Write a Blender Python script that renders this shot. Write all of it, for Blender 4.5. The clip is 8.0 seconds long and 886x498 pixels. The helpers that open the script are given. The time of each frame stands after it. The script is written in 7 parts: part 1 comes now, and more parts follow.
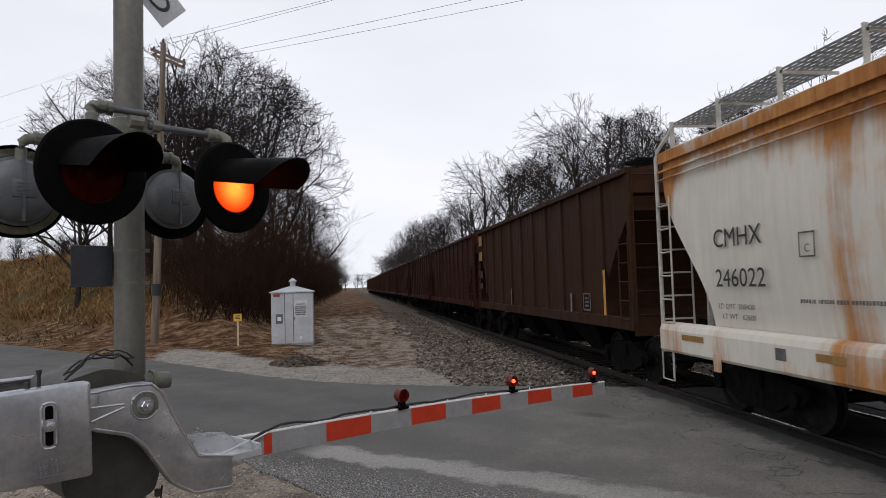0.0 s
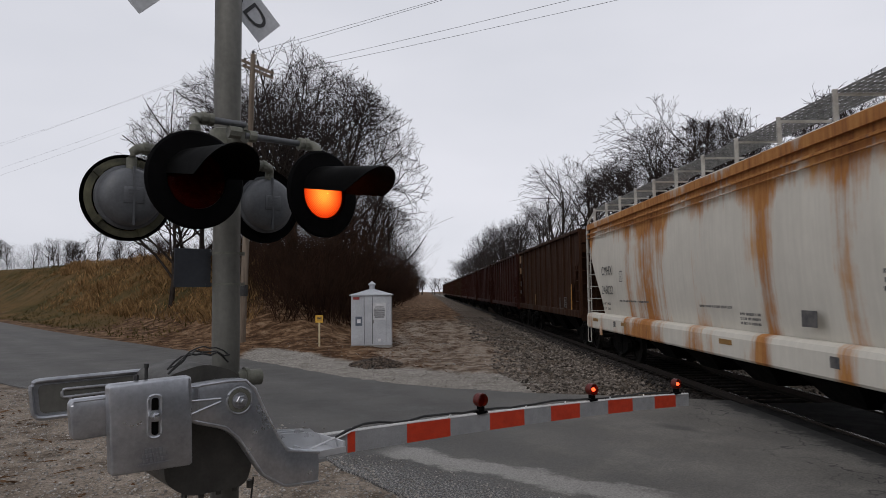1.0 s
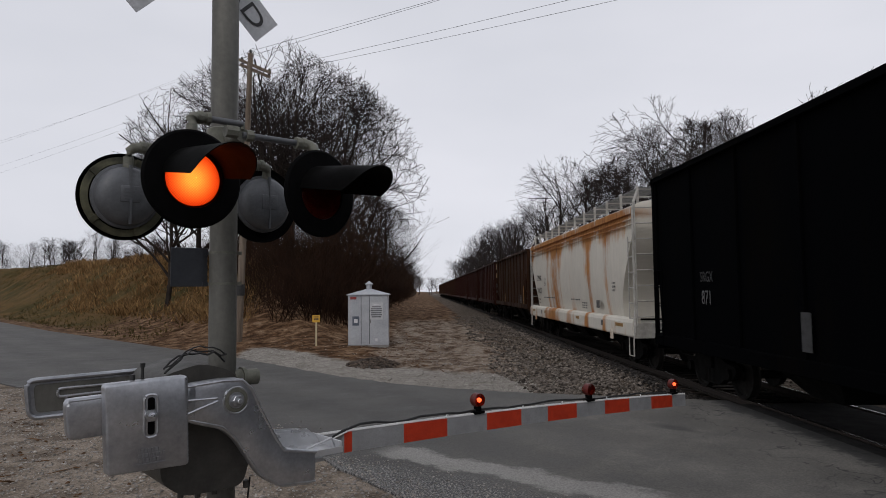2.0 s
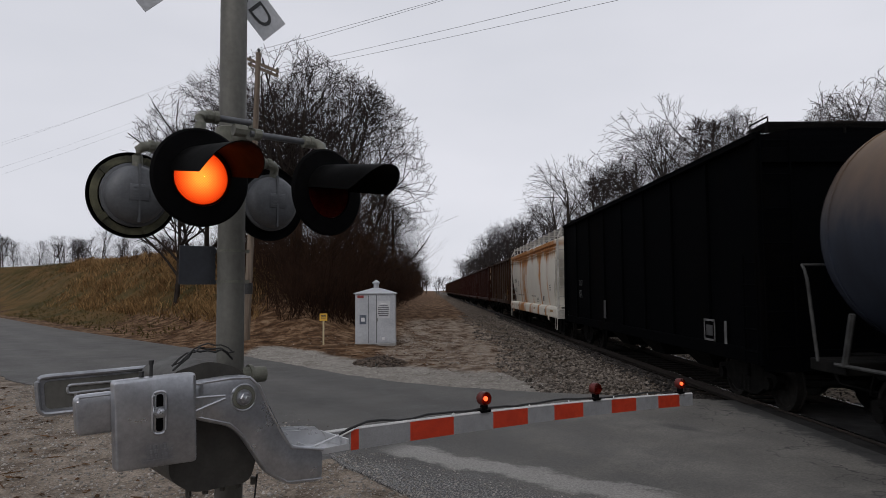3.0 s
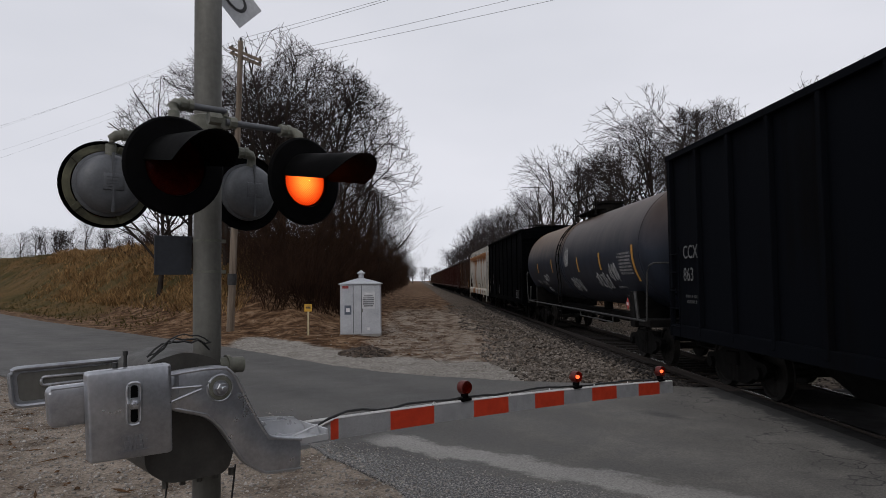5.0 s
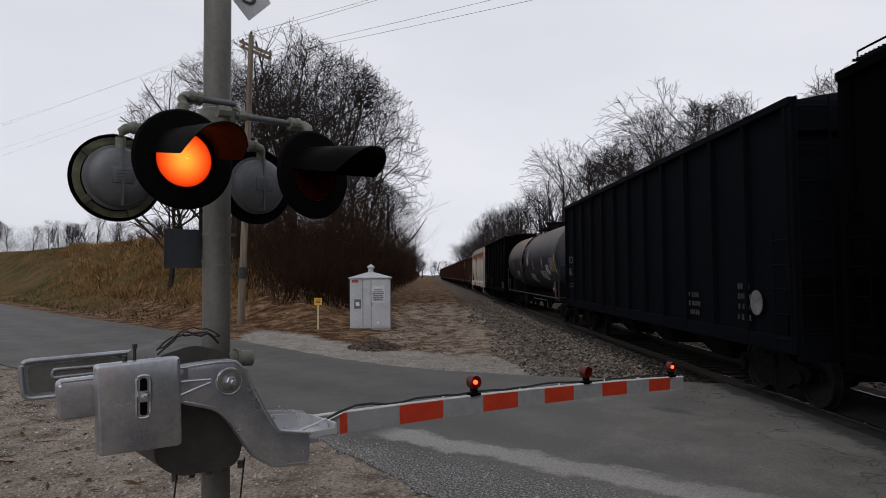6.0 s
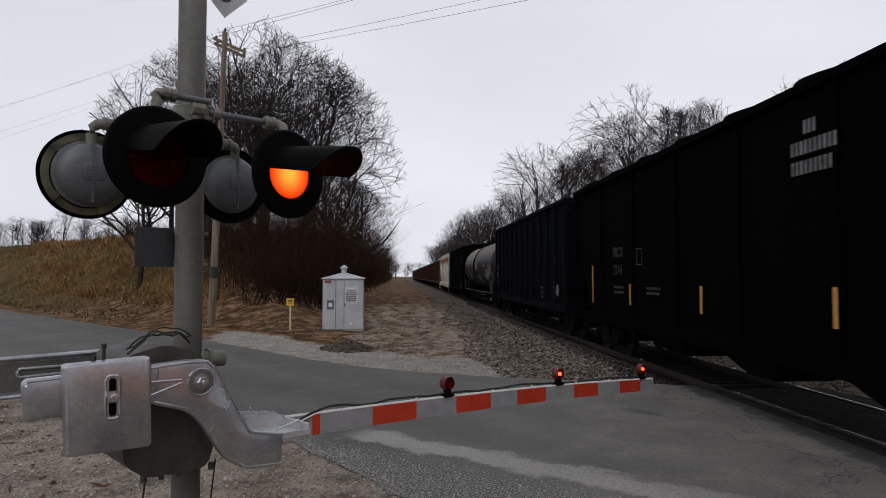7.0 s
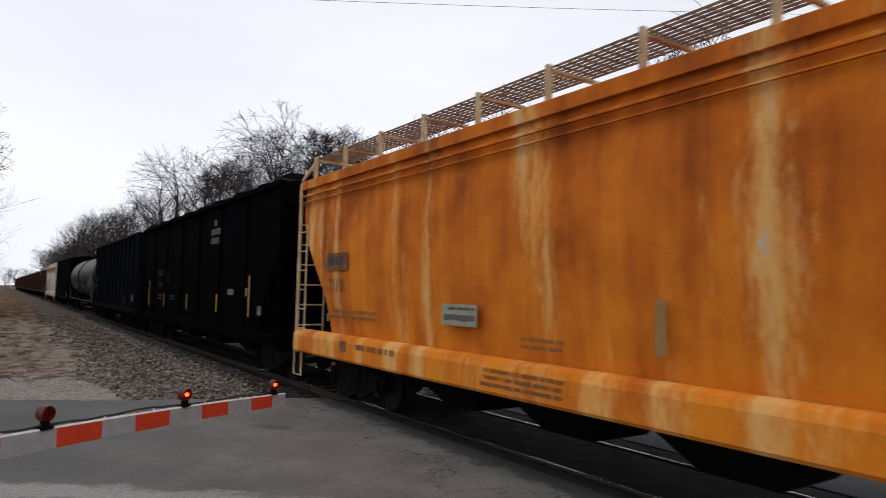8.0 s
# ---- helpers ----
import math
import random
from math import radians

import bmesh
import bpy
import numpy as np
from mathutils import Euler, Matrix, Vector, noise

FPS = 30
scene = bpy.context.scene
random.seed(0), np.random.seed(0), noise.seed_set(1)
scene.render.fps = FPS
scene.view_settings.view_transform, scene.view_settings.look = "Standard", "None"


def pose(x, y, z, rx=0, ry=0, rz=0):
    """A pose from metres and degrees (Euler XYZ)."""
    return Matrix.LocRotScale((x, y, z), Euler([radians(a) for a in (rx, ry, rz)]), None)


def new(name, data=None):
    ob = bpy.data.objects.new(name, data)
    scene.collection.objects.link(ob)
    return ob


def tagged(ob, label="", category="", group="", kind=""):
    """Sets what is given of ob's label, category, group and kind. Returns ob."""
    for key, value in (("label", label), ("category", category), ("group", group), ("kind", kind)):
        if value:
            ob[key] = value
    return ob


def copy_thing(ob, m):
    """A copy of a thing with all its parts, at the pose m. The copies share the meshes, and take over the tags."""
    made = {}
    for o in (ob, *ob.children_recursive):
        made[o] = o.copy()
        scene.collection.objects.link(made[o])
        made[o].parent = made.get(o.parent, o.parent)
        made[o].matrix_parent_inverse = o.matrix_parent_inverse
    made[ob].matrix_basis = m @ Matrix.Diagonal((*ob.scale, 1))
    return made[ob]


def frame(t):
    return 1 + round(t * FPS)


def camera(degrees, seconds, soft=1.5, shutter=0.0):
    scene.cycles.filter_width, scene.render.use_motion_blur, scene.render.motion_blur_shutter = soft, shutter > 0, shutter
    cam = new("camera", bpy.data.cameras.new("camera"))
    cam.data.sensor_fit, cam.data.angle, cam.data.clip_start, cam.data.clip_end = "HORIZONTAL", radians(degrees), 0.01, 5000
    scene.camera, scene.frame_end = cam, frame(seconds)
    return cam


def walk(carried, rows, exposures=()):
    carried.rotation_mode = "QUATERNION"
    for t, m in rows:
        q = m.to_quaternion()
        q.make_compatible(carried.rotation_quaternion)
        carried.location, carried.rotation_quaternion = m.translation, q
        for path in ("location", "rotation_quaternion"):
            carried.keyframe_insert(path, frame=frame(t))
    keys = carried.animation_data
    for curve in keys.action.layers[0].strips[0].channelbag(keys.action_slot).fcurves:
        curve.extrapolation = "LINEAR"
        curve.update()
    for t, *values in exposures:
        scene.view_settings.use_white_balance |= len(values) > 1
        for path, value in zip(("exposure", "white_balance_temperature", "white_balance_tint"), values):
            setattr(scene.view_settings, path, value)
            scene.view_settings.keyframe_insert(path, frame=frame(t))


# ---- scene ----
cam = camera(67.05, 8.0, soft=0.6, shutter=0.1)
# seconds, x, y, z, pitch, roll, yaw
PATH = [(0.0, 0.033, 0.044, 2.196, 3.042, 1.688, -7.82), (0.5, 0.006, 0.03, 2.198, 3.352, 0.847, -3.081),
        (1.0, 0.0, 0.0, 2.2, 3.6, 0.7, -1.3), (1.5, -0.001, 0.003, 2.2, 3.614, 0.693, -1.722),
        (3.0, 0.002, -0.006, 2.197, 3.509, 0.448, -0.943), (3.5, 0.022, -0.028, 2.194, 4.207, 0.663, -0.965),
        (4.0, 0.03, -0.019, 2.194, 3.2, 0.645, -1.67), (4.5, 0.045, -0.011, 2.191, 2.872, 0.663, -2.297),
        (6.0, 0.05, 0.024, 2.19, 2.18, 0.508, -1.295), (6.5, 0.038, 0.026, 2.189, 2.174, 0.127, -1.157),
        (7.0, 0.041, 0.014, 2.188, 2.305, 0.008, -3.57), (7.5, 0.063, 0.031, 2.191, 2.726, -1.108, -16.985),
        (8.0, 0.095, 0.05, 2.203, 3.852, -1.292, -33.551)]
walk(cam, [(t, pose(x, y, z, 90 + p, r, yaw)) for t, x, y, z, p, r, yaw in PATH],
     exposures=[(0.0, 0.3, 6500, 13), (0.5, -0.2, 6500, 13), (1.0, -0.02, 6500, 13), (3.5, -0.05, 6500, 13), (4.5, -0.05, 6500, 13), (6.0, 0.05, 6500, 13), (6.5, 0.06, 6500, 13), (7.2, 0.1, 6500, 13), (8.0, 0.35, 6500, 12)])

# ---- light: a dull overcast winter day ----
SUN_ELEVATION, SUN_TURN = radians(38), radians(200)
world = bpy.data.worlds.new("World")
scene.world = world
world.use_nodes = True


def build_sky(nt):
    sky = nt.nodes.new("ShaderNodeTexSky")
    sky.sky_type, sky.sun_disc = "NISHITA", False
    sky.sun_elevation, sky.sun_rotation = SUN_ELEVATION, SUN_TURN
    grey = nt.nodes.new("ShaderNodeHueSaturation")
    grey.inputs["Saturation"].default_value = 0.12
    grey.inputs["Value"].default_value = 0.1
    nt.links.new(sky.outputs[0], grey.inputs["Color"])
    coord, stretch = nt.nodes.new("ShaderNodeTexCoord"), nt.nodes.new("ShaderNodeMapping")
    stretch.inputs["Scale"].default_value = (1.2, 1.2, 3.5)
    cloud, tone = nt.nodes.new("ShaderNodeTexNoise"), nt.nodes.new("ShaderNodeValToRGB")
    cloud.inputs["Scale"].default_value, cloud.inputs["Detail"].default_value = 1.3, 4
    tone.color_ramp.elements[0].position, tone.color_ramp.elements[0].color = 0.3, (0.655, 0.69, 0.75, 1)
    tone.color_ramp.elements[1].position, tone.color_ramp.elements[1].color = 0.7, (0.785, 0.81, 0.868, 1)
    nt.links.new(coord.outputs["Generated"], stretch.inputs[0])
    nt.links.new(stretch.outputs[0], cloud.inputs["Vector"])
    nt.links.new(cloud.outputs["Fac"], tone.inputs[0])
    blend = nt.nodes.new("ShaderNodeMix")
    blend.data_type = "RGBA"
    blend.inputs["Factor"].default_value = 0.85
    nt.links.new(grey.outputs[0], blend.inputs["A"])
    nt.links.new(tone.outputs[0], blend.inputs["B"])
    nt.links.new(blend.outputs["Result"], nt.nodes["Background"].inputs["Color"])
    nt.nodes["Background"].inputs["Strength"].default_value = 1.0


build_sky(world.node_tree)
sun = new("sun", bpy.data.lights.new("sun", "SUN"))
sun.data.energy, sun.data.angle, sun.data.color = 0.6, radians(25), (1.0, 0.95, 0.88)
sun.rotation_euler = (radians(90) - SUN_ELEVATION, 0, radians(-20))


# ---- materials ----
def principled(name, rough=0.7, metal=0.0):
    m = bpy.data.materials.new(name)
    m.use_nodes = True
    b = m.node_tree.nodes["Principled BSDF"]
    b.inputs["Roughness"].default_value, b.inputs["Metallic"].default_value = rough, metal
    return m, m.node_tree, b


def coords(nt, stretch=(1, 1, 1)):
    c, s = nt.nodes.new("ShaderNodeTexCoord"), nt.nodes.new("ShaderNodeMapping")
    s.inputs["Scale"].default_value = stretch
    nt.links.new(c.outputs["Object"], s.inputs[0])
    return s.outputs[0]


def noisy(nt, vec, scale, detail=5, rough=0.6):
    n = nt.nodes.new("ShaderNodeTexNoise")
    n.inputs["Scale"].default_value, n.inputs["Detail"].default_value, n.inputs["Roughness"].default_value = scale, detail, rough
    nt.links.new(vec, n.inputs["Vector"])
    return n.outputs["Fac"]


def ramp(nt, fac, stops):
    r = nt.nodes.new("ShaderNodeValToRGB")
    e = r.color_ramp.elements
    while len(e) < len(stops):
        e.new(0.5)
    for el, (p, c) in zip(e, stops):
        el.position, el.color = p, (*c, 1) if len(c) == 3 else c
    nt.links.new(fac, r.inputs[0])
    return r.outputs[0]


def grey(v):
    return (v, v, v)


def mixed(nt, fac, a, b, kind="MIX"):
    x = nt.nodes.new("ShaderNodeMix")
    x.data_type, x.blend_type = "RGBA", kind
    for key, v in (("Factor", fac), ("A", a), ("B", b)):
        if isinstance(v, (int, float)):
            x.inputs[key].default_value = v
        elif isinstance(v, tuple):
            x.inputs[key].default_value = (*v, 1)
        else:
            nt.links.new(v, x.inputs[key])
    return x.outputs["Result"]


def calc(nt, op, a, b=0.0, c=None):
    x = nt.nodes.new("ShaderNodeMath")
    x.operation = op
    for k, v in enumerate((a, b) if c is None else (a, b, c)):
        if isinstance(v, (int, float)):
            x.inputs[k].default_value = v
        else:
            nt.links.new(v, x.inputs[k])
    return x.outputs[0]


def relief(nt, b, height, strength, dist=0.01):
    x = nt.nodes.new("ShaderNodeBump")
    x.inputs["Strength"].default_value, x.inputs["Distance"].default_value = strength, dist
    nt.links.new(height, x.inputs["Height"])
    nt.links.new(x.outputs[0], b.inputs["Normal"])


def plain(name, dark, light, scale=6.0, rough=0.7, metal=0.0, bump=0.15, stretch=(1, 1, 1), fine=12.0, gloss=0.5, mottle=0.35):
    """A worn surface: patches at one scale, grain at a finer one."""
    m, nt, b = principled(name, rough, metal)
    b.inputs["Specular IOR Level"].default_value = gloss
    v = coords(nt, stretch)
    patch, grain = noisy(nt, v, scale), noisy(nt, coords(nt), scale * fine, 3)
    col = ramp(nt, patch, [(0.3, dark), (0.7, light)])
    col = mixed(nt, mottle, col, ramp(nt, grain, [(0.3, grey(0.35)), (0.75, grey(1.0))]), "MULTIPLY")
    nt.links.new(col, b.inputs["Base Color"])
    nt.links.new(ramp(nt, patch, [(0.2, grey(min(1, rough + 0.12))), (0.8, grey(max(0.05, rough - 0.12)))]), b.inputs["Roughness"])
    if bump:
        relief(nt, b, grain, bump)
    return m


def weathered_paint(name, paint, rust, dark_rust, cover=0.5, patch_at=0.5, rough=0.6, band=None, wide=2.6, gloss=0.3):
    """Painted steel with rust that runs down in streaks. cover: the share of rust; band: heights (low, high) of a rusty strip."""
    m, nt, b = principled(name, rough)
    b.inputs["Specular IOR Level"].default_value = gloss
    streak = noisy(nt, coords(nt, (0.4, wide, 0.16)), 1.7, 6, 0.65)
    fine = noisy(nt, coords(nt, (0.4, 9.0, 0.35)), 2.2, 5, 0.7)
    patch = noisy(nt, coords(nt, (0.3, 0.55, 0.3)), 1.0, 3, 0.5)
    grain = noisy(nt, coords(nt), 28, 4)
    sum_ = calc(nt, "ADD", calc(nt, "MULTIPLY", streak, 0.5), calc(nt, "MULTIPLY", fine, 0.2))
    sum_ = calc(nt, "ADD", sum_, calc(nt, "MULTIPLY", patch, 0.45))
    if band:
        sep = nt.nodes.new("ShaderNodeSeparateXYZ")
        nt.links.new(coords(nt), sep.inputs[0])
        low, high, gain = band
        strip = ramp(nt, calc(nt, "DIVIDE", sep.outputs["Z"], 5.0), [(low / 5, grey(0)), ((low + 0.3) / 5, grey(1)), ((high - 0.12) / 5, grey(1)), (high / 5, grey(0))])
        sum_ = calc(nt, "ADD", sum_, calc(nt, "MULTIPLY", strip, gain))
    edge = 0.9 - cover * 0.65
    mask = ramp(nt, sum_, [(max(0.0, edge - 0.06), grey(0)), (min(1.0, edge + 0.06), grey(1))])
    rusty = ramp(nt, calc(nt, "ADD", calc(nt, "MULTIPLY", fine, 0.6), calc(nt, "MULTIPLY", grain, 0.4)), [(0.3, dark_rust), (0.62, rust)])
    dirt = mixed(nt, 0.4, paint, ramp(nt, calc(nt, "MULTIPLY", fine, streak), [(0.1, grey(0.45)), (0.4, grey(1))]), "MULTIPLY")
    col = mixed(nt, mask, dirt, rusty)
    nt.links.new(col, b.inputs["Base Color"])
    nt.links.new(ramp(nt, mask, [(0, grey(rough)), (1, grey(0.92))]), b.inputs["Roughness"])
    relief(nt, b, calc(nt, "ADD", calc(nt, "MULTIPLY", mask, 0.4), grain), 0.18, 0.006)
    return m



def rusted_yellow(shift=0.0):
    """Orange rust over old yellow paint: mottled, with pale streaks where water ran."""
    m, nt, b = principled("rusted yellow hopper paint", 0.85)
    b.inputs["Specular IOR Level"].default_value = 0.25
    mottle = noisy(nt, coords(nt, (0.5, 0.9, 0.9)), 1.1, 6, 0.62)
    runs = noisy(nt, coords(nt, (0.4, 2.4, 0.28)), 1.0, 6, 0.6)
    pale = noisy(nt, coords(nt, (0.0, 1.25, 0.14)), 1.25, 3, 0.5)
    fine = noisy(nt, coords(nt, (1, 7, 1.5)), 3.0, 5, 0.7)
    grain = noisy(nt, coords(nt), 35, 3)
    sep = nt.nodes.new("ShaderNodeSeparateXYZ")
    nt.links.new(coords(nt), sep.inputs[0])
    wear = ramp(nt, calc(nt, "DIVIDE", sep.outputs["Z"], 5.0), [(0.2, grey(0.6)), (0.4, grey(0.5)), (0.6, grey(0.42)), (0.88, grey(0.36))])
    body = calc(nt, "ADD", calc(nt, "MULTIPLY", mottle, 0.35), calc(nt, "MULTIPLY", runs, 0.3))
    rust = ramp(nt, calc(nt, "ADD", body, calc(nt, "MULTIPLY", wear, 0.35)), [(0.36, (0.22, 0.045, 0.003)), (0.46, (0.50, 0.120, 0.006)), (0.56, (0.68, 0.205, 0.009)), (0.66, (0.74, 0.30, 0.026))])
    streak = calc(nt, "ADD", calc(nt, "ADD", calc(nt, "MULTIPLY", pale, 0.72), calc(nt, "MULTIPLY", fine, 0.28)), shift)
    col = mixed(nt, ramp(nt, streak, [(0.57, grey(0)), (0.66, grey(0.7))]), rust, (0.76, 0.46, 0.15))
    bare = calc(nt, "MULTIPLY", ramp(nt, streak, [(0.66, grey(0)), (0.7, grey(1))]), ramp(nt, mottle, [(0.5, grey(0)), (0.56, grey(0.8))]))
    col = mixed(nt, bare, col, (0.42, 0.42, 0.40))
    col = mixed(nt, 0.3, col, ramp(nt, grain, [(0.3, grey(0.6)), (0.7, grey(1.05))]), "MULTIPLY")
    nt.links.new(col, b.inputs["Base Color"])
    relief(nt, b, calc(nt, "ADD", mottle, grain), 0.2, 0.006)
    return m




def streaked_white():
    """Cream-white paint, rusty under the eave, with a few bold runs of rust down the side."""
    m, nt, b = principled("white hopper paint", 0.6)
    b.inputs["Specular IOR Level"].default_value = 0.3
    sep = nt.nodes.new("ShaderNodeSeparateXYZ")
    nt.links.new(coords(nt), sep.inputs[0])
    runs = noisy(nt, coords(nt, (0.0, 0.62, 0.07)), 1.0, 3, 0.5)
    fine = noisy(nt, coords(nt, (0.3, 6.0, 0.3)), 1.6, 6, 0.7)
    cloud = noisy(nt, coords(nt, (0.3, 0.9, 0.9)), 1.5, 5, 0.65)
    grain = noisy(nt, coords(nt), 30, 4)
    height_ = calc(nt, "DIVIDE", sep.outputs["Z"], 5.0)
    eave_band = ramp(nt, height_, [(0.66, grey(0)), (0.76, grey(0.12)), (0.80, grey(0.2)), (0.835, grey(0.16)), (0.85, grey(0))])
    foot = ramp(nt, height_, [(0.17, grey(0.07)), (0.3, grey(0.0))])
    amount = calc(nt, "ADD", calc(nt, "MULTIPLY", runs, 0.62), calc(nt, "MULTIPLY", fine, 0.25))
    amount = calc(nt, "ADD", amount, calc(nt, "MULTIPLY", cloud, 0.2))
    along = calc(nt, "ADD", calc(nt, "DIVIDE", sep.outputs["Y"], 16.0), 0.5)
    leaks = ramp(nt, along, [(0.265, grey(0)), (0.285, grey(0.12)), (0.298, grey(0.12)), (0.318, grey(0)), (0.55, grey(0)), (0.60, grey(0.1)), (0.73, grey(0.13)), (0.775, grey(0))])
    amount = calc(nt, "ADD", amount, leaks)
    amount = calc(nt, "ADD", calc(nt, "ADD", amount, eave_band), foot)
    mask = ramp(nt, amount, [(0.60, grey(0)), (0.65, grey(0.5)), (0.70, grey(0.97))])
    paint = mixed(nt, 0.35, (0.62, 0.585, 0.51), ramp(nt, calc(nt, "MULTIPLY", fine, cloud), [(0.1, grey(0.5)), (0.38, grey(1))]), "MULTIPLY")
    rust = ramp(nt, calc(nt, "ADD", calc(nt, "MULTIPLY", fine, 0.6), calc(nt, "MULTIPLY", cloud, 0.4)), [(0.36, (0.15, 0.05, 0.014)), (0.5, (0.34, 0.13, 0.028)), (0.64, (0.46, 0.22, 0.06))])
    nt.links.new(mixed(nt, mask, paint, rust), b.inputs["Base Color"])
    nt.links.new(ramp(nt, mask, [(0, grey(0.6)), (1, grey(0.92))]), b.inputs["Roughness"])
    relief(nt, b, calc(nt, "ADD", calc(nt, "MULTIPLY", mask, 0.4), grain), 0.15, 0.006)
    return m


WHITE_HOPPER = streaked_white()
WHITE_TRIM = plain("dirty white trim paint", (0.30, 0.29, 0.26), (0.50, 0.48, 0.44), 5, 0.7)
YELLOW_TRIM = plain("dirty cream trim paint", (0.34, 0.22, 0.11), (0.58, 0.45, 0.28), 4, 0.75)
YELLOW_HOPPER = rusted_yellow()
YELLOW_SILL = rusted_yellow(0.06)
BROWN_HOPPER = weathered_paint("brown hopper paint", (0.036, 0.016, 0.009), (0.052, 0.023, 0.0115), (0.008, 0.0046, 0.003), 0.5, gloss=0.1)
RED_HOPPER = weathered_paint("red hopper paint", (0.036, 0.011, 0.008), (0.034, 0.013, 0.009), (0.01, 0.0045, 0.003), 0.4, gloss=0.1)
BLACK_HOPPER = weathered_paint("black hopper paint", (0.0015, 0.0017, 0.0022), (0.0034, 0.0029, 0.0027), (0.0009, 0.0009, 0.0009), 0.4, rough=0.8, gloss=0.01)
BLUE_BLACK = weathered_paint("blue-black hopper paint", (0.0032, 0.004, 0.006), (0.004, 0.0037, 0.0038), (0.0014, 0.0014, 0.0017), 0.35, rough=0.75, gloss=0.03)
UNDER = plain("near-black steel", (0.003, 0.003, 0.003), (0.008, 0.007, 0.006), 5, 0.85, gloss=0.1)
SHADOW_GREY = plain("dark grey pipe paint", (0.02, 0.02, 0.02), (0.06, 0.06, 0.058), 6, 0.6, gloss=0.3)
GRATE = plain("galvanised grating", (0.10, 0.10, 0.10), (0.22, 0.22, 0.21), 8, 0.6, 0.3)
RUST_GRATE = plain("rusty grating", (0.10, 0.05, 0.025), (0.25, 0.15, 0.08), 8, 0.85)
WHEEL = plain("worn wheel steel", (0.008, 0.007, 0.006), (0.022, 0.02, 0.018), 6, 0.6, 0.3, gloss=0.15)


def rail_steel():
    """Polished on the running surface, rust-brown on the sides."""
    m, nt, b = principled("rail steel", 0.3)
    geo, sep = nt.nodes.new("ShaderNodeNewGeometry"), nt.nodes.new("ShaderNodeSeparateXYZ")
    nt.links.new(geo.outputs["Normal"], sep.inputs[0])
    top = ramp(nt, sep.outputs["Z"], [(0.8, grey(0)), (0.9, grey(1))])
    rust = ramp(nt, noisy(nt, coords(nt), 20, 4), [(0.3, (0.012, 0.008, 0.006)), (0.7, (0.035, 0.023, 0.016))])
    nt.links.new(mixed(nt, top, rust, (0.4, 0.39, 0.38)), b.inputs["Base Color"])
    nt.links.new(top, b.inputs["Metallic"])
    nt.links.new(ramp(nt, top, [(0, grey(0.9)), (1, grey(0.25))]), b.inputs["Roughness"])
    return m


RAIL = rail_steel()
TIE = plain("tarred tie wood", (0.01, 0.008, 0.007), (0.028, 0.022, 0.018), 3, 0.9, stretch=(0.5, 4, 1), gloss=0.15)
ALUMINIUM = plain("silver painted casting", (0.31, 0.32, 0.345), (0.58, 0.595, 0.63), 4.5, 0.33, 0.8, 0.05, fine=11, mottle=0.3)
MAST = plain("weathered aluminium mast", (0.085, 0.084, 0.074), (0.165, 0.16, 0.143), 2.5, 0.6, 0.25, 0.1, (2, 2, 0.35))
FITTING = plain("grey-green fitting", (0.085, 0.087, 0.07), (0.2, 0.2, 0.165), 9, 0.7, 0.2)
BACKING = plain("matt black sheet", (0.002, 0.002, 0.002), (0.0045, 0.0045, 0.005), 6, 0.6, 0, 0.05, gloss=0.03)
VISOR = plain("sooty black visor", (0.0025, 0.0025, 0.0025), (0.005, 0.005, 0.005), 6, 0.6, 0, 0.03, gloss=0.025)
HOUSING = plain("grey lamp housing", (0.075, 0.08, 0.088), (0.12, 0.125, 0.135), 5, 0.5, 0.2, 0.06)
RETRO_RED = plain("red reflective sheeting", (0.46, 0.035, 0.012), (0.60, 0.055, 0.02), 14, 0.4, 0, 0.05)
RETRO_GREY = plain("grey-white reflective sheeting", (0.26, 0.265, 0.275), (0.34, 0.345, 0.355), 10, 0.4, 0, 0.05)
ARM_WHITE = plain("white arm edge", (0.6, 0.6, 0.6), (0.78, 0.78, 0.77), 9, 0.5, 0, 0.03)
SIGN_WHITE = plain("white sign sheet", (0.42, 0.43, 0.45), (0.52, 0.53, 0.55), 3, 0.45, 0, 0.03)
BLACK_PAINT = plain("black lettering paint", (0.012, 0.012, 0.014), (0.03, 0.03, 0.032), 9, 0.6, 0, 0)
RUST_PRINT = plain("rust-eaten lettering", (0.10, 0.04, 0.012), (0.24, 0.10, 0.025), 6, 0.8, 0, 0)
FADED_BLACK = plain("faded black lettering", (0.05, 0.05, 0.055), (0.14, 0.13, 0.12), 7, 0.7, 0, 0)
STENCIL_WHITE = plain("faded white stencil", (0.05, 0.05, 0.05), (0.19, 0.19, 0.19), 5, 0.7, 0, 0)
CHALK = plain("white spray paint", (0.13, 0.13, 0.13), (0.34, 0.34, 0.34), 5, 0.7, 0, 0)
PALE_WHITE = plain("pale white stencil", (0.006, 0.006, 0.0065), (0.05, 0.05, 0.05), 4, 0.7, 0, 0)
TAPE_YELLOW = plain("yellow reflector tape", (0.42, 0.2, 0.025), (0.6, 0.3, 0.045), 6, 0.5, 0, 0)
TAPE_FADED = plain("faded yellow reflector tape", (0.22, 0.12, 0.03), (0.36, 0.19, 0.05), 6, 0.5, 0, 0)
CABLE = plain("black cable rubber", (0.008, 0.008, 0.008), (0.02, 0.02, 0.02), 9, 0.6, 0, 0)
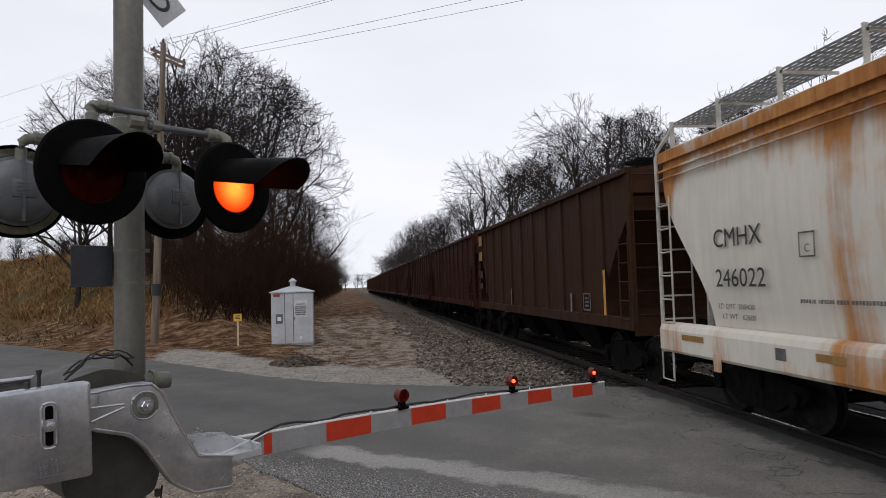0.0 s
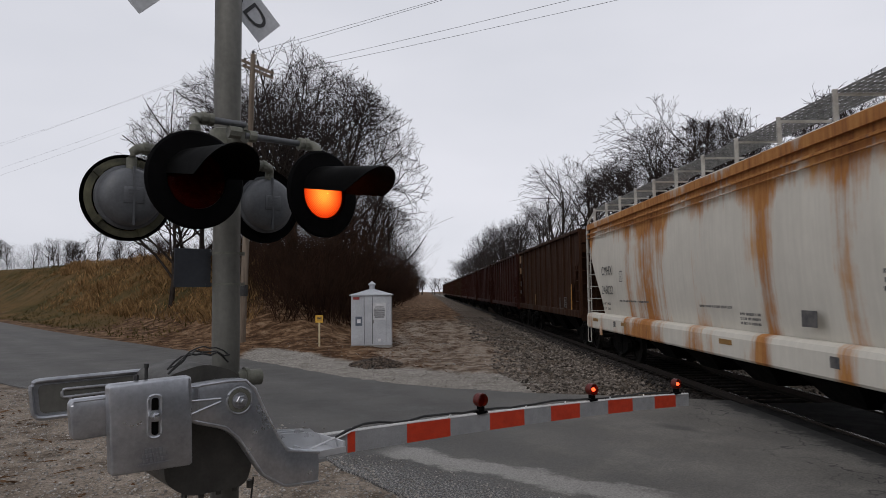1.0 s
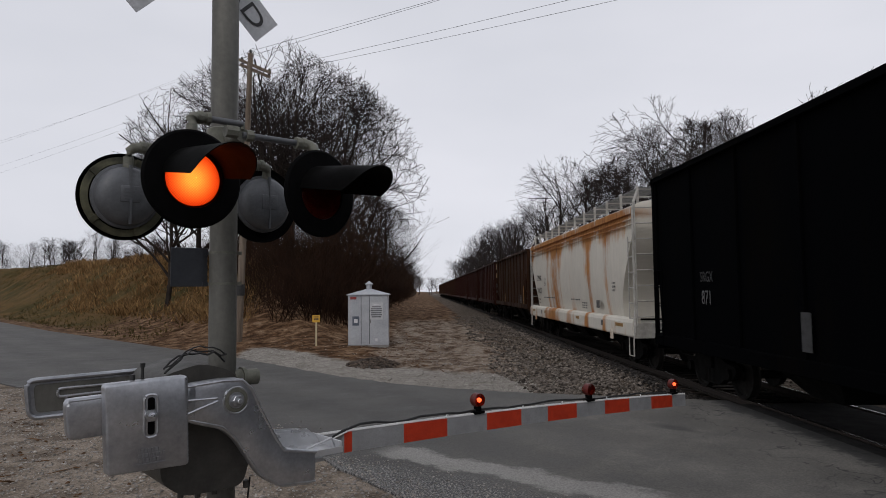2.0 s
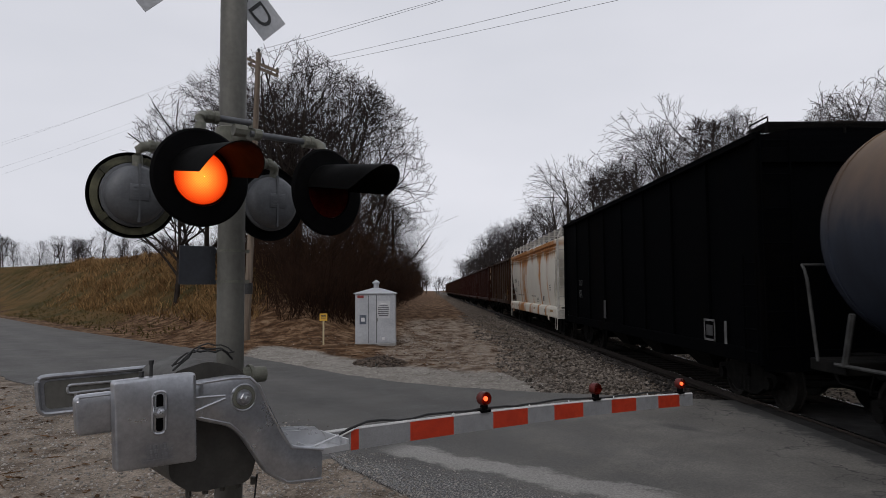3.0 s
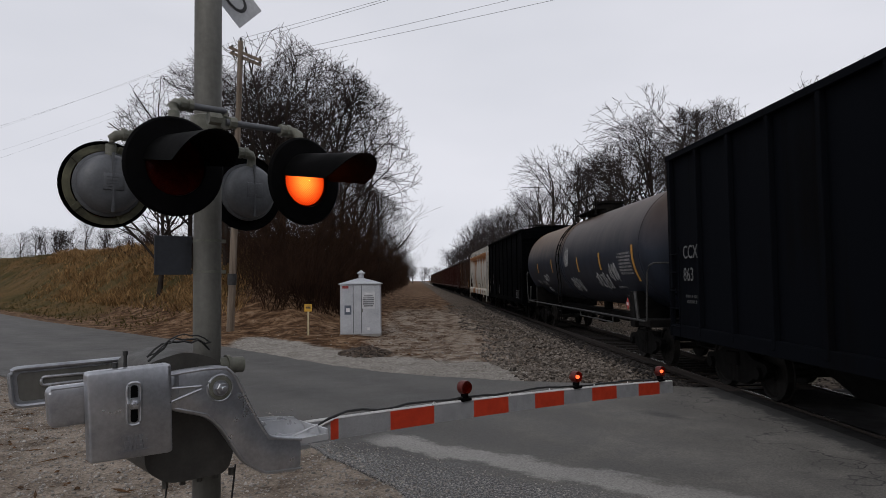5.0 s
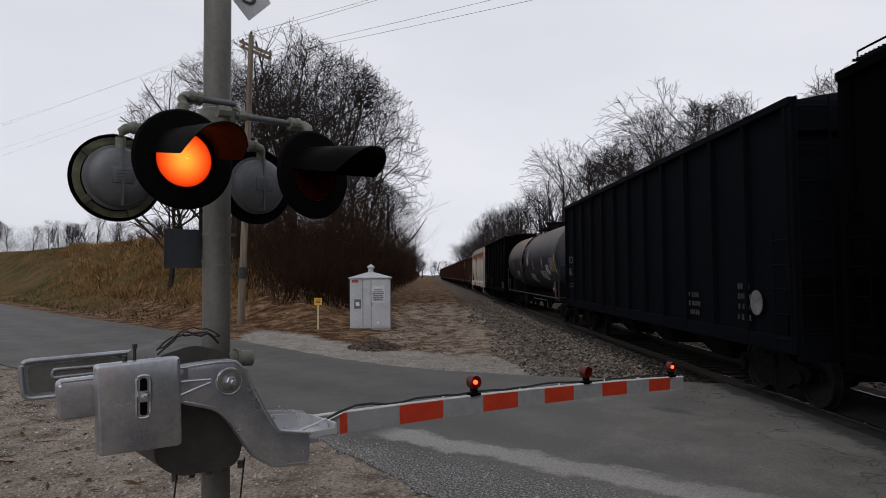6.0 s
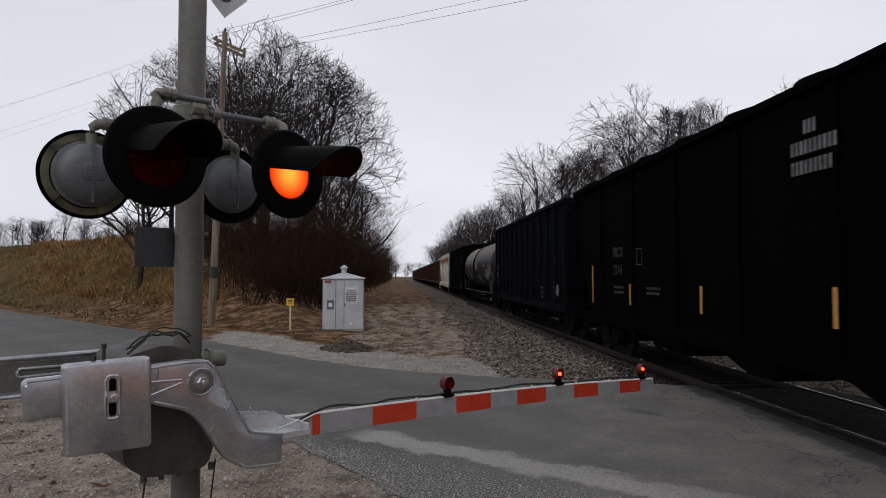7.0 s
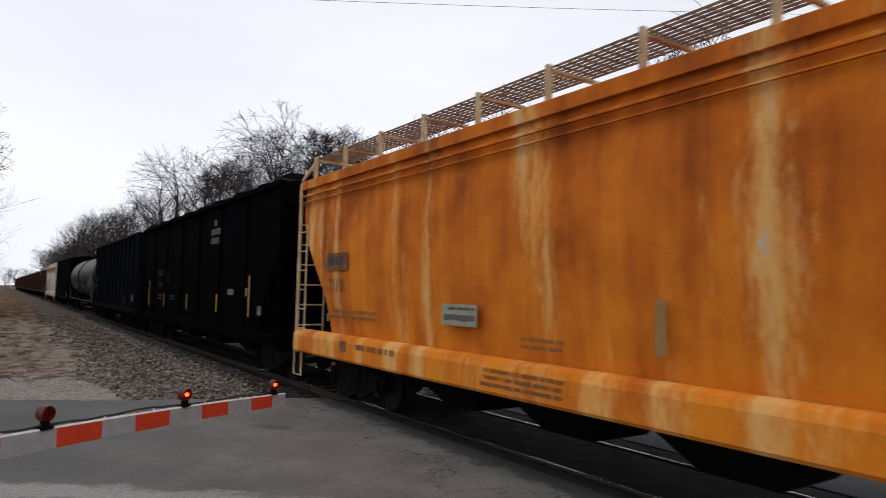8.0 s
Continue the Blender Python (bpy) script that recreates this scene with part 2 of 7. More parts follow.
BRIGHT = plain("bright new aluminium", (0.5, 0.51, 0.53), (0.66, 0.67, 0.69), 5, 0.32, 0.5, 0.02, mottle=0.1)
LAMP_RED = plain("dark red lamp plastic", (0.06, 0.006, 0.004), (0.13, 0.012, 0.007), 30, 0.4, 0, 0.3, gloss=0.3)
CABINET = plain("silver-grey cabinet sheet", (0.36, 0.375, 0.4), (0.47, 0.485, 0.51), 2, 0.5, 0.1, 0.05)
DARK_GAP = plain("dark seal", (0.03, 0.03, 0.03), (0.06, 0.06, 0.06), 9, 0.8, 0, 0)
NOTICE = plain("notice paper", (0.6, 0.6, 0.6), (0.7, 0.7, 0.7), 9, 0.6, 0, 0)
NOTICE_TEXT = plain("notice print", (0.1, 0.1, 0.11), (0.2, 0.2, 0.2), 9, 0.7, 0, 0)
OLIVE = plain("stained olive paint", (0.012, 0.012, 0.008), (0.13, 0.125, 0.07), 7, 0.7, 0, 0.2)
REFLECTOR = plain("dark red reflector", (0.018, 0.0015, 0.001), (0.04, 0.003, 0.002), 40, 0.5, 0, 0.3, gloss=0.1)
RED_LABEL = plain("dark red label", (0.2, 0.02, 0.02), (0.3, 0.04, 0.03), 9, 0.6, 0, 0)
MARKER_YELLOW = plain("yellow marker paint", (0.55, 0.3, 0.02), (0.7, 0.4, 0.04), 6, 0.5, 0, 0.05)
POLE_WOOD = plain("weathered pole wood", (0.085, 0.062, 0.044), (0.21, 0.165, 0.125), 3, 0.9, 0, 0.4, (3, 3, 0.12))
BARK = plain("winter bark", (0.018, 0.0142, 0.012), (0.052, 0.042, 0.036), 3, 0.95, 0, 0.3, (2, 2, 0.4), gloss=0.06)
TWIG = plain("bare twigs", (0.016, 0.012, 0.0105), (0.045, 0.035, 0.031), 1.2, 0.95, 0, 0, gloss=0.06)
BRUSH = plain("brown thicket stems", (0.018, 0.0095, 0.0062), (0.055, 0.030, 0.019), 0.35, 0.95, 0, 0, gloss=0.06)
# distance haze is painted into these paler twigs
HAZED_TWIG = plain("far twigs paled for haze", (0.03, 0.027, 0.029), (0.066, 0.06, 0.063), 0.3, 0.95, 0, 0, gloss=0.06)
STONE = plain("grey crushed stone", (0.06, 0.05, 0.042), (0.215, 0.186, 0.16), 9, 0.9, 0, 0.2, gloss=0.06)
# shade under the train is painted into this stone's colour
SHADED_STONE = plain("stone darkened for the train's shade", (0.012, 0.01, 0.009), (0.05, 0.044, 0.04), 9, 0.9, 0, 0.2, gloss=0.2)
PALE_STONE = plain("pale gravel", (0.16, 0.147, 0.133), (0.43, 0.40, 0.365), 11, 0.9, 0, 0.2, gloss=0.06)
LITTER = plain("dead leaves and sticks", (0.035, 0.018, 0.009), (0.14, 0.078, 0.04), 5, 0.95, 0, 0, gloss=0.06)
STRAW = plain("dry tan grass", (0.10, 0.053, 0.02), (0.38, 0.236, 0.108), 0.8, 0.95, 0, 0, gloss=0.06)
GREEN_GRASS = plain("short winter grass", (0.045, 0.042, 0.013), (0.125, 0.088, 0.034), 0.5, 0.95, 0, 0, gloss=0.06)


def tank_paint():
    """Black-blue tank shell, dusted brown along its crown."""
    m, nt, b = principled("tank shell paint", 0.5)
    b.inputs["Specular IOR Level"].default_value = 0.2
    v = coords(nt)
    sep = nt.nodes.new("ShaderNodeSeparateXYZ")
    nt.links.new(v, sep.inputs[0])
    streak = noisy(nt, coords(nt, (1, 1.4, 0.5)), 1.5, 6)
    top = calc(nt, "ADD", sep.outputs["Z"], calc(nt, "MULTIPLY", streak, 1.2))
    dust = nt.nodes.new("ShaderNodeMapRange")
    dust.inputs["From Min"].default_value, dust.inputs["From Max"].default_value = 3.4, 4.8
    nt.links.new(top, dust.inputs["Value"])
    ahead = nt.nodes.new("ShaderNodeMapRange")
    ahead.inputs["From Min"].default_value, ahead.inputs["From Max"].default_value = 0.55, 0.85
    ahead.inputs["To Min"].default_value = 0.45
    nt.links.new(sep.outputs["Y"], ahead.inputs["Value"])
    paint = ramp(nt, streak, [(0.3, (0.009, 0.0115, 0.018)), (0.7, (0.021, 0.027, 0.041))])
    nt.links.new(mixed(nt, calc(nt, "MULTIPLY", dust.outputs[0], ahead.outputs[0]), paint, (0.13, 0.074, 0.033)), b.inputs["Base Color"])
    relief(nt, b, noisy(nt, v, 20), 0.08)
    return m


def lens_glass():
    """Red cover glass: tinted, clear, with a gloss."""
    m, nt, b = principled("red lens glass", 0.15)
    b.inputs["Base Color"].default_value = (0.03, 0.002, 0.001, 1)
    b.inputs["Specular IOR Level"].default_value = 0.25
    clear, mix = nt.nodes.new("ShaderNodeBsdfTransparent"), nt.nodes.new("ShaderNodeMixShader")
    clear.inputs[0].default_value = (1.0, 0.42, 0.25, 1)
    mix.inputs[0].default_value = 0.25
    nt.links.new(clear.outputs[0], mix.inputs[1])
    nt.links.new(b.outputs[0], mix.inputs[2])
    nt.links.new(mix.outputs[0], nt.nodes["Material Output"].inputs[0])
    return m


def glow(name, mid, rim, low, high, radius, grid=0.0):
    """A lit lamp element, hotter in its middle; grid: the pitch of the lens's prisms."""
    m, nt, b = principled(name, 0.5)
    v = coords(nt)
    sep, ln = nt.nodes.new("ShaderNodeSeparateXYZ"), nt.nodes.new("ShaderNodeVectorMath")
    ln.operation = "LENGTH"
    nt.links.new(v, ln.inputs[0])
    r = calc(nt, "DIVIDE", ln.outputs["Value"], radius)
    col = ramp(nt, r, [(0.25, mid), (1.0, rim)])
    st = nt.nodes.new("ShaderNodeMapRange")
    st.inputs["From Min"].default_value, st.inputs["From Max"].default_value = 0.1, 1.0
    st.inputs["To Min"].default_value, st.inputs["To Max"].default_value = high, low
    nt.links.new(r, st.inputs["Value"])
    power = st.outputs[0]
    if grid:
        nt.links.new(v, sep.inputs[0])
        wx = calc(nt, "SINE", calc(nt, "MULTIPLY", sep.outputs["X"], 6.283 / grid))
        wz = calc(nt, "SINE", calc(nt, "MULTIPLY", sep.outputs["Z"], 6.283 / grid))
        power = calc(nt, "MULTIPLY", power, calc(nt, "ADD", calc(nt, "MULTIPLY", calc(nt, "MULTIPLY", wx, wz), 0.45), 0.8))
    b.inputs["Base Color"].default_value = (0.05, 0.01, 0.005, 1)
    nt.links.new(col, b.inputs["Emission Color"])
    nt.links.new(power, b.inputs["Emission Strength"])
    return m


TANK = tank_paint()
LENS = lens_glass()
LAMP_GLOW = glow("lit signal element", (1.0, 0.52, 0.1), (1.0, 0.075, 0.005), 1.0, 3.6, 0.15, 0.014)
TIP_GLOW = glow("lit gate lamp element", (1.0, 0.25, 0.12), (1.0, 0.05, 0.02), 1.2, 5.0, 0.05)


def asphalt():
    m, nt, b = principled("worn asphalt", 0.85)
    v = coords(nt)
    sep = nt.nodes.new("ShaderNodeSeparateXYZ")
    nt.links.new(v, sep.inputs[0])
    broad, mid, fine = noisy(nt, v, 0.35, 4), noisy(nt, v, 1.6, 6, 0.7), noisy(nt, v, 45, 4, 0.75)
    along = noisy(nt, coords(nt, (1, 1, 1)), 9, 4)
    base = ramp(nt, broad, [(0.3, (0.062, 0.059, 0.055)), (0.7, (0.102, 0.097, 0.089))])
    base = mixed(nt, 0.5, base, ramp(nt, mid, [(0.3, grey(0.55)), (0.7, grey(1.0))]), "MULTIPLY")
    # worn pale surface towards the rails
    near = calc(nt, "ADD", calc(nt, "MULTIPLY", sep.outputs["X"], 0.77), calc(nt, "MULTIPLY", sep.outputs["Y"], -0.12))
    near = calc(nt, "ADD", near, calc(nt, "MULTIPLY", mid, 2.6))
    worn = nt.nodes.new("ShaderNodeMapRange")
    worn.inputs["From Min"].default_value, worn.inputs["From Max"].default_value = 0.2, 2.6
    nt.links.new(near, worn.inputs["Value"])
    pale = ramp(nt, mid, [(0.36, (0.105, 0.099, 0.09)), (0.62, (0.15, 0.141, 0.126))])
    base = mixed(nt, worn.outputs[0], base, pale)
    # a strip of pale silt beside the lane, with a ragged edge
    off = calc(nt, "ADD", calc(nt, "MULTIPLY", sep.outputs["X"], 0.64), calc(nt, "MULTIPLY", sep.outputs["Y"], 0.77))
    off = calc(nt, "ADD", off, calc(nt, "MULTIPLY", calc(nt, "SUBTRACT", mid, 0.5), 0.9))
    silt = calc(nt, "SUBTRACT", 1.0, calc(nt, "MULTIPLY", calc(nt, "ABSOLUTE", calc(nt, "SUBTRACT", off, 6.62)), 3.2))
    ahead = calc(nt, "MULTIPLY", calc(nt, "SUBTRACT", calc(nt, "SUBTRACT", sep.outputs["X"], sep.outputs["Y"]), -9.8), 2.0)
    silt = calc(nt, "MULTIPLY", ramp(nt, silt, [(0.0, grey(0)), (0.35, grey(0.85))]), ramp(nt, ahead, [(0.0, grey(0)), (1.0, grey(1))]))
    base = mixed(nt, silt, base, (0.27, 0.26, 0.24))
    # dark chip-sealed verge this side of the strip
    verge = ramp(nt, calc(nt, "MULTIPLY", calc(nt, "SUBTRACT", 6.3, off), 2.0), [(0.0, grey(0)), (1.0, grey(1))])
    chips = ramp(nt, noisy(nt, v, 38, 2, 0.8), [(0.4, grey(0.035)), (0.5, grey(0.09)), (0.62, (0.36, 0.345, 0.32))])
    base = mixed(nt, verge, base, chips)
    # cracks by the track
    vor = nt.nodes.new("ShaderNodeTexVoronoi")
    vor.feature = "DISTANCE_TO_EDGE"
    vor.inputs["Scale"].default_value = 0.8
    bent = nt.nodes.new("ShaderNodeVectorMath")
    nz = nt.nodes.new("ShaderNodeTexNoise")
    nz.inputs["Scale"].default_value = 2.5
    nt.links.new(v, nz.inputs["Vector"])
    nt.links.new(v, bent.inputs[0])
    nt.links.new(nz.outputs["Color"], bent.inputs[1])
    nt.links.new(bent.outputs[0], vor.inputs["Vector"])
    thin = ramp(nt, vor.outputs["Distance"], [(0.006, grey(1)), (0.016, grey(0))])
    where = ramp(nt, calc(nt, "MULTIPLY", calc(nt, "SUBTRACT", sep.outputs["X"], 3.6), 0.8), [(0.0, grey(0)), (1.0, grey(1))])
    base = mixed(nt, calc(nt, "MULTIPLY", calc(nt, "MULTIPLY", thin, where), 0.85), base, grey(0.02))
    # an oily smear by the gate's tip and faint wheel tracks along the lane
    ox, oy = calc(nt, "SUBTRACT", sep.outputs["X"], 3.75), calc(nt, "SUBTRACT", sep.outputs["Y"], 10.1)
    dx = calc(nt, "SUBTRACT", calc(nt, "MULTIPLY", ox, 0.5), calc(nt, "MULTIPLY", oy, 0.72))
    dy = calc(nt, "ADD", calc(nt, "MULTIPLY", ox, 2.3), calc(nt, "MULTIPLY", oy, 1.6))
    smear = calc(nt, "ADD", calc(nt, "SQRT", calc(nt, "ADD", calc(nt, "MULTIPLY", dx, dx), calc(nt, "MULTIPLY", dy, dy))), calc(nt, "MULTIPLY", mid, 0.9))
    base = mixed(nt, ramp(nt, smear, [(0.6, grey(0.6)), (1.25, grey(0))]), base, grey(0.03))
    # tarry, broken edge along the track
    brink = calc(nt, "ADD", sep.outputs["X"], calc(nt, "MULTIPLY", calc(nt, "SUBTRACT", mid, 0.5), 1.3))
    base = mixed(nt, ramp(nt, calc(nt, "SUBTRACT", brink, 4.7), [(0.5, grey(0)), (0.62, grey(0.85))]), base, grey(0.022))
    lane = calc(nt, "SINE", calc(nt, "MULTIPLY", calc(nt, "ADD", calc(nt, "MULTIPLY", sep.outputs["X"], 0.77), calc(nt, "MULTIPLY", sep.outputs["Y"], 0.64)), 3.6))
    base = mixed(nt, 0.22, base, ramp(nt, calc(nt, "ADD", calc(nt, "MULTIPLY", lane, 0.3), mid), [(0.3, grey(0.35)), (0.8, grey(1.2))]), "MULTIPLY")
    base = mixed(nt, 0.7, base, ramp(nt, fine, [(0.34, grey(0.4)), (0.66, grey(1.3))]), "MULTIPLY")
    nt.links.new(base, b.inputs["Base Color"])
    nt.links.new(ramp(nt, mid, [(0.3, grey(0.65)), (0.7, grey(0.95))]), b.inputs["Roughness"])
    relief(nt, b, calc(nt, "ADD", fine, calc(nt, "MULTIPLY", along, 0.7)), 0.4, 0.008)
    return m


def soil():
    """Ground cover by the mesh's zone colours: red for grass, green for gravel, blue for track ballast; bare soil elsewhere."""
    m, nt, b = principled("winter ground", 0.95)
    b.inputs["Specular IOR Level"].default_value = 0.08
    v = coords(nt)
    zone = nt.nodes.new("ShaderNodeVertexColor")
    zone.layer_name = "zone"
    sep = nt.nodes.new("ShaderNodeSeparateColor")
    nt.links.new(zone.outputs[0], sep.inputs[0])
    broad, mid, fine = noisy(nt, v, 0.3, 4), noisy(nt, v, 1.8, 6, 0.7), noisy(nt, v, 26, 4, 0.75)
    pebble = nt.nodes.new("ShaderNodeTexVoronoi")
    pebble.inputs["Scale"].default_value = 16
    nt.links.new(v, pebble.inputs["Vector"])
    col = ramp(nt, mid, [(0.3, (0.024, 0.0115, 0.0055)), (0.46, (0.085, 0.044, 0.021)), (0.56, (0.19, 0.116, 0.066)), (0.72, (0.32, 0.225, 0.15))])
    grass = ramp(nt, broad, [(0.35, (0.055, 0.045, 0.013)), (0.65, (0.13, 0.075, 0.028))])
    # ballast ground is coloured dark so gaps between stones look shaded
    rock = ramp(nt, pebble.outputs["Color"], [(0.15, (0.03, 0.0225, 0.0165)), (0.85, (0.19, 0.152, 0.118))])
    sand = mixed(nt, 0.45, ramp(nt, mid, [(0.32, (0.085, 0.06, 0.042)), (0.58, (0.42, 0.355, 0.29))]), rock)
    apron = ramp(nt, pebble.outputs["Color"], [(0.1, (0.17, 0.155, 0.135)), (0.9, (0.38, 0.355, 0.315))])
    apron = mixed(nt, 0.4, apron, ramp(nt, mid, [(0.35, (0.12, 0.10, 0.08)), (0.65, (0.36, 0.335, 0.30))]))
    for part_, cover in ((sep.outputs[0], grass), (sep.outputs[1], sand), (sep.outputs[2], rock), (zone.outputs[1], apron)):
        edge = calc(nt, "ADD", part_, calc(nt, "MULTIPLY", calc(nt, "SUBTRACT", mid, 0.5), 0.9))
        col = mixed(nt, ramp(nt, edge, [(0.36, grey(0)), (0.62, grey(1))]), col, cover)
    col = mixed(nt, 0.8, col, ramp(nt, fine, [(0.34, grey(0.35)), (0.64, grey(1.2))]), "MULTIPLY")
    nt.links.new(col, b.inputs["Base Color"])
    relief(nt, b, calc(nt, "ADD", fine, mid), 0.7, 0.03)
    return m


ASPHALT, SOIL = asphalt(), soil()


# ---- mesh helpers ----
def solid(name, bm, material, parent=None, label="", smooth=False):
    """Link a bmesh as one mesh object."""
    me = bpy.data.meshes.new(name)
    bmesh.ops.recalc_face_normals(bm, faces=bm.faces)
    bm.to_mesh(me)
    bm.free()
    me.materials.append(material)
    if smooth:
        me.shade_smooth()
        me.set_sharp_from_angle(angle=radians(35))
    ob = new(name, me)
    ob.parent = parent
    return tagged(ob, label)


def part(name, bm, material, parent, label="", smooth=False):
    return solid(name, bm, material, parent, label, smooth)


def base_empty(name, m=None, label="", category="", group=""):
    e = new(name)
    e.empty_display_size = 0.3
    if m is not None:
        e.matrix_basis = m
    return tagged(e, label, category, group)


def box(bm, x0, x1, y0, y1, z0, z1, bevel=0.0, m=None):
    made = bmesh.ops.create_cube(bm, size=1)["verts"]
    for v in made:
        v.co = Vector(((x0 + x1) / 2 + v.co.x * (x1 - x0), (y0 + y1) / 2 + v.co.y * (y1 - y0), (z0 + z1) / 2 + v.co.z * (z1 - z0)))
    if bevel:
        edges = list({e for v in made for e in v.link_edges})
        made = list({v for f in bmesh.ops.bevel(bm, geom=edges, offset=bevel, segments=2, profile=0.5, affect="EDGES")["faces"] for v in f.verts} | {v for v in made if v.is_valid})
    if m is not None:
        bmesh.ops.transform(bm, matrix=m, verts=[v for v in made if v.is_valid])
    return bm


def tube(bm, points, radius, sides=8, radius_end=None):
    """A round bar along points, its radius running to radius_end."""
    pts = [Vector(p) for p in points]
    rings = []
    for k, p in enumerate(pts):
        way = (pts[min(k + 1, len(pts) - 1)] - pts[max(k - 1, 0)]).normalized()
        side = way.cross(Vector((0, 0, 1)) if abs(way.z) < 0.9 else Vector((1, 0, 0))).normalized()
        up = side.cross(way)
        f = k / (len(pts) - 1)
        r = radius + ((radius if radius_end is None else radius_end) - radius) * f
        rings.append([bm.verts.new(p + side * (r * math.cos(a)) + up * (r * math.sin(a))) for a in (2 * math.pi * i / sides for i in range(sides))])
    for a, b in zip(rings, rings[1:]):
        for i in range(sides):
            bm.faces.new((a[i], a[(i + 1) % sides], b[(i + 1) % sides], b[i]))
    bm.faces.new(rings[0][::-1])
    bm.faces.new(rings[-1])
    return bm


def lathe(bm, profile, sides=32, m=None, close=True):
    """Turn (radius, height) pairs about the local y axis."""
    m = m or Matrix()
    rings = []
    for r, h in profile:
        rings.append([bm.verts.new(m @ Vector((r * math.cos(a), h, r * math.sin(a)))) for a in (2 * math.pi * i / sides for i in range(sides))])
    for a, b in zip(rings, rings[1:]):
        for i in range(sides):
            bm.faces.new((a[i], a[(i + 1) % sides], b[(i + 1) % sides], b[i]))
    if close:
        bm.faces.new(rings[0][::-1])
        bm.faces.new(rings[-1])
    return bm


def prism(bm, outline, y0, y1, chamfer=0.0):
    """Extrude an (x, z) outline from y0 to y1; chamfer softens the edge of the y0 face."""
    rows = [(outline, y0), (outline, y1)]
    if chamfer:
        n, inset = len(outline), []
        turn = sum(outline[i - 1][0] * outline[i][1] - outline[i][0] * outline[i - 1][1] for i in range(n))
        for i in range(n):
            e = Vector(outline[(i + 1) % n]) - Vector(outline[i - 1])
            side = Vector((-e.y, e.x)).normalized() * (1 if turn > 0 else -1)
            inset.append(tuple(Vector(outline[i]) + side * chamfer * 0.8))
        step = chamfer if y1 > y0 else -chamfer
        rows = [(inset, y0), ([tuple((Vector(a) * 0.7 + Vector(b) * 0.3)) for a, b in zip(outline, inset)], y0 + step * 0.35), (outline, y0 + step), (outline, y1)]
    rings = [[bm.verts.new((x, y, z)) for x, z in line] for line, y in rows]
    bm.faces.new(rings[0])
    bm.faces.new(rings[-1][::-1])
    for a, b in zip(rings, rings[1:]):
        for i in range(len(a)):
            bm.faces.new((a[i], b[i], b[(i + 1) % len(a)], a[(i + 1) % len(a)]))
    return bm


def rounded(points, radius, steps=4):
    """An outline with its corners rounded."""
    out = []
    n = len(points)
    for k in range(n):
        p, a, b = Vector(points[k]), Vector(points[k - 1]), Vector(points[(k + 1) % n])
        r = min(radius, (a - p).length * 0.45, (b - p).length * 0.45)
        p0, p1 = p + (a - p).normalized() * r, p + (b - p).normalized() * r
        for s in range(steps + 1):
            f = s / steps
            out.append(tuple(p0 * (1 - f) ** 2 + p * 2 * f * (1 - f) + p1 * f ** 2))
    return out


def mesh_np(name, verts, faces, material, parent=None):
    """A mesh object from arrays of corners and triangles or quads."""
    me = bpy.data.meshes.new(name)
    n, k = len(faces), faces.shape[1]
    me.vertices.add(len(verts))
    me.vertices.foreach_set("co", np.asarray(verts, np.float32).ravel())
    me.loops.add(n * k)
    me.loops.foreach_set("vertex_index", np.asarray(faces, np.int32).ravel())
    me.polygons.add(n)
    me.polygons.foreach_set("loop_start", np.arange(0, n * k, k, dtype=np.int32))
    me.update(calc_edges=True)
    me.validate()
    me.materials.append(material)
    ob = new(name, me)
    ob.parent = parent
    return ob


def lettering(text, size, material, parent, m, name="lettering", stretch=1.0, label=""):
    """Flat letters of the built-in font as a mesh; they lie in the local xy plane, from their lower left corner."""
    curve = bpy.data.curves.new("letters", "FONT")
    curve.body, curve.size, curve.extrude, curve.resolution_u = text, size / 0.72, 0.001, 3
    ob = bpy.data.objects.new("letters", curve)
    scene.collection.objects.link(ob)
    bpy.context.view_layer.update()
    me = bpy.data.meshes.new_from_object(ob.evaluated_get(bpy.context.evaluated_depsgraph_get()))
    bpy.data.objects.remove(ob)
    bpy.data.curves.remove(curve)
    me.transform(Matrix.Diagonal((stretch, 1, 1, 1)))
    me.materials.clear()
    me.materials.append(material)
    out = new(name, me)
    out.parent, out.matrix_basis = parent, m
    return tagged(out, label)


def smoothstep(a, b, v):
    t = np.clip((v - a) / (b - a), 0, 1)
    return t * t * (3 - 2 * t)


# ---- ground ----
TRACK_X, RAIL_TOP, GAUGE = 6.8, 0.1, 1.505


def past_road(x, y):
    """Metres beyond the far edge of the road."""
    return 0.77 * (x + 10.1) + 0.64 * (y - 26.5)


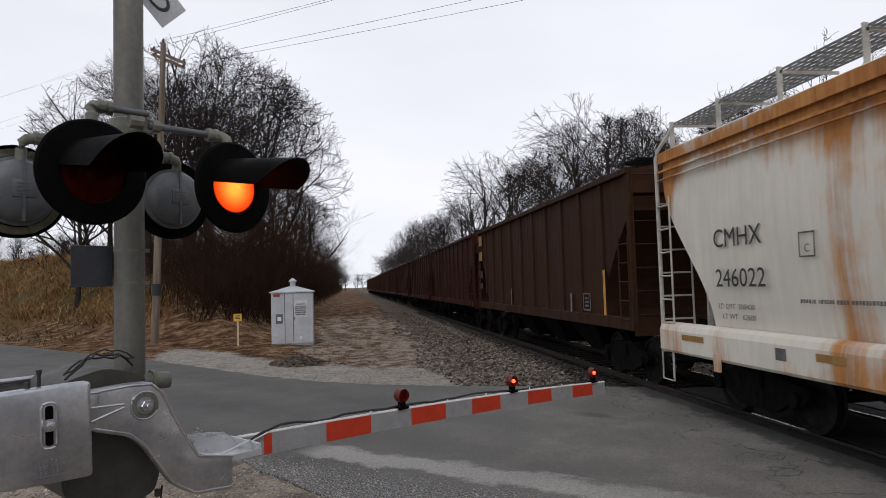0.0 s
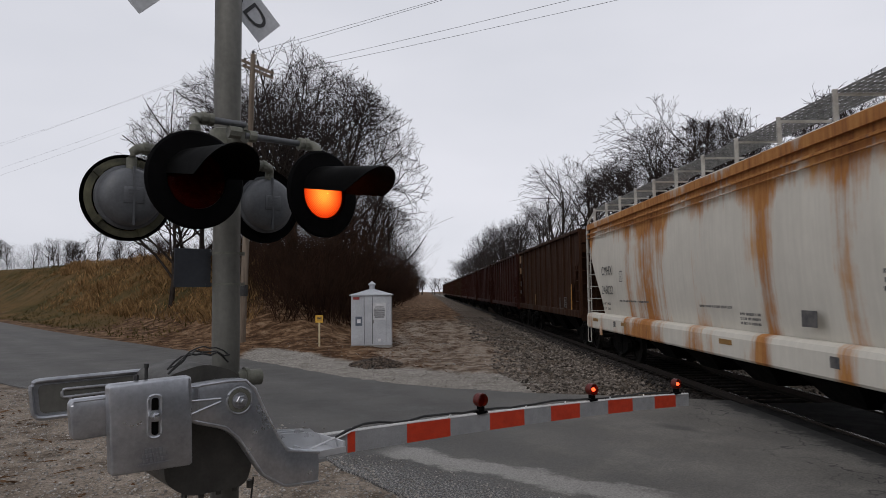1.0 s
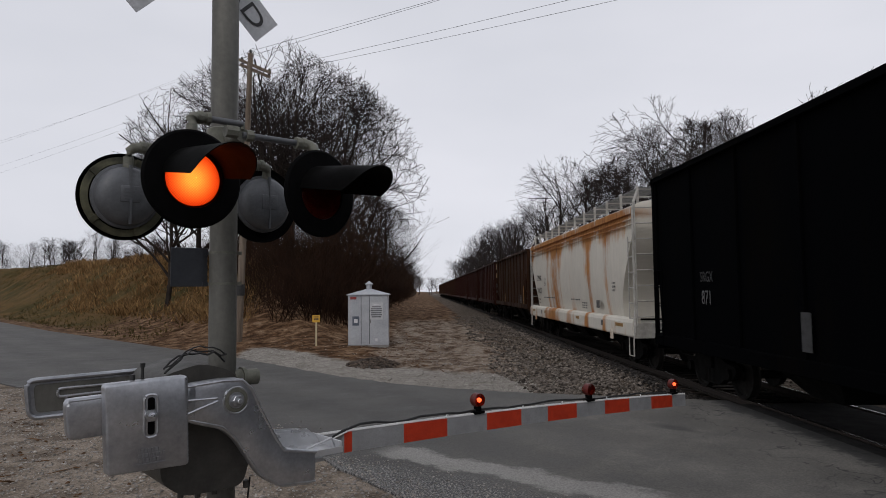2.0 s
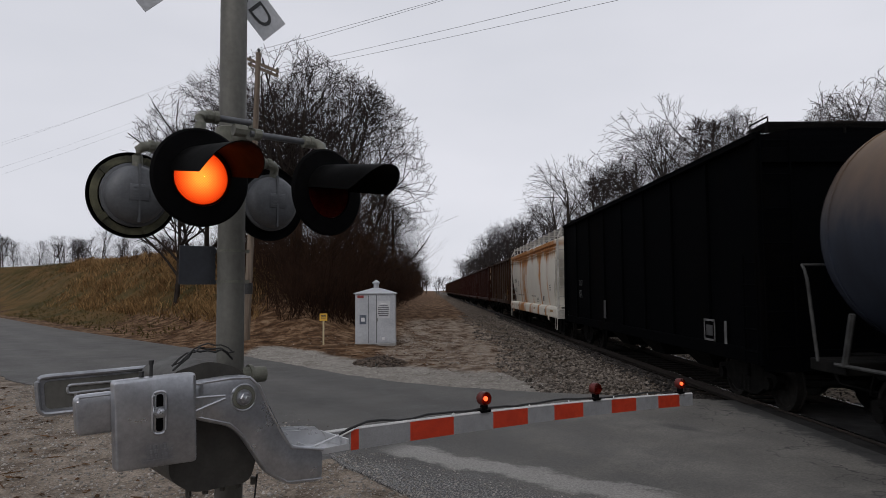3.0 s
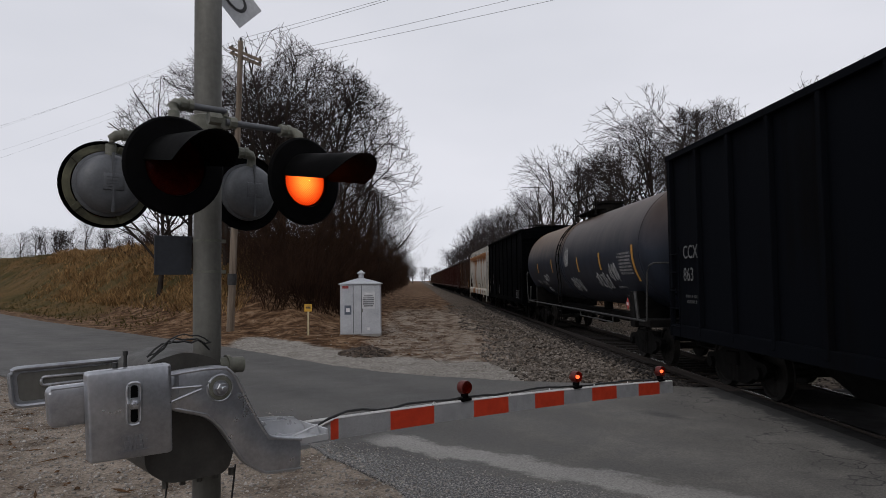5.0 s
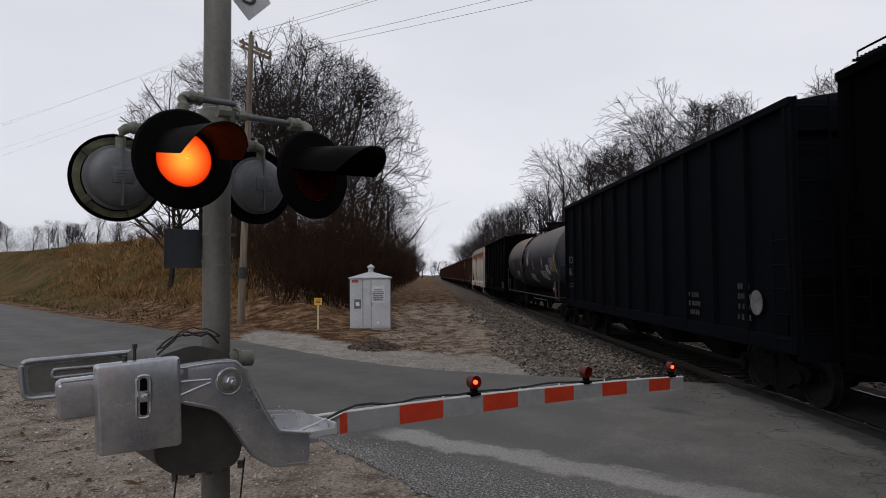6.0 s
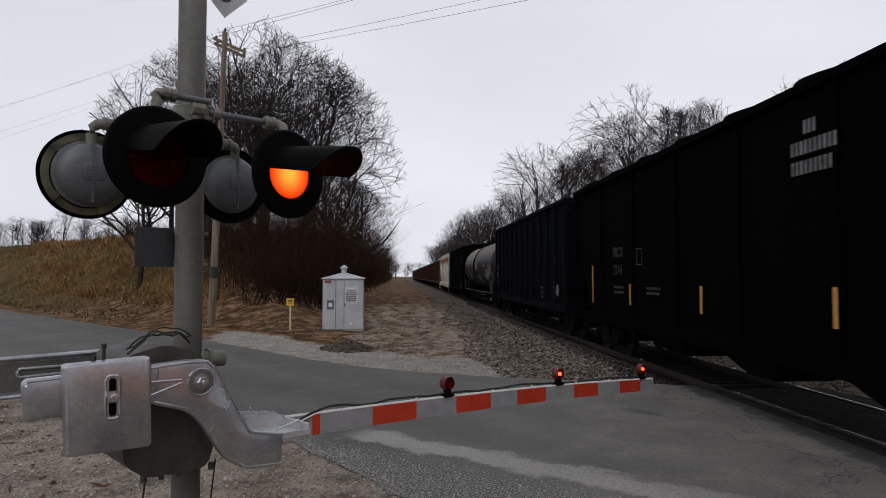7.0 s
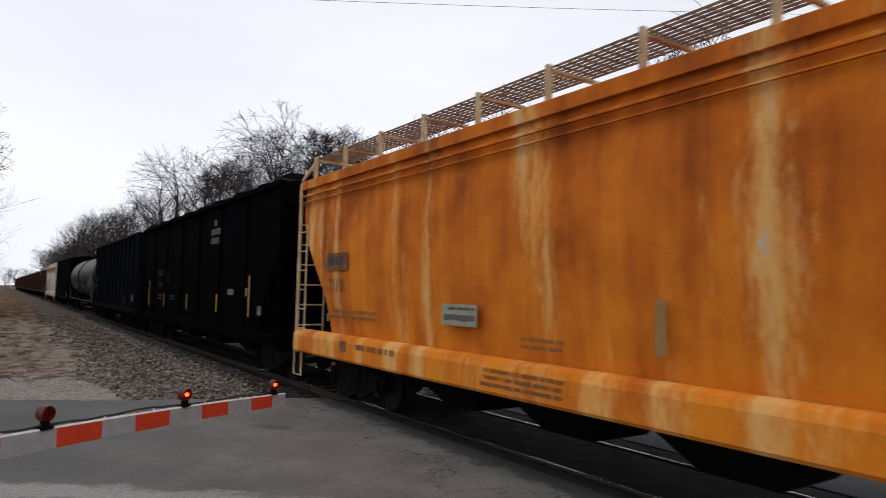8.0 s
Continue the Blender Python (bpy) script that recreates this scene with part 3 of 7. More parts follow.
def height(x, y):
    x, y = np.asarray(x, float), np.asarray(y, float)
    d = past_road(x, y)
    hill = (3.3 + 0.03 * np.clip(y, 0, 200)) * smoothstep(1.2, 12.5, d) * smoothstep(0, 7.0, -5.5 - 0.12 * np.clip(y - 45, 0, 90) - x) + 1.0 * smoothstep(2.5, 7, d) * smoothstep(-2.8, -6.0, x) * smoothstep(-13, -7, x)
    z = 0.08 + 0.13 * smoothstep(16, 26, y) * smoothstep(0.1, 1.6, d) + hill
    bed = smoothstep(3.2, 2.0, np.abs(x - TRACK_X))
    z = z * (1 - bed) + (-0.1) * bed
    rough_ = 0.035 * (np.sin(x * 2.1 + y * 0.7) * np.sin(y * 1.7 - x * 0.4) + 0.5 * np.sin(x * 5.3 + 1) * np.sin(y * 4.9))
    off_road = smoothstep(0.3, 2.5, d) * (1 - bed)
    bank = smoothstep(10, 30, x)
    z = z + 0.24 * smoothstep(3.2, 4.9, x) * smoothstep(5.75, 5.2, x) * smoothstep(12.4, 15, y)
    return z + rough_ * off_road * (1 + 2 * smoothstep(3, 9, d)) + bank * 0.8


FAR_EDGE = [(-75, 105), (-33.4, 53.9), (-21.6, 39.5), (-10.1, 26.5), (-6, 21.9), (-2.3, 17.1), (-0.8, 15.5), (0.6, 14.5), (2.2, 13.7), (4.3, 13.0), (5.62, 12.5)]
NEAR_EDGE = [(5.62, -1.5), (3.4, 2.0), (1.2, 4.8), (-0.4, 7.2), (-1.8, 9.6), (-4.5, 11.8), (-10.2, 16.5), (-15.2, 22.3), (-38.5, 49.7), (-81, 101)]


def build_ground():
    xs = np.unique(np.r_[-900, -500, -300, -200, -150, np.arange(-120, -40, 5), np.arange(-40, -14, 1.0), np.arange(-14, 14, 0.4), np.arange(14, 40, 2.0), 60, 100, 200, 400, 900])
    ys = np.unique(np.r_[-300, -150, -80, -40, np.arange(-20, 2, 2.0), np.arange(2, 40, 0.4), np.arange(40, 90, 1.2), np.arange(90, 200, 6), 250, 320, 420, 600, 900, 1500])
    gx, gy = np.meshgrid(xs, ys)
    gz = height(gx, gy)
    n, m = gx.shape
    idx = np.arange(n * m).reshape(n, m)
    quads = np.stack([idx[:-1, :-1], idx[:-1, 1:], idx[1:, 1:], idx[1:, :-1]], -1).reshape(-1, 4)
    ob = mesh_np("ground", np.stack([gx, gy, gz], -1).reshape(-1, 3), quads, SOIL)
    d = past_road(gx, gy)
    grass = np.maximum(smoothstep(3.0, 6.0, d) * smoothstep(-7.5, -10.5, gx), smoothstep(-14, -24, gx) * smoothstep(0.3, 1.5, d))
    near_side = smoothstep(0.0, -3.0, d)
    from_edge = gy - np.interp(gx, [p[0] for p in FAR_EDGE], [p[1] for p in FAR_EDGE])
    apron = smoothstep(-0.5, 0.0, from_edge) * smoothstep(4.6, 2.2, from_edge) * smoothstep(-7.2, -5.6, gx) * smoothstep(3.8, 1.6, gx) * 0.85
    gravel = np.maximum(near_side * 0.85, smoothstep(-3.5, -1.0, gx) * smoothstep(60, 40, gy) * 0.52)
    ballast = smoothstep(1.9, 3.4, gx) * smoothstep(13.5, 11.5, gx) * smoothstep(9, 12.5, gy)
    ballast = np.maximum(ballast, smoothstep(4.9, 5.4, gx) * smoothstep(13.5, 11.5, gx))
    col = np.stack([grass, gravel, ballast, apron], -1).reshape(-1, 4)
    layer = ob.data.color_attributes.new("zone", "FLOAT_COLOR", "POINT")
    layer.data.foreach_set("color", col.astype(np.float32).ravel())
    ob.data.shade_smooth()
    tagged(ob, "brown winter ground with gravel, soil and dry grass", "ground", kind="structure")


build_ground()


def slab(name, outline, z, thick, material, label, category):
    bm = bmesh.new()
    top = [bm.verts.new((x, y, z)) for x, y in outline]
    low = [bm.verts.new((x, y, z - thick)) for x, y in outline]
    bm.faces.new(top)
    for i in range(len(top)):
        bm.faces.new((top[i], low[i], low[(i + 1) % len(top)], top[(i + 1) % len(top)]))
    bmesh.ops.triangulate(bm, faces=bm.faces)
    return tagged(solid(name, bm, material), label, category, kind="structure")


def ragged(points, amount, rng):
    """Subdivide a line into short, uneven steps."""
    out = []
    for (x0, y0), (x1, y1) in zip(points, points[1:]):
        n = max(1, int(math.hypot(x1 - x0, y1 - y0) / 0.35)) if math.hypot(x0, y0) < 45 else 4
        for k in range(n):
            f = k / n
            j = amount if 0 < k else 0
            out.append((x0 + (x1 - x0) * f + rng.uniform(-j, j), y0 + (y1 - y0) * f + rng.uniform(-j, j)))
    return out + [points[-1]]


RNG = random.Random(5)
slab("road", ragged(FAR_EDGE, 0.05, RNG) + ragged(NEAR_EDGE, 0.08, RNG), 0.105, 0.2, ASPHALT, "worn grey asphalt road with pale silt and cracks", "road")
slab("road_beyond", [(8.0, 11.5), (8.0, -4.0), (40, -40), (52, -32)], 0.10, 0.2, ASPHALT, "worn grey asphalt road past the rails", "road")


def build_track():
    for k, x in enumerate((TRACK_X - GAUGE / 2, TRACK_X + GAUGE / 2)):
        bm = bmesh.new()
        foot = [(-0.07, -0.16), (0.07, -0.16), (0.07, -0.145), (0.012, -0.12), (0.012, -0.05), (0.036, -0.035), (0.036, -0.006), (0.028, 0), (-0.028, 0), (-0.036, -0.006), (-0.036, -0.035), (-0.012, -0.05), (-0.012, -0.12), (-0.07, -0.145)]
        prism(bm, [(x + a, RAIL_TOP + b) for a, b in foot], -80, 700)
        tagged(solid("rail", bm, RAIL), "polished steel rail spiked to dark ties", "rail", "rails of the track", "structure")
    first = None
    for k in range(140):
        y = -10 + k * 0.52
        if 0.5 < y < 11.8:
            continue
        if first is None:
            bm = bmesh.new()
            box(bm, -1.3, 1.3, -0.11, 0.11, -0.18, 0, 0.012)
            first = solid("railway_tie", bm, TIE)
            first.matrix_basis = pose(TRACK_X, y, RAIL_TOP - 0.165)
            tagged(first, "tarred wooden railway tie in the ballast", "railway tie", "ties under the rails", "structure")
        else:
            copy_thing(first, pose(TRACK_X + RNG.uniform(-0.02, 0.02), y, RAIL_TOP - 0.165, 0, 0, RNG.uniform(-0.6, 0.6)))
    # dark asphalt, painted darker still as shade below the train
    tar = plain("dark crossing asphalt with the train's shade in it", (0.012, 0.0115, 0.011), (0.032, 0.03, 0.029), 3, 0.85, 0, 0.4, gloss=0.2)
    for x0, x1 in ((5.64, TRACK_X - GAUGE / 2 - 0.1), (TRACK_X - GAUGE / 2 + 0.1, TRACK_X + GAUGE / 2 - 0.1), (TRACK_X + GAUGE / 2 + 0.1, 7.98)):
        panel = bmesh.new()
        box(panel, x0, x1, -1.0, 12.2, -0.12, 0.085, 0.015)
        tagged(solid("crossing_surface", panel, tar), "dark crumbling asphalt between the rails of the crossing, darker still for the train's shade", "road", kind="structure")


build_track()


def stones(name, places, sizes, material, label, flat=0.65):
    """Many small angular stones in one mesh."""
    t = (1 + 5 ** 0.5) / 2
    base = np.array([(-1, t, 0), (1, t, 0), (-1, -t, 0), (1, -t, 0), (0, -1, t), (0, 1, t), (0, -1, -t), (0, 1, -t), (t, 0, -1), (t, 0, 1), (-t, 0, -1), (-t, 0, 1)]) / 1.9
    tri = np.array([int(c, 16) for c in "0b5051017" "07a0ab159" "5b4ba2a76" "718394342" "326368389" "49524b62a" "867981"]).reshape(-1, 3)
    rng = np.random.default_rng(len(places))
    n = len(places)
    v = base[None] * rng.uniform(0.65, 1.2, (n, 12, 1))
    v = v * np.stack([np.ones(n), rng.uniform(0.6, 1.1, n), rng.uniform(0.4, flat + 0.2, n)], -1)[:, None]
    a = rng.uniform(0, 6.28, n)
    c, s = np.cos(a)[:, None], np.sin(a)[:, None]
    v = np.stack([v[..., 0] * c - v[..., 1] * s, v[..., 0] * s + v[..., 1] * c, v[..., 2]], -1) * np.asarray(sizes)[:, None, None]
    v = v + np.asarray(places)[:, None]
    f = tri[None] + 12 * np.arange(n)[:, None, None]
    ob = mesh_np(name, v.reshape(-1, 3), f.reshape(-1, 3), material)
    return tagged(ob, label, name.replace("_", " "), kind="stuff")


def island_tint(m, low=0.3, high=1.7):
    """Let each piece of a joined mesh differ in tone."""
    nt = m.node_tree
    b = nt.nodes["Principled BSDF"]
    geo = nt.nodes.new("ShaderNodeNewGeometry")
    link = b.inputs["Base Color"].links[0].from_socket
    nt.links.new(mixed(nt, 1.0, link, ramp(nt, geo.outputs["Random Per Island"], [(0, grey(low)), (1, grey(high))]), "MULTIPLY"), b.inputs["Base Color"])


for material in (STONE, SHADED_STONE):
    island_tint(material)
island_tint(PALE_STONE, 0.5, 1.4)
for material in (STRAW, GREEN_GRASS, LITTER, BRUSH):
    island_tint(material, 0.55, 1.35)


def scatter_stones():
    rng = np.random.default_rng(3)
    # ballast shoulder beside the track, denser towards the rails
    n = 15000
    y = 12.6 + 38 * rng.random(n) ** 1.5
    x = 5.6 - 3.6 * rng.random(n) ** 1.35 + 0.25 * np.sin(y * 0.6)
    ok = past_road(x, y) > 0.4
    ok &= (y - 12.6) > (5.6 - x) * 0.32
    x, y = x[ok], y[ok]
    size = rng.uniform(0.026, 0.058, len(x))
    # stones nearest the rail take the colour of the train's shade
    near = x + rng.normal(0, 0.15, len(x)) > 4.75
    for name, pick, material, label in (("ballast", ~near, STONE, "grey crushed-stone ballast heaped beside the rails"), ("shaded_ballast", near, SHADED_STONE, "ballast next to the rail, darkened for the train's shade")):
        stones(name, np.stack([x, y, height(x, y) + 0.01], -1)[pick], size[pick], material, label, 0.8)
    n = 4500
    x, y = rng.uniform(8.0, 12.5, n), rng.uniform(4, 42, n)
    ok = y > 10 + rng.normal(0, 1, n)
    stones("far_ballast", np.stack([x, y, height(x, y) + 0.02], -1)[ok], rng.uniform(0.025, 0.055, ok.sum()), STONE, "grey crushed-stone ballast past the rails", 0.8)
    n = 3500
    x, y = rng.uniform(5.3, 8.2, n), rng.uniform(12.4, 40, n)
    # stones below the cars are coloured dark as their shade
    stones("track_ballast", np.stack([x, y, height(x, y)], -1), rng.uniform(0.025, 0.05, n), SHADED_STONE, "crushed stone between the ties, darkened for the train's shade")
    # loose gravel this side of the road
    n = 30000
    x, y = rng.uniform(-10, 2.0, n), 5.2 + 10.5 * rng.random(n) ** 1.3
    edge = np.interp(x, [p[0] for p in NEAR_EDGE[::-1]], [p[1] for p in NEAR_EDGE[::-1]])
    ok = (y < edge + 0.15 + rng.exponential(0.35, n) * (x > -3)) & (np.hypot(x + 1.18, y - 3.95) > 0.3)
    x, y = x[ok], y[ok]
    z = np.where(y > np.interp(x, [p[0] for p in NEAR_EDGE[::-1]], [p[1] for p in NEAR_EDGE[::-1]]), 0.107, height(x, y))
    stones("gravel", np.stack([x, y, z + 0.003], -1), 0.008 + 0.02 * rng.random(len(x)) ** 2.6, PALE_STONE, "loose pale gravel at the roadside")
    # dark and pale chips on the sealed verge, denser towards its outer edge
    n = 16000
    x, y = rng.uniform(-2.2, 3.6, n), rng.uniform(3.6, 10.2, n)
    off = 0.64 * x + 0.77 * y
    near_y = np.interp(x, [p[0] for p in NEAR_EDGE[::-1]], [p[1] for p in NEAR_EDGE[::-1]])
    ok = (off < 6.35 - rng.exponential(0.25, n)) & (y > near_y - 0.1)
    x, y = x[ok], y[ok]
    stones("road_chips", np.stack([x, y, np.full(len(x), 0.107)], -1), 0.006 + 0.009 * rng.random(len(x)) ** 1.6, PALE_STONE, "loose pale chips on the dark verge")
    # gravel lying along the far side of the road
    n = 7000
    x, y = rng.uniform(-6, 4, n), rng.uniform(13, 27, n)
    ok = (past_road(x, y) > -0.1) & (rng.random(n) < np.where(x > -1.5, 0.9, 0.25))
    fx, fy = np.array([p[0] for p in FAR_EDGE]), np.array([p[1] for p in FAR_EDGE])
    ok &= y > np.interp(x, fx, fy) + 0.1
    x, y = x[ok], y[ok]
    stones("roadside_gravel", np.stack([x, y, height(x, y) + 0.004], -1), 0.008 + 0.02 * rng.random(len(x)) ** 2, PALE_STONE, "scattered gravel on bare soil beside the cabinet")
    # a low heap of dark soil on the apron
    island_clods = plain("dark clods", (0.03, 0.021, 0.015), (0.13, 0.095, 0.07), 6, 0.95)
    island_tint(island_clods, 0.5, 1.4)
    n = 900
    a, r = rng.uniform(0, 6.28, n), rng.random(n) ** 0.6
    x, y = -1.5 + 0.75 * r * np.cos(a), 19.4 + 0.9 * r * np.sin(a)
    stones("soil_heap", np.stack([x, y, height(x, y) + 0.26 * (1 - r) ** 0.9 * (0.6 + 0.4 * rng.random(n))], -1), rng.uniform(0.015, 0.06, n), island_clods, "low heap of dark soil clods on gravel")


scatter_stones()


def blades(name, x, y, tall, wide, lean, material, label, seed):
    """Upright grass blades, each a narrow bent pair of triangles."""
    rng = np.random.default_rng(seed)
    n = len(x)
    z = height(x, y) - 0.02
    a = rng.uniform(0, 6.28, n)
    side = np.stack([np.cos(a), np.sin(a), np.zeros(n)], -1) * wide[:, None]
    bend = np.stack([rng.normal(0, 1, n), rng.normal(0, 1, n), np.zeros(n)], -1) * (lean * tall)[:, None]
    p = np.stack([x, y, z], -1)
    up = np.stack([np.zeros(n), np.zeros(n), tall], -1)
    v = np.stack([p - side, p + side, p + up * 0.6 + bend * 0.4 + side * 0.7, p + up * 0.6 + bend * 0.4 - side * 0.7, p + up + bend], 1)
    f = np.array([(0, 1, 2), (0, 2, 3), (3, 2, 4)])[None] + 5 * np.arange(n)[:, None, None]
    return tagged(mesh_np(name, v.reshape(-1, 3), f.reshape(-1, 3), material), label, "grass", kind="stuff")


def grow_grass():
    rng = np.random.default_rng(11)
    n = 150000
    x, y = rng.uniform(-48, -7.2, n), rng.uniform(26, 95, n)
    d = past_road(x, y)
    clump = np.sin(x * 0.8 + 1.3 * np.sin(y * 0.4)) * np.sin(y * 0.55 + x * 0.2) + 0.5 * np.sin(x * 2.3) * np.sin(y * 1.9)
    ok = (d > 3.6) & (d < 22) & (rng.random(n) < 0.5 + 0.45 * clump) & (x < -8 - 0.05 * (y - 30))
    ok &= (x > -28 - 12 * rng.random(n)) | (d > 9)
    x, y = x[ok], y[ok]
    t = 0.22 + 0.7 * rng.random(len(x)) * np.clip(0.5 + 0.6 * clump[ok], 0.1, 1.2)
    blades("tall_grass", x, y, t, 0.014 + 0.03 * rng.random(len(x)), np.full(len(x), 0.6), STRAW, "tall dry tan grass on the bank", 1)
    n = 45000
    x, y = rng.uniform(-75, -12, n), rng.uniform(28, 110, n)
    d = past_road(x, y)
    ok = (d > 0.5) & (d < 16)
    x, y = x[ok], y[ok]
    blades("short_grass", x, y, rng.uniform(0.08, 0.22, len(x)), np.full(len(x), 0.03), np.full(len(x), 0.5), GREEN_GRASS, "short greenish winter grass on the slope", 2)
    # fallen leaves and sticks
    n = 9000
    x, y = rng.uniform(-14, 3, n), rng.uniform(5, 40, n)
    d = past_road(x, y)
    edge_y = np.interp(x, [p[0] for p in FAR_EDGE], [p[1] for p in FAR_EDGE])
    ok = ((d > 0.2) & (x < 0.5) & ((y - edge_y > 3.2) | (x < -6.5))) | ((d < -6.8) & (x < -2.0) & (rng.random(n) < 0.8))
    x, y = x[ok], y[ok]
    m = len(x)
    a, ln, wd = rng.uniform(0, 6.28, m), 0.03 + 0.22 * rng.random(m) ** 4, rng.uniform(0.008, 0.03, m)
    u = np.stack([np.cos(a), np.sin(a), rng.normal(0, 0.12, m)], -1) * ln[:, None]
    w = np.stack([-np.sin(a), np.cos(a), rng.normal(0, 0.3, m)], -1) * wd[:, None]
    p = np.stack([x, y, height(x, y) + 0.015], -1)
    top = np.stack([np.zeros(m), np.zeros(m), wd * 0.8], -1)
    v = np.stack([p - u, p + w, p + u, p - w, p + top], 1)
    f = np.array([(0, 1, 4), (1, 2, 4), (2, 3, 4), (3, 0, 4)])[None] + 5 * np.arange(m)[:, None, None]
    tagged(mesh_np("leaf_litter", v.reshape(-1, 3), f.reshape(-1, 3), LITTER), "brown fallen leaves and broken sticks on soil", "leaf litter", kind="stuff")


grow_grass()


# ---- bare trees ----
def limbs(seed, tall, spread, fine, low=0.3, deepest=5):
    """Segments (start, end, start radius, end radius, level) of a bare broadleaf tree whose limbs thin out to twigs at the crown's rim."""
    rng = random.Random(seed)
    segs = []
    lobes = [(rng.uniform(0, 6.28), rng.uniform(0.05, 0.16)) for _ in range(3)]

    def inside(q):
        a = math.atan2(q.y, q.x)
        rim = 1.0 + sum(w * math.sin((k + 2) * a + b) for k, (b, w) in enumerate(lobes))
        return math.sqrt((q.x ** 2 + q.y ** 2) / (0.46 * tall * spread) ** 2 + ((q.z - 0.58 * tall) / (0.43 * tall)) ** 2) < rim

    def room(p, way, most):
        """How far a limb can go before it leaves the crown."""
        d, step = 0.0, most / 8
        while d < most and (inside(p + way * (d + step)) or p.z < 0.3 * tall):
            d += step
        return d

    def grow(p, way, length, radius, level):
        if level > 0:
            length = min(length, room(p, way, length) + 0.03 * tall * rng.random())
        if length < 0.012 * tall:
            return
        n = (8, 7, 5, 4, 3, 2)[level]
        step, q, r = length / n, p.copy(), radius
        bend, rise = (0.05, 0.10, 0.14, 0.17, 0.2, 0.25)[level], (0.06, 0.07, 0.05, 0.03, 0.02, 0.0)[level]
        for k in range(n):
            way = (way + Vector((rng.gauss(0, bend), rng.gauss(0, bend), rng.gauss(0, bend * 0.7) + rise))).normalized()
            f = (k + 1) / n
            nq, nr = q + way * step, max(0.0095, radius * (1 - 0.72 * f))
            segs.append((q, nq, r, nr, level))
            q, r = nq, nr
            if level >= deepest or (level == 0 and f < low) or (level == 1 and k == 0):
                continue
            kids = (1.6, 1.0, 0.95, 0.8, fine)[level]
            for _ in range(int(kids) + (rng.random() < kids % 1)):
                around, out = rng.uniform(0, 6.28), rng.uniform(0.4, 0.95) * (0.75 + 0.25 * spread)
                side = way.cross(Vector((math.cos(around), math.sin(around), 0.31))).normalized()
                kid = (way + side * math.tan(out)).normalized()
                if level < 2:
                    kid.z = max(kid.z, 0.12)
                size = (0.62, 0.33, 0.2, 0.115, 0.07)[level] * rng.uniform(0.65, 1.2) * tall
                grow(q, kid.normalized(), size, max(0.0125, r * (0.66, 0.74, 0.72, 0.72, 0.8)[level] * rng.uniform(0.8, 1.1)), level + 1)

    grow(Vector((0, 0, -0.3)), Vector((rng.gauss(0, 0.05), rng.gauss(0, 0.05), 1)).normalized(), tall * 0.85, tall * 0.017, 0)
    return segs


def branch_mesh(segs, sides):
    a, b = np.array([s[0] for s in segs]), np.array([s[1] for s in segs])
    r0, r1 = np.array([s[2] for s in segs]), np.array([s[3] for s in segs])
    way = b - a
    way = way / np.linalg.norm(way, axis=1, keepdims=True)
    ref = np.where(np.abs(way[:, 2:]) < 0.9, [[0, 0, 1.0]], [[1.0, 0, 0]])
    s = np.cross(way, ref)
    s = s / np.linalg.norm(s, axis=1, keepdims=True)
    u = np.cross(s, way)
    ring = [math.cos(2 * math.pi * i / sides) * s + math.sin(2 * math.pi * i / sides) * u for i in range(sides)]
    v = np.stack([a + r0[:, None] * d for d in ring] + [b + r1[:, None] * d for d in ring], 1)
    quad = np.array([(i, (i + 1) % sides, sides + (i + 1) % sides, sides + i) for i in range(sides)])
    f = quad[None] + 2 * sides * np.arange(len(segs))[:, None, None]
    return v.reshape(-1, 3), f.reshape(-1, 4)


def build_tree(seed, tall, spread, fine, label, twig=TWIG, low=0.3, deepest=5):
    segs = limbs(seed, tall, spread, fine, low, deepest)
    top = max(s[1].z for s in segs)
    segs = [(Vector((a.x, a.y, a.z * tall / top)), Vector((b.x, b.y, b.z * tall / top)), *rest) for a, b, *rest in segs]
    tree = base_empty("tree", None, label, "tree")
    mesh_np("trunk", *branch_mesh([s for s in segs if s[4] == 0], 9), BARK, tree)
    tagged(mesh_np("branchwork", *branch_mesh([s for s in segs if s[4] in (1, 2)], 5), BARK, tree), kind="stuff")
    tagged(mesh_np("crown", *branch_mesh([s for s in segs if s[4] > 2], 3), twig, tree), kind="stuff")
    return tree


def plant(models, rows, group):
    used = set()
    for k, (x, y, tall) in enumerate(rows):
        model, own = models[k % len(models)]
        g = tall / own
        m = pose(x, y, float(height(x, y)) - 0.1, RNG.uniform(-3, 3), RNG.uniform(-3, 3), RNG.uniform(0, 360))
        t = model if model not in used else copy_thing(model, m)
        used.add(model)
        t.matrix_basis = m @ Matrix.Diagonal((g * RNG.uniform(0.9, 1.1), g * RNG.uniform(0.9, 1.1), g, 1))
        tagged(t, group=group)


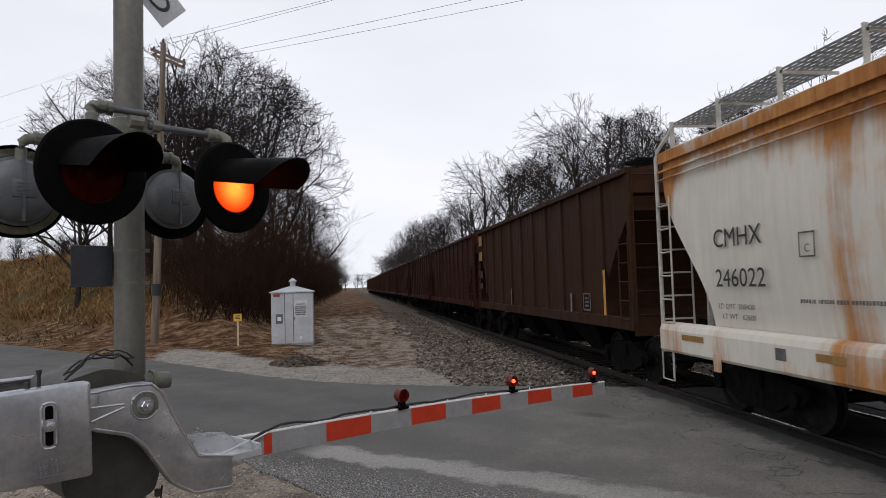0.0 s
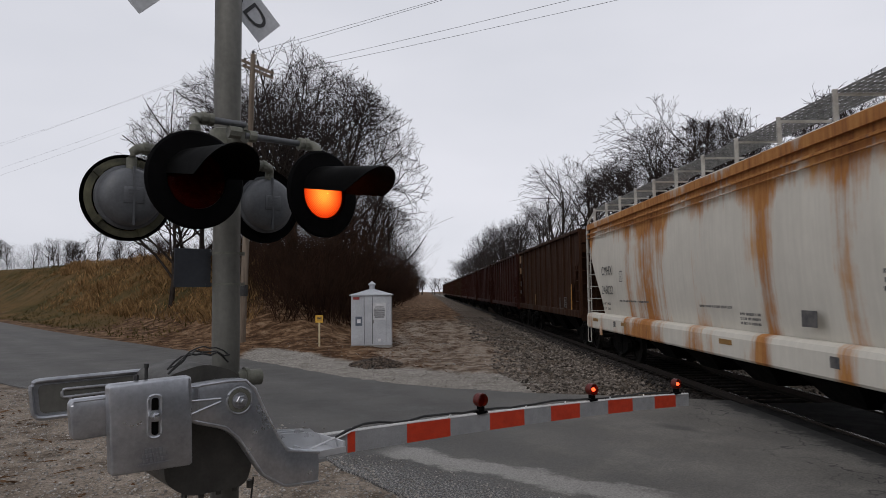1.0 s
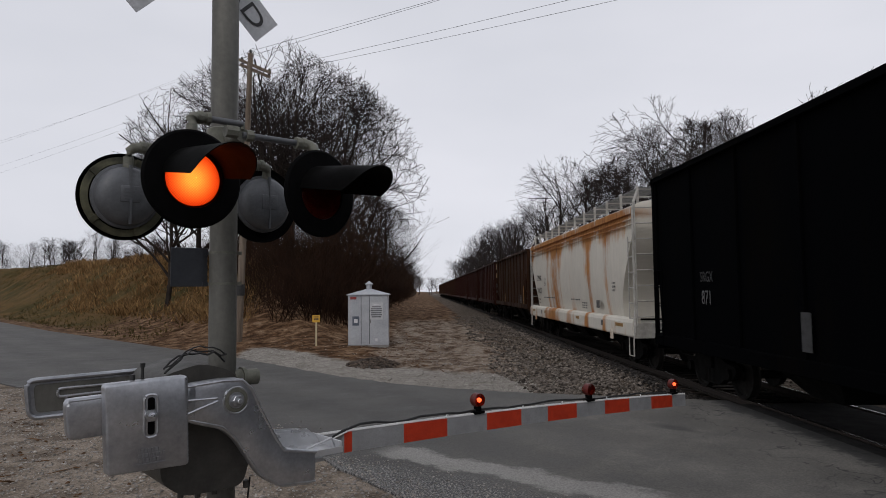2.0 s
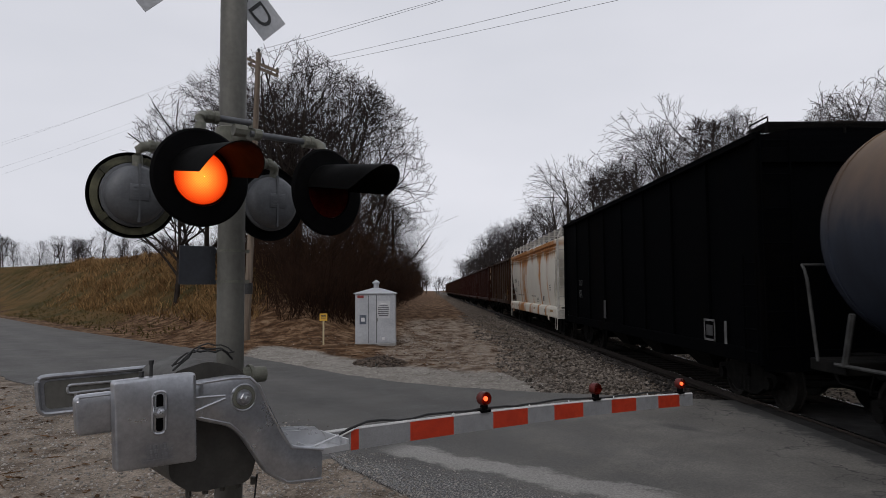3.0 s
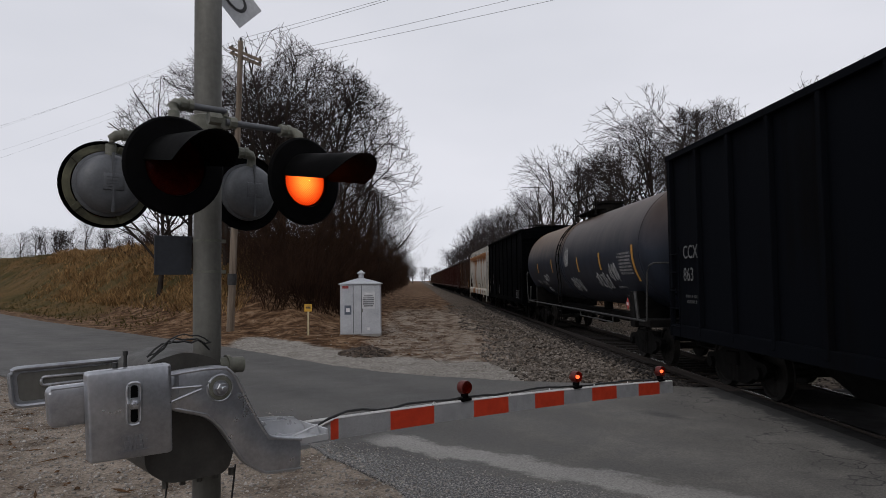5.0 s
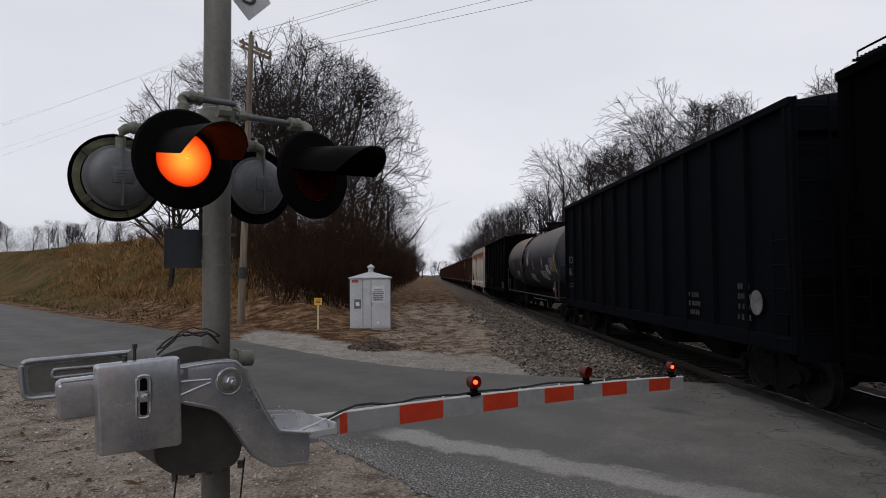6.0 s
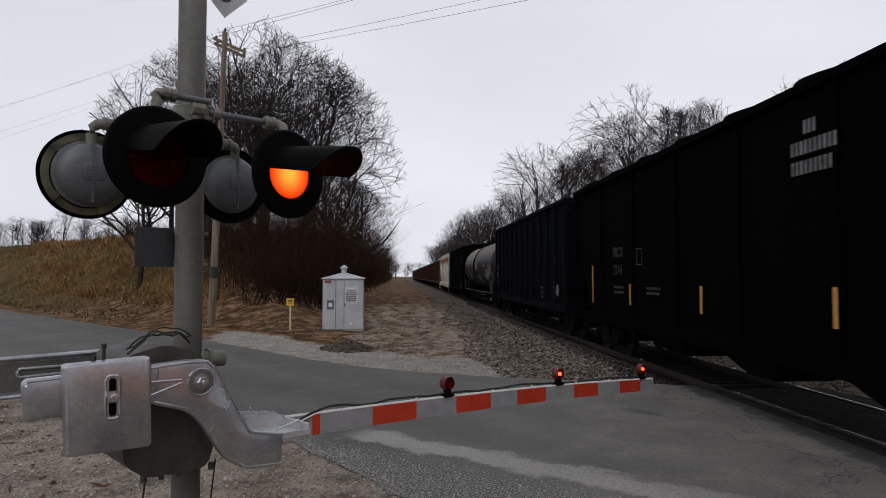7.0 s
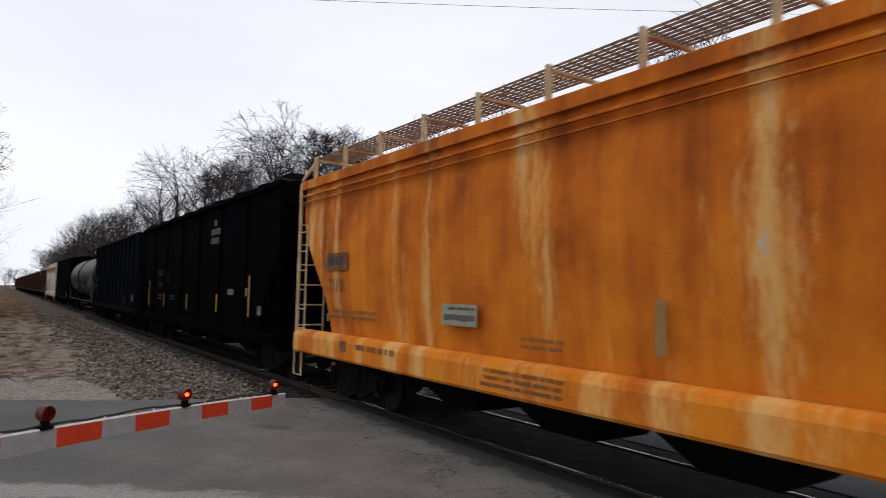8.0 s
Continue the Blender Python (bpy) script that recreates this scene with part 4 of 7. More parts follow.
def plant_woods():
    wide = [(build_tree(s, 13.0, 0.95, 0.3, "large bare oak tree with a wide twiggy crown", low=0.25), 13.0) for s in (1, 2, 3, 4, 5)]
    rng = random.Random(9)
    left = [(-8.4, 42, 15.6), (-6.6, 45, 16.4), (-11.6, 41, 13.2), (-14.2, 43, 11.2), (-9.4, 50, 16), (-6.6, 54, 15), (-16.6, 46, 9.6), (-12.4, 56, 14), (-7.0, 63, 13), (-10.3, 45, 13.8), (-5.6, 70, 11.5), (-6.0, 57, 11.5), (-15.6, 41, 10.2)]
    back = [(rng.uniform(-9.5, -3.9), 68 + k * 12, rng.uniform(9.5, 12.5)) for k in range(24)]
    plant(wide, left, "bare trees of the wood")
    slim = [(build_tree(s, 14.0, 0.9, 0.3, "tall bare tree with upright fine branches", low=0.35), 14.0) for s in (21, 22, 23, 24, 25)]
    right = []
    for k in range(44):
        y = 27 + k * 4.2 + 0.05 * k * k
        right.append((rng.uniform(15.0, 19.5) + (2.5 if k % 3 == 0 else 0), y + rng.uniform(-2, 2), rng.uniform(11.2, 13.4) if y < 45 else rng.uniform(14.6, 18.0)))
    right += [(17, 11, 10.5), (21, 17, 11)]
    # far trees get their haze from the twig colour
    hazy = [(build_tree(s, 14.0, 0.8, 0.4, "distant bare tree with twigs paled for haze", HAZED_TWIG, 0.3, 3), 14.0) for s in (41, 42)]
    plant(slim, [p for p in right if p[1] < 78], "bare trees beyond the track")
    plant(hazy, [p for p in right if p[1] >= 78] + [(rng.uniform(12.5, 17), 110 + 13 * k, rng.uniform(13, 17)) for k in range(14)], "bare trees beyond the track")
    wood = [(build_tree(s, 12.0, 0.95, 0.4, "bare tree deep in the wood", TWIG, 0.25, 3), 12.0) for s in (51, 52)]
    plant(wood, back, "bare trees of the wood")
    far = [(build_tree(s, 12.0, 0.95, 0.9, "distant bare tree on the skyline", HAZED_TWIG, 0.2, 3), 12.0) for s in (31, 32)]
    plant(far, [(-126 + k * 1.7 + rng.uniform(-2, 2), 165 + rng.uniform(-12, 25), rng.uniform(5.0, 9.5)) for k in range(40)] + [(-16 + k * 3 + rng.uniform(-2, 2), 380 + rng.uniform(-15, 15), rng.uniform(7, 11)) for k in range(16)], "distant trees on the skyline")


plant_woods()


def thicket(name, places, tall, seed, material, label):
    """Dense leafless brush: forked arching stems in one mesh."""
    rng = random.Random(seed)
    segs = []
    for (x, y), h in zip(places, tall):
        p = Vector((x, y, float(height(x, y)) - 0.05))
        way = Vector((rng.gauss(0, 0.3), rng.gauss(0, 0.3), 1)).normalized()
        r = 0.011 + 0.008 * rng.random()
        for k in range(3):
            way = (way + Vector((rng.gauss(0, 0.25), rng.gauss(0, 0.25), 0))).normalized()
            q = p + way * h / 3
            segs.append((p, q, r, r * 0.75, 0))
            for _ in range(2):
                kid = (way + Vector((rng.gauss(0, 0.6), rng.gauss(0, 0.6), rng.gauss(0.1, 0.4)))).normalized()
                e = q + kid * h * rng.uniform(0.15, 0.35)
                segs.append((q, e, r * 0.6, 0.004, 0))
                segs.append((q.lerp(e, 0.5), q.lerp(e, 0.5) + (kid + Vector((rng.gauss(0, 0.7), rng.gauss(0, 0.7), 0.3))).normalized() * h * 0.15, r * 0.45, 0.003, 0))
            p, r = q, r * 0.75
    return tagged(mesh_np(name, *branch_mesh(segs, 3), material), label, "brush", kind="stuff")


def grow_thickets():
    rng = np.random.default_rng(17)
    n = 5000
    y = 30 + 150 * rng.random(n) ** 1.7
    x = -4.2 - 11 * rng.random(n) ** 1.2 - 0.6 * np.sin(y * 0.5)
    ok = past_road(x, y) > np.where(x > -9.5, 5.0, 7.5)
    x, y = x[ok], y[ok]
    thicket("thicket", np.stack([x, y], -1), rng.uniform(1.6, 4.2, len(x)), 3, BRUSH, "dense brown leafless thicket under the trees")
    n = 2800
    y = 37 + 210 * rng.random(n) ** 1.8
    x = -3.7 - 4.4 * rng.random(n) - 0.4 * np.sin(y * 0.4)
    thicket("wood_edge", np.stack([x, y], -1), rng.uniform(3.2, 6.8, n), 8, BRUSH, "tall brown leafless brush along the edge of the wood")
    n = 1500
    y = 80 + 180 * rng.random(n)
    thicket("far_wood", np.stack([rng.uniform(13.0, 20, n), y], -1), rng.uniform(4.0, 8.0, n), 14, HAZED_TWIG, "distant leafless brush below the trees past the track")
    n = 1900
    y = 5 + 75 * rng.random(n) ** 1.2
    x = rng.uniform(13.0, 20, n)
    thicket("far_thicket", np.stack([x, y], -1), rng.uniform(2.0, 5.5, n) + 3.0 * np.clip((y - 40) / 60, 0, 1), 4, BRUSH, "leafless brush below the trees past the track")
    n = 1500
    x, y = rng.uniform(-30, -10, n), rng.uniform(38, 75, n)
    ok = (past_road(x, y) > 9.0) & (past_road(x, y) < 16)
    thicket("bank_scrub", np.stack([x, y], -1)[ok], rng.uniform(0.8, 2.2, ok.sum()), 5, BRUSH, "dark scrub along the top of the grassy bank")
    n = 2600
    thicket("skyline_scrub", np.stack([rng.uniform(-170, -45, n), rng.uniform(165, 215, n)], -1), rng.uniform(2.5, 6.5, n), 6, HAZED_TWIG, "low distant scrub on the skyline")


grow_thickets()


# ---- crossing signal and gate ----
# local frame at the mast: x along the gate arm, y away from the traffic, z up
MAST_AT = Matrix(((0.776, -0.631, 0, -1.18), (0.631, 0.776, 0, 3.95), (0, 0, 1, 0), (0, 0, 0, 1)))
SIGNAL_ELEMENTS, GATE_ELEMENTS = [], []


def signal_lamp(parent, x, y, z, faces, turn):
    """A flasher: background disc, housing, red lens, visor and lit element. faces: 1 towards the traffic, -1 away."""
    lamp = new("signal_lamp")
    lamp.parent, lamp.matrix_basis = parent, pose(x, y, z, 0, 0, (0 if faces > 0 else 180) + turn)
    tagged(lamp, "black flasher lamp with a round background and visor")
    bm = bmesh.new()
    lathe(bm, [(0.152, 0.004), (0.152, -0.012), (0.244, -0.006), (0.256, 0.004), (0.256, 0.012), (0.244, 0.004)], 48, close=False)
    part("background", bm, BACKING, lamp, "matt black round background", True)
    bm = bmesh.new()
    lathe(bm, [(0.17, 0.012), (0.19, 0.03), (0.19, 0.045), (0.172, 0.05), (0.165, 0.10), (0.14, 0.128), (0.09, 0.14), (0.005, 0.142)], 40)
    box(bm, -0.006, 0.006, 0.125, 0.147, -0.17, 0.17)
    box(bm, -0.055, 0.055, 0.136, 0.146, -0.045, 0.05, 0.004)
    for k in range(4):
        box(bm, -0.03 + 0.01 * (k % 2), 0.035, 0.144, 0.149, 0.028 - k * 0.018, 0.034 - k * 0.018)
    part("housing", bm, HOUSING, lamp, "grey domed housing with a moulded plate", True)
    bm = bmesh.new()
    lathe(bm, [(0.150, 0.0), (0.14, -0.012), (0.11, -0.024), (0.07, -0.032), (0.03, -0.035), (0.002, -0.0355)], 40, close=False)
    part("lens", bm, LENS, lamp, "red lens", True)
    bm = bmesh.new()
    lathe(bm, [(0.150, -0.001), (0.13, 0.009), (0.08, 0.011), (0.002, 0.0115)], 40, close=False)
    part("reflector", bm, REFLECTOR, lamp, "dark red reflector", True)
    if faces < 0 and x < 0:
        bm = bmesh.new()
        lathe(bm, [(0.192, 0.014), (0.196, 0.022), (0.235, 0.02), (0.236, 0.014)], 40, close=False)
        for a in (40, 110, 175, 250, 320):
            box(bm, 0.185, 0.238, 0.018, 0.03, -0.018, 0.018, 0.003, Matrix.Rotation(radians(a), 4, "Y"))
        part("back_plate", bm, OLIVE, lamp, "stained olive back plate with tabs")
    # visor: a half tube over the lens that narrows and droops towards its tip
    bm = bmesh.new()
    rows = []
    for k in range(15):
        f = k / 14
        ring = []
        for r_off in (0.0, 0.004):
            for i in range(21):
                a = radians(6 + 168 * i / 20)
                reach = 0.52 * (0.45 + 0.55 * max(0.0, math.sin(min(math.pi, max(0, a)))) ** 0.45)
                r = 0.158 + r_off - 0.012 * f
                ring.append(bm.verts.new((r * math.cos(a), -0.006 - reach * f, r * math.sin(a) - 0.05 * f)))
        rows.append(ring)
    for a, b in zip(rows, rows[1:]):
        for o in (0, 21):
            for i in range(20):
                bm.faces.new((a[o + i], a[o + i + 1], b[o + i + 1], b[o + i]))
        bm.faces.new((a[0], a[21], b[21], b[0]))
        bm.faces.new((a[20], a[41], b[41], b[20]))
    for i in range(20):
        bm.faces.new((rows[-1][i], rows[-1][i + 1], rows[-1][22 + i], rows[-1][21 + i]))
    part("visor", bm, VISOR, lamp, "black sheet visor", True)
    bm = bmesh.new()
    lathe(bm, [(0.0003, 0.0), (0.142, 0.0), (0.142, 0.002), (0.0003, 0.002)], 40)
    element = part("lit_element", bm, LAMP_GLOW, lamp, "glowing orange lamp element")
    element.matrix_basis = pose(0, 0.004, 0)
    return element


def build_signal():
    sig = base_empty("crossing_signal", MAST_AT, "aluminium crossing mast with red flashers and a white crossbuck", "crossing signal")
    bm = bmesh.new()
    lathe(bm, [(0.079, 0), (0.077, 5.2)], 40, Matrix.Rotation(radians(90), 4, "X"))
    part("mast", bm, MAST, sig, "weathered round aluminium mast", True)
    bm = bmesh.new()
    lathe(bm, [(0.2, 0.05), (0.2, 0.12), (0.14, 0.16), (0.11, 0.4), (0.088, 0.42)], 24, Matrix.Rotation(radians(90), 4, "X"))
    part("base", bm, FITTING, sig, "cast mast base", True)
    for z in (2.255, 2.435):
        bm = bmesh.new()
        lathe(bm, [(0.081, z - 0.007), (0.081, z + 0.007)], 32, Matrix.Rotation(radians(90), 4, "X"))
        box(bm, 0.07, 0.1, -0.03, 0.0, z - 0.01, z + 0.01)
        part("band_clamp", bm, FITTING, sig, "steel band clamp")
    bm = bmesh.new()
    box(bm, -0.272, -0.06, 0.085, 0.09, 2.24, 2.465, 0.002)
    box(bm, -0.09, 0.03, 0.08, 0.085, 2.245, 2.265)
    box(bm, -0.09, 0.03, 0.08, 0.085, 2.425, 2.445)
    part("notice_plate", bm, plain("dull blue-grey plate", (0.028, 0.032, 0.04), (0.048, 0.053, 0.064), 3, 0.5, 0.2, 0.03), sig, "dull blue-grey plate strapped to the mast")
    # arms that carry the flashers
    for s, ends in ((-1, ((-0.30, 3.15), (0.445, 3.09))), (1, ((-0.45, 3.05), (0.41, 3.03)))):
        y = 0.25 * s
        for x, top in ends:
            bm = bmesh.new()
            tube(bm, [(0, y, top), (x * 0.5, y, top), (x - 0.05 * (1 if x > 0 else -1), y, top)], 0.019, 12)
            part("arm_pipe", bm, HOUSING, sig, "grey pipe arm", True)
            bm = bmesh.new()
            k = 1 if x > 0 else -1
            bend = [(x - 0.1 * k, y, top), (x - 0.06 * k, y, top + 0.002), (x - 0.02 * k, y + 0.012 * s, top - 0.005), (x - 0.004 * k, y + 0.03 * s, top - 0.022), (x, y + 0.045 * s, top - 0.055), (x, y + 0.05 * s, 2.93)]
            tube(bm, bend, 0.029, 14)
            for p in (bend[0], bend[1]):
                tube(bm, [(p[0] - 0.012, p[1], p[2]), (p[0] + 0.012, p[1], p[2])], 0.037, 10)
            part("elbow", bm, FITTING, sig, "grey-green pipe elbow", True)
    bm = bmesh.new()
    lathe(bm, [(0.081, 3.05), (0.1, 3.06), (0.1, 3.16), (0.081, 3.17)], 32, Matrix.Rotation(radians(90), 4, "X"))
    for s in (-1, 1):
        tube(bm, [(0, 0.08 * s, 3.09), (0, 0.25 * s, 3.09)], 0.04, 14)
        tube(bm, [(-0.1, 0.25 * s, 3.10), (-0.03, 0.25 * s, 3.10)], 0.036, 8)
        tube(bm, [(0.02, 0.25 * s, 3.09), (0.06, 0.25 * s, 3.09)], 0.034, 8)
        tube(bm, [(0.0, 0.25 * s, 3.12), (0.0, 0.25 * s, 3.155)], 0.014, 6)
    part("crossarm_clamp", bm, FITTING, sig, "cast clamp with bolts", True)
    SIGNAL_ELEMENTS.append((signal_lamp(sig, -0.327, -0.40, 2.787, 1, 1), 0))
    SIGNAL_ELEMENTS.append((signal_lamp(sig, 0.42, -0.40, 2.775, 1, 9), 1))
    SIGNAL_ELEMENTS.append((signal_lamp(sig, -0.45, 0.38, 2.77, -1, 0), 1))
    SIGNAL_ELEMENTS.append((signal_lamp(sig, 0.41, 0.38, 2.79, -1, 0), 0))
    # crossbuck behind the mast
    for name, text, a in (("crossbuck_blade", "RAILROAD", -45), ("crossbuck_blade", "CROSSING", 45)):
        m = Matrix.Translation((-0.12, 0.092 + (0.006 if a > 0 else 0), 4.29)) @ Matrix.Rotation(radians(-a), 4, "Y")
        bm = bmesh.new()
        box(bm, -0.61, 0.61, 0, 0.004, -0.105, 0.105, 0.0015)
        blade = part(name, bm, SIGN_WHITE, sig, "white crossbuck blade lettered in black")
        blade.matrix_basis = m
        letters = lettering(text, 0.118, BLACK_PAINT, blade, Matrix.Identity(4))
        w = max(v.co.x for v in letters.data.vertices)
        letters.matrix_basis = Matrix.Translation((-0.555, -0.003, -0.059)) @ Matrix.Rotation(radians(90), 4, "X") @ Matrix.Diagonal((1.11 / w, 1, 1, 1))


build_signal()


def build_gate():
    gate = base_empty("crossing_gate", MAST_AT, "silver gate mechanism with a lowered red and white arm", "crossing gate")
    # gate machine on the mast
    bm = bmesh.new()
    prof = rounded([(-0.42, 1.24), (-0.30, 1.15), (0.02, 1.15), (0.06, 1.3), (0.04, 1.66), (-0.05, 1.78), (-0.22, 1.83), (-0.42, 1.78)], 0.06)
    prism(bm, prof, -0.25, 0.25)
    for k in range(5):
        tube(bm, [(-0.3 + 0.09 * k, -0.2, 1.16), (-0.3 + 0.09 * k, -0.2, 1.12)], 0.016, 6)
    part("machine_case", bm, plain("dull grey machine case", (0.03, 0.028, 0.025), (0.075, 0.071, 0.063), 5, 0.6, 0.2), gate, "dull grey cast machine case", True)
    bm = bmesh.new()
    tube(bm, [(-0.09, -0.385, 1.64), (-0.09, 0.385, 1.64)], 0.055, 20)
    part("main_shaft", bm, ALUMINIUM, gate, "main shaft", True)
    bm = bmesh.new()
    tube(bm, [(0.05, -0.03, 1.71), (0.20, -0.03, 1.705)], 0.047, 16)
    tube(bm, [(0.1, -0.03, 1.71), (0.12, -0.03, 1.71)], 0.058, 16)
    part("conduit_stub", bm, FITTING, gate, "grey conduit stub", True)
    # two cranked castings, one on each side of the mast, that hold the arm between them
    crank = rounded([(-0.36, 1.745), (-0.16, 1.757), (-0.055, 1.752), (0.0, 1.70), (0.05, 1.59), (0.135, 1.43), (0.19, 1.345), (0.39, 1.305), (0.385, 1.118), (0.17, 1.135), (0.05, 1.215), (-0.09, 1.43), (-0.16, 1.495), (-0.36, 1.56)], 0.05)
    for y, s in ((-0.38, 1), (0.38, -1)):
        bm = bmesh.new()
        prism(bm, crank, y - 0.02 * s, y + 0.03 * s, 0.01)
        lip = [(-0.36, 1.745), (-0.16, 1.757), (-0.055, 1.752), (0.0, 1.70), (0.05, 1.59), (0.135, 1.43), (0.19, 1.345), (0.39, 1.305)]
        tube(bm, [(x, y - 0.016 * s, z - 0.012) for x, z in lip], 0.009, 8)
        low = [(0.385, 1.128), (0.17, 1.145), (0.05, 1.225), (-0.09, 1.44), (-0.16, 1.505), (-0.36, 1.57)]
        tube(bm, [(x, y - 0.016 * s, z + 0.006) for x, z in low], 0.007, 8)
        tube(bm, [(-0.34, y - 0.022 * s, 1.665), (-0.19, y - 0.022 * s, 1.66)], 0.006, 6)
        tube(bm, [(-0.34, y - 0.022 * s, 1.60), (-0.19, y - 0.022 * s, 1.645)], 0.006, 6)
        part("crank_casting", bm, ALUMINIUM, gate, "silver cranked casting", True)
        # darker disc in place of the shaded dish round the bolt
        bm = bmesh.new()
        lathe(bm, [(0.062, y - 0.025 * s), (0.06, y - 0.0265 * s), (0.002, y - 0.0265 * s)], 28, Matrix.Translation((-0.09, 0, 1.64)))
        part("pivot_shade_disc", bm, FITTING, gate, "dull disc painted as the shade in the pivot's recess", True)
        bm = bmesh.new()
        tube(bm, [(-0.09 + 0.068 * math.cos(a), y - 0.022 * s, 1.64 + 0.068 * math.sin(a)) for a in [radians(15 * k) for k in range(25)]], 0.006, 8)
        part("pivot_boss", bm, ALUMINIUM, gate, "raised boss ring", True)
        bm = bmesh.new()
        lathe(bm, [(0.042, y - 0.026 * s), (0.042, y - 0.031 * s), (0.03, y - 0.031 * s)], 24, Matrix.Translation((-0.09, 0, 1.64)))
        lathe(bm, [(0.03, y - 0.03 * s), (0.03, y - 0.052 * s), (0.026, y - 0.056 * s), (0.015, y - 0.056 * s)], 6, Matrix.Translation((-0.09, 0, 1.64)))
        lathe(bm, [(0.014, y - 0.05 * s), (0.014, y - 0.078 * s), (0.011, y - 0.081 * s), (0.001, y - 0.081 * s)], 14, Matrix.Translation((-0.09, 0, 1.64)))
        part("pivot_bolt", bm, ALUMINIUM, gate, "large pivot bolt and washer")
    # counterweight bars
    bm = bmesh.new()
    prism(bm, rounded([(-0.89, 1.73), (-0.30, 1.745), (-0.30, 1.56), (-0.875, 1.545)], 0.035), -0.405, -0.355, 0.012)
    tube(bm, [(-0.875, -0.405, 1.70), (-0.87, -0.405, 1.722), (-0.30, -0.405, 1.735)], 0.006, 8)
    part("counterweight_bar", bm, ALUMINIUM, gate, "silver counterweight bar", True)
    bm = bmesh.new()
    rear = rounded([(-0.92, 1.745), (-0.25, 1.755), (-0.25, 1.55), (-0.90, 1.545)], 0.045)
    prism(bm, rear, 0.37, 0.39)
    tube(bm, [(x, 0.362, z) for x, z in rear + rear[:1]], 0.014, 8)
    inner = rounded([(-0.77, 1.69), (-0.30, 1.69), (-0.30, 1.655), (-0.77, 1.645)], 0.02)
    tube(bm, [(x, 0.362, z) for x, z in inner + inner[:1]], 0.008, 6)
    tube(bm, [(-0.73, 0.362, 1.645), (-0.72, 0.362, 1.56)], 0.008, 6)
    part("counterweight_bar", bm, ALUMINIUM, gate, "silver rear counterweight bar with a raised rim", True)
    # a duller plate on the bar carries the shade of its recess
    bm = bmesh.new()
    prism(bm, rounded([(-0.885, 1.72), (-0.27, 1.73), (-0.27, 1.575), (-0.87, 1.57)], 0.03), 0.3665, 0.372)
    part("recess_shade", bm, MAST, gate, "dull plate painted as the shade in the rear bar's recess")
    # slotted counterweight block
    bm = bmesh.new()
    prism(bm, rounded([(-0.745, 1.79), (-0.365, 1.80), (-0.355, 1.366), (-0.727, 1.375)], 0.022), -0.475, -0.415, 0.014)
    slot_rim = rounded([(-0.572, 1.725), (-0.51, 1.725), (-0.508, 1.525), (-0.57, 1.525)], 0.03)
    tube(bm, [(x, -0.475, z) for x, z in slot_rim + slot_rim[:1]], 0.007, 6)
    for r_, (n, z0) in enumerate(((7, 1.462), (8, 1.439), (7, 1.416))):
        for k in range(n):
            box(bm, -0.60 + 0.016 * k + 0.004 * r_, -0.592 + 0.016 * k + 0.004 * r_ + 0.004 * ((k * 7 + r_ * 3) % 3 - 1), -0.480, -0.474, z0, z0 + 0.015)
    box(bm, -0.61, -0.47, -0.478, -0.474, 1.404, 1.409)
    block = part("counterweight_block", bm, ALUMINIUM, gate, "silver slotted counterweight block with raised marks", True)
    # no hole is cut: a black plate paints the slot's shaded depth
    bm = bmesh.new()
    prism(bm, rounded([(-0.556, 1.712), (-0.524, 1.712), (-0.522, 1.538), (-0.554, 1.538)], 0.016), -0.4775, -0.46)
    part("slot", bm, BACKING, block, "black plate painted as the slot's shaded depth")
    bm = bmesh.new()
    lathe(bm, [(0.03, -0.478), (0.03, -0.492), (0.018, -0.494), (0.018, -0.52), (0.01, -0.523)], 6, Matrix.Translation((-0.54, 0, 1.628)))
    part("clamp_bolt", bm, ALUMINIUM, block, "hexagonal clamp bolt", True)
    bm = bmesh.new()
    tube(bm, [(-0.565, -0.42, 1.79), (-0.565, -0.42, 1.865)], 0.008, 8)
    tube(bm, [(-0.565, -0.42, 1.85), (-0.565, -0.42, 1.87)], 0.012, 6)
    tube(bm, [(-0.61, -0.42, 1.795), (-0.61, -0.42, 1.82)], 0.012, 6)
    part("set_bolt", bm, CABLE, block, "dark upright set bolt")
    # arm bracket
    bm = bmesh.new()
    for y in (-0.075, 0.075):
        prism(bm, rounded([(0.30, 1.36), (0.55, 1.335), (0.60, 1.27), (0.60, 1.23), (0.36, 1.25)], 0.015), y - 0.006, y + 0.006)
    box(bm, 0.30, 0.60, -0.34, 0.0, 1.25, 1.262, 0.003)
    box(bm, 0.585, 0.60, -0.34, 0.0, 1.25, 1.315, 0.003)
    prism(bm, [(0.28, 1.36), (0.55, 1.345), (0.60, 1.30), (0.60, 1.25), (0.30, 1.25)], -0.012, 0.0)
    prism(bm, [(0.30, 1.285), (0.60, 1.285), (0.60, 1.25), (0.30, 1.25)], -0.345, -0.335)
    box(bm, 0.33, 0.62, -0.10, 0.10, 1.15, 1.175, 0.003)
    tube(bm, [(0.31, -0.36, 1.30), (0.55, -0.3, 1.335), (0.60, -0.26, 1.25)], 0.006, 6)
    tube(bm, [(0.40, -0.3, 1.27), (0.40, 0.0, 1.27)], 0.012, 6)
    part("arm_bracket", bm, BRIGHT, gate, "bright folded arm bracket", True)
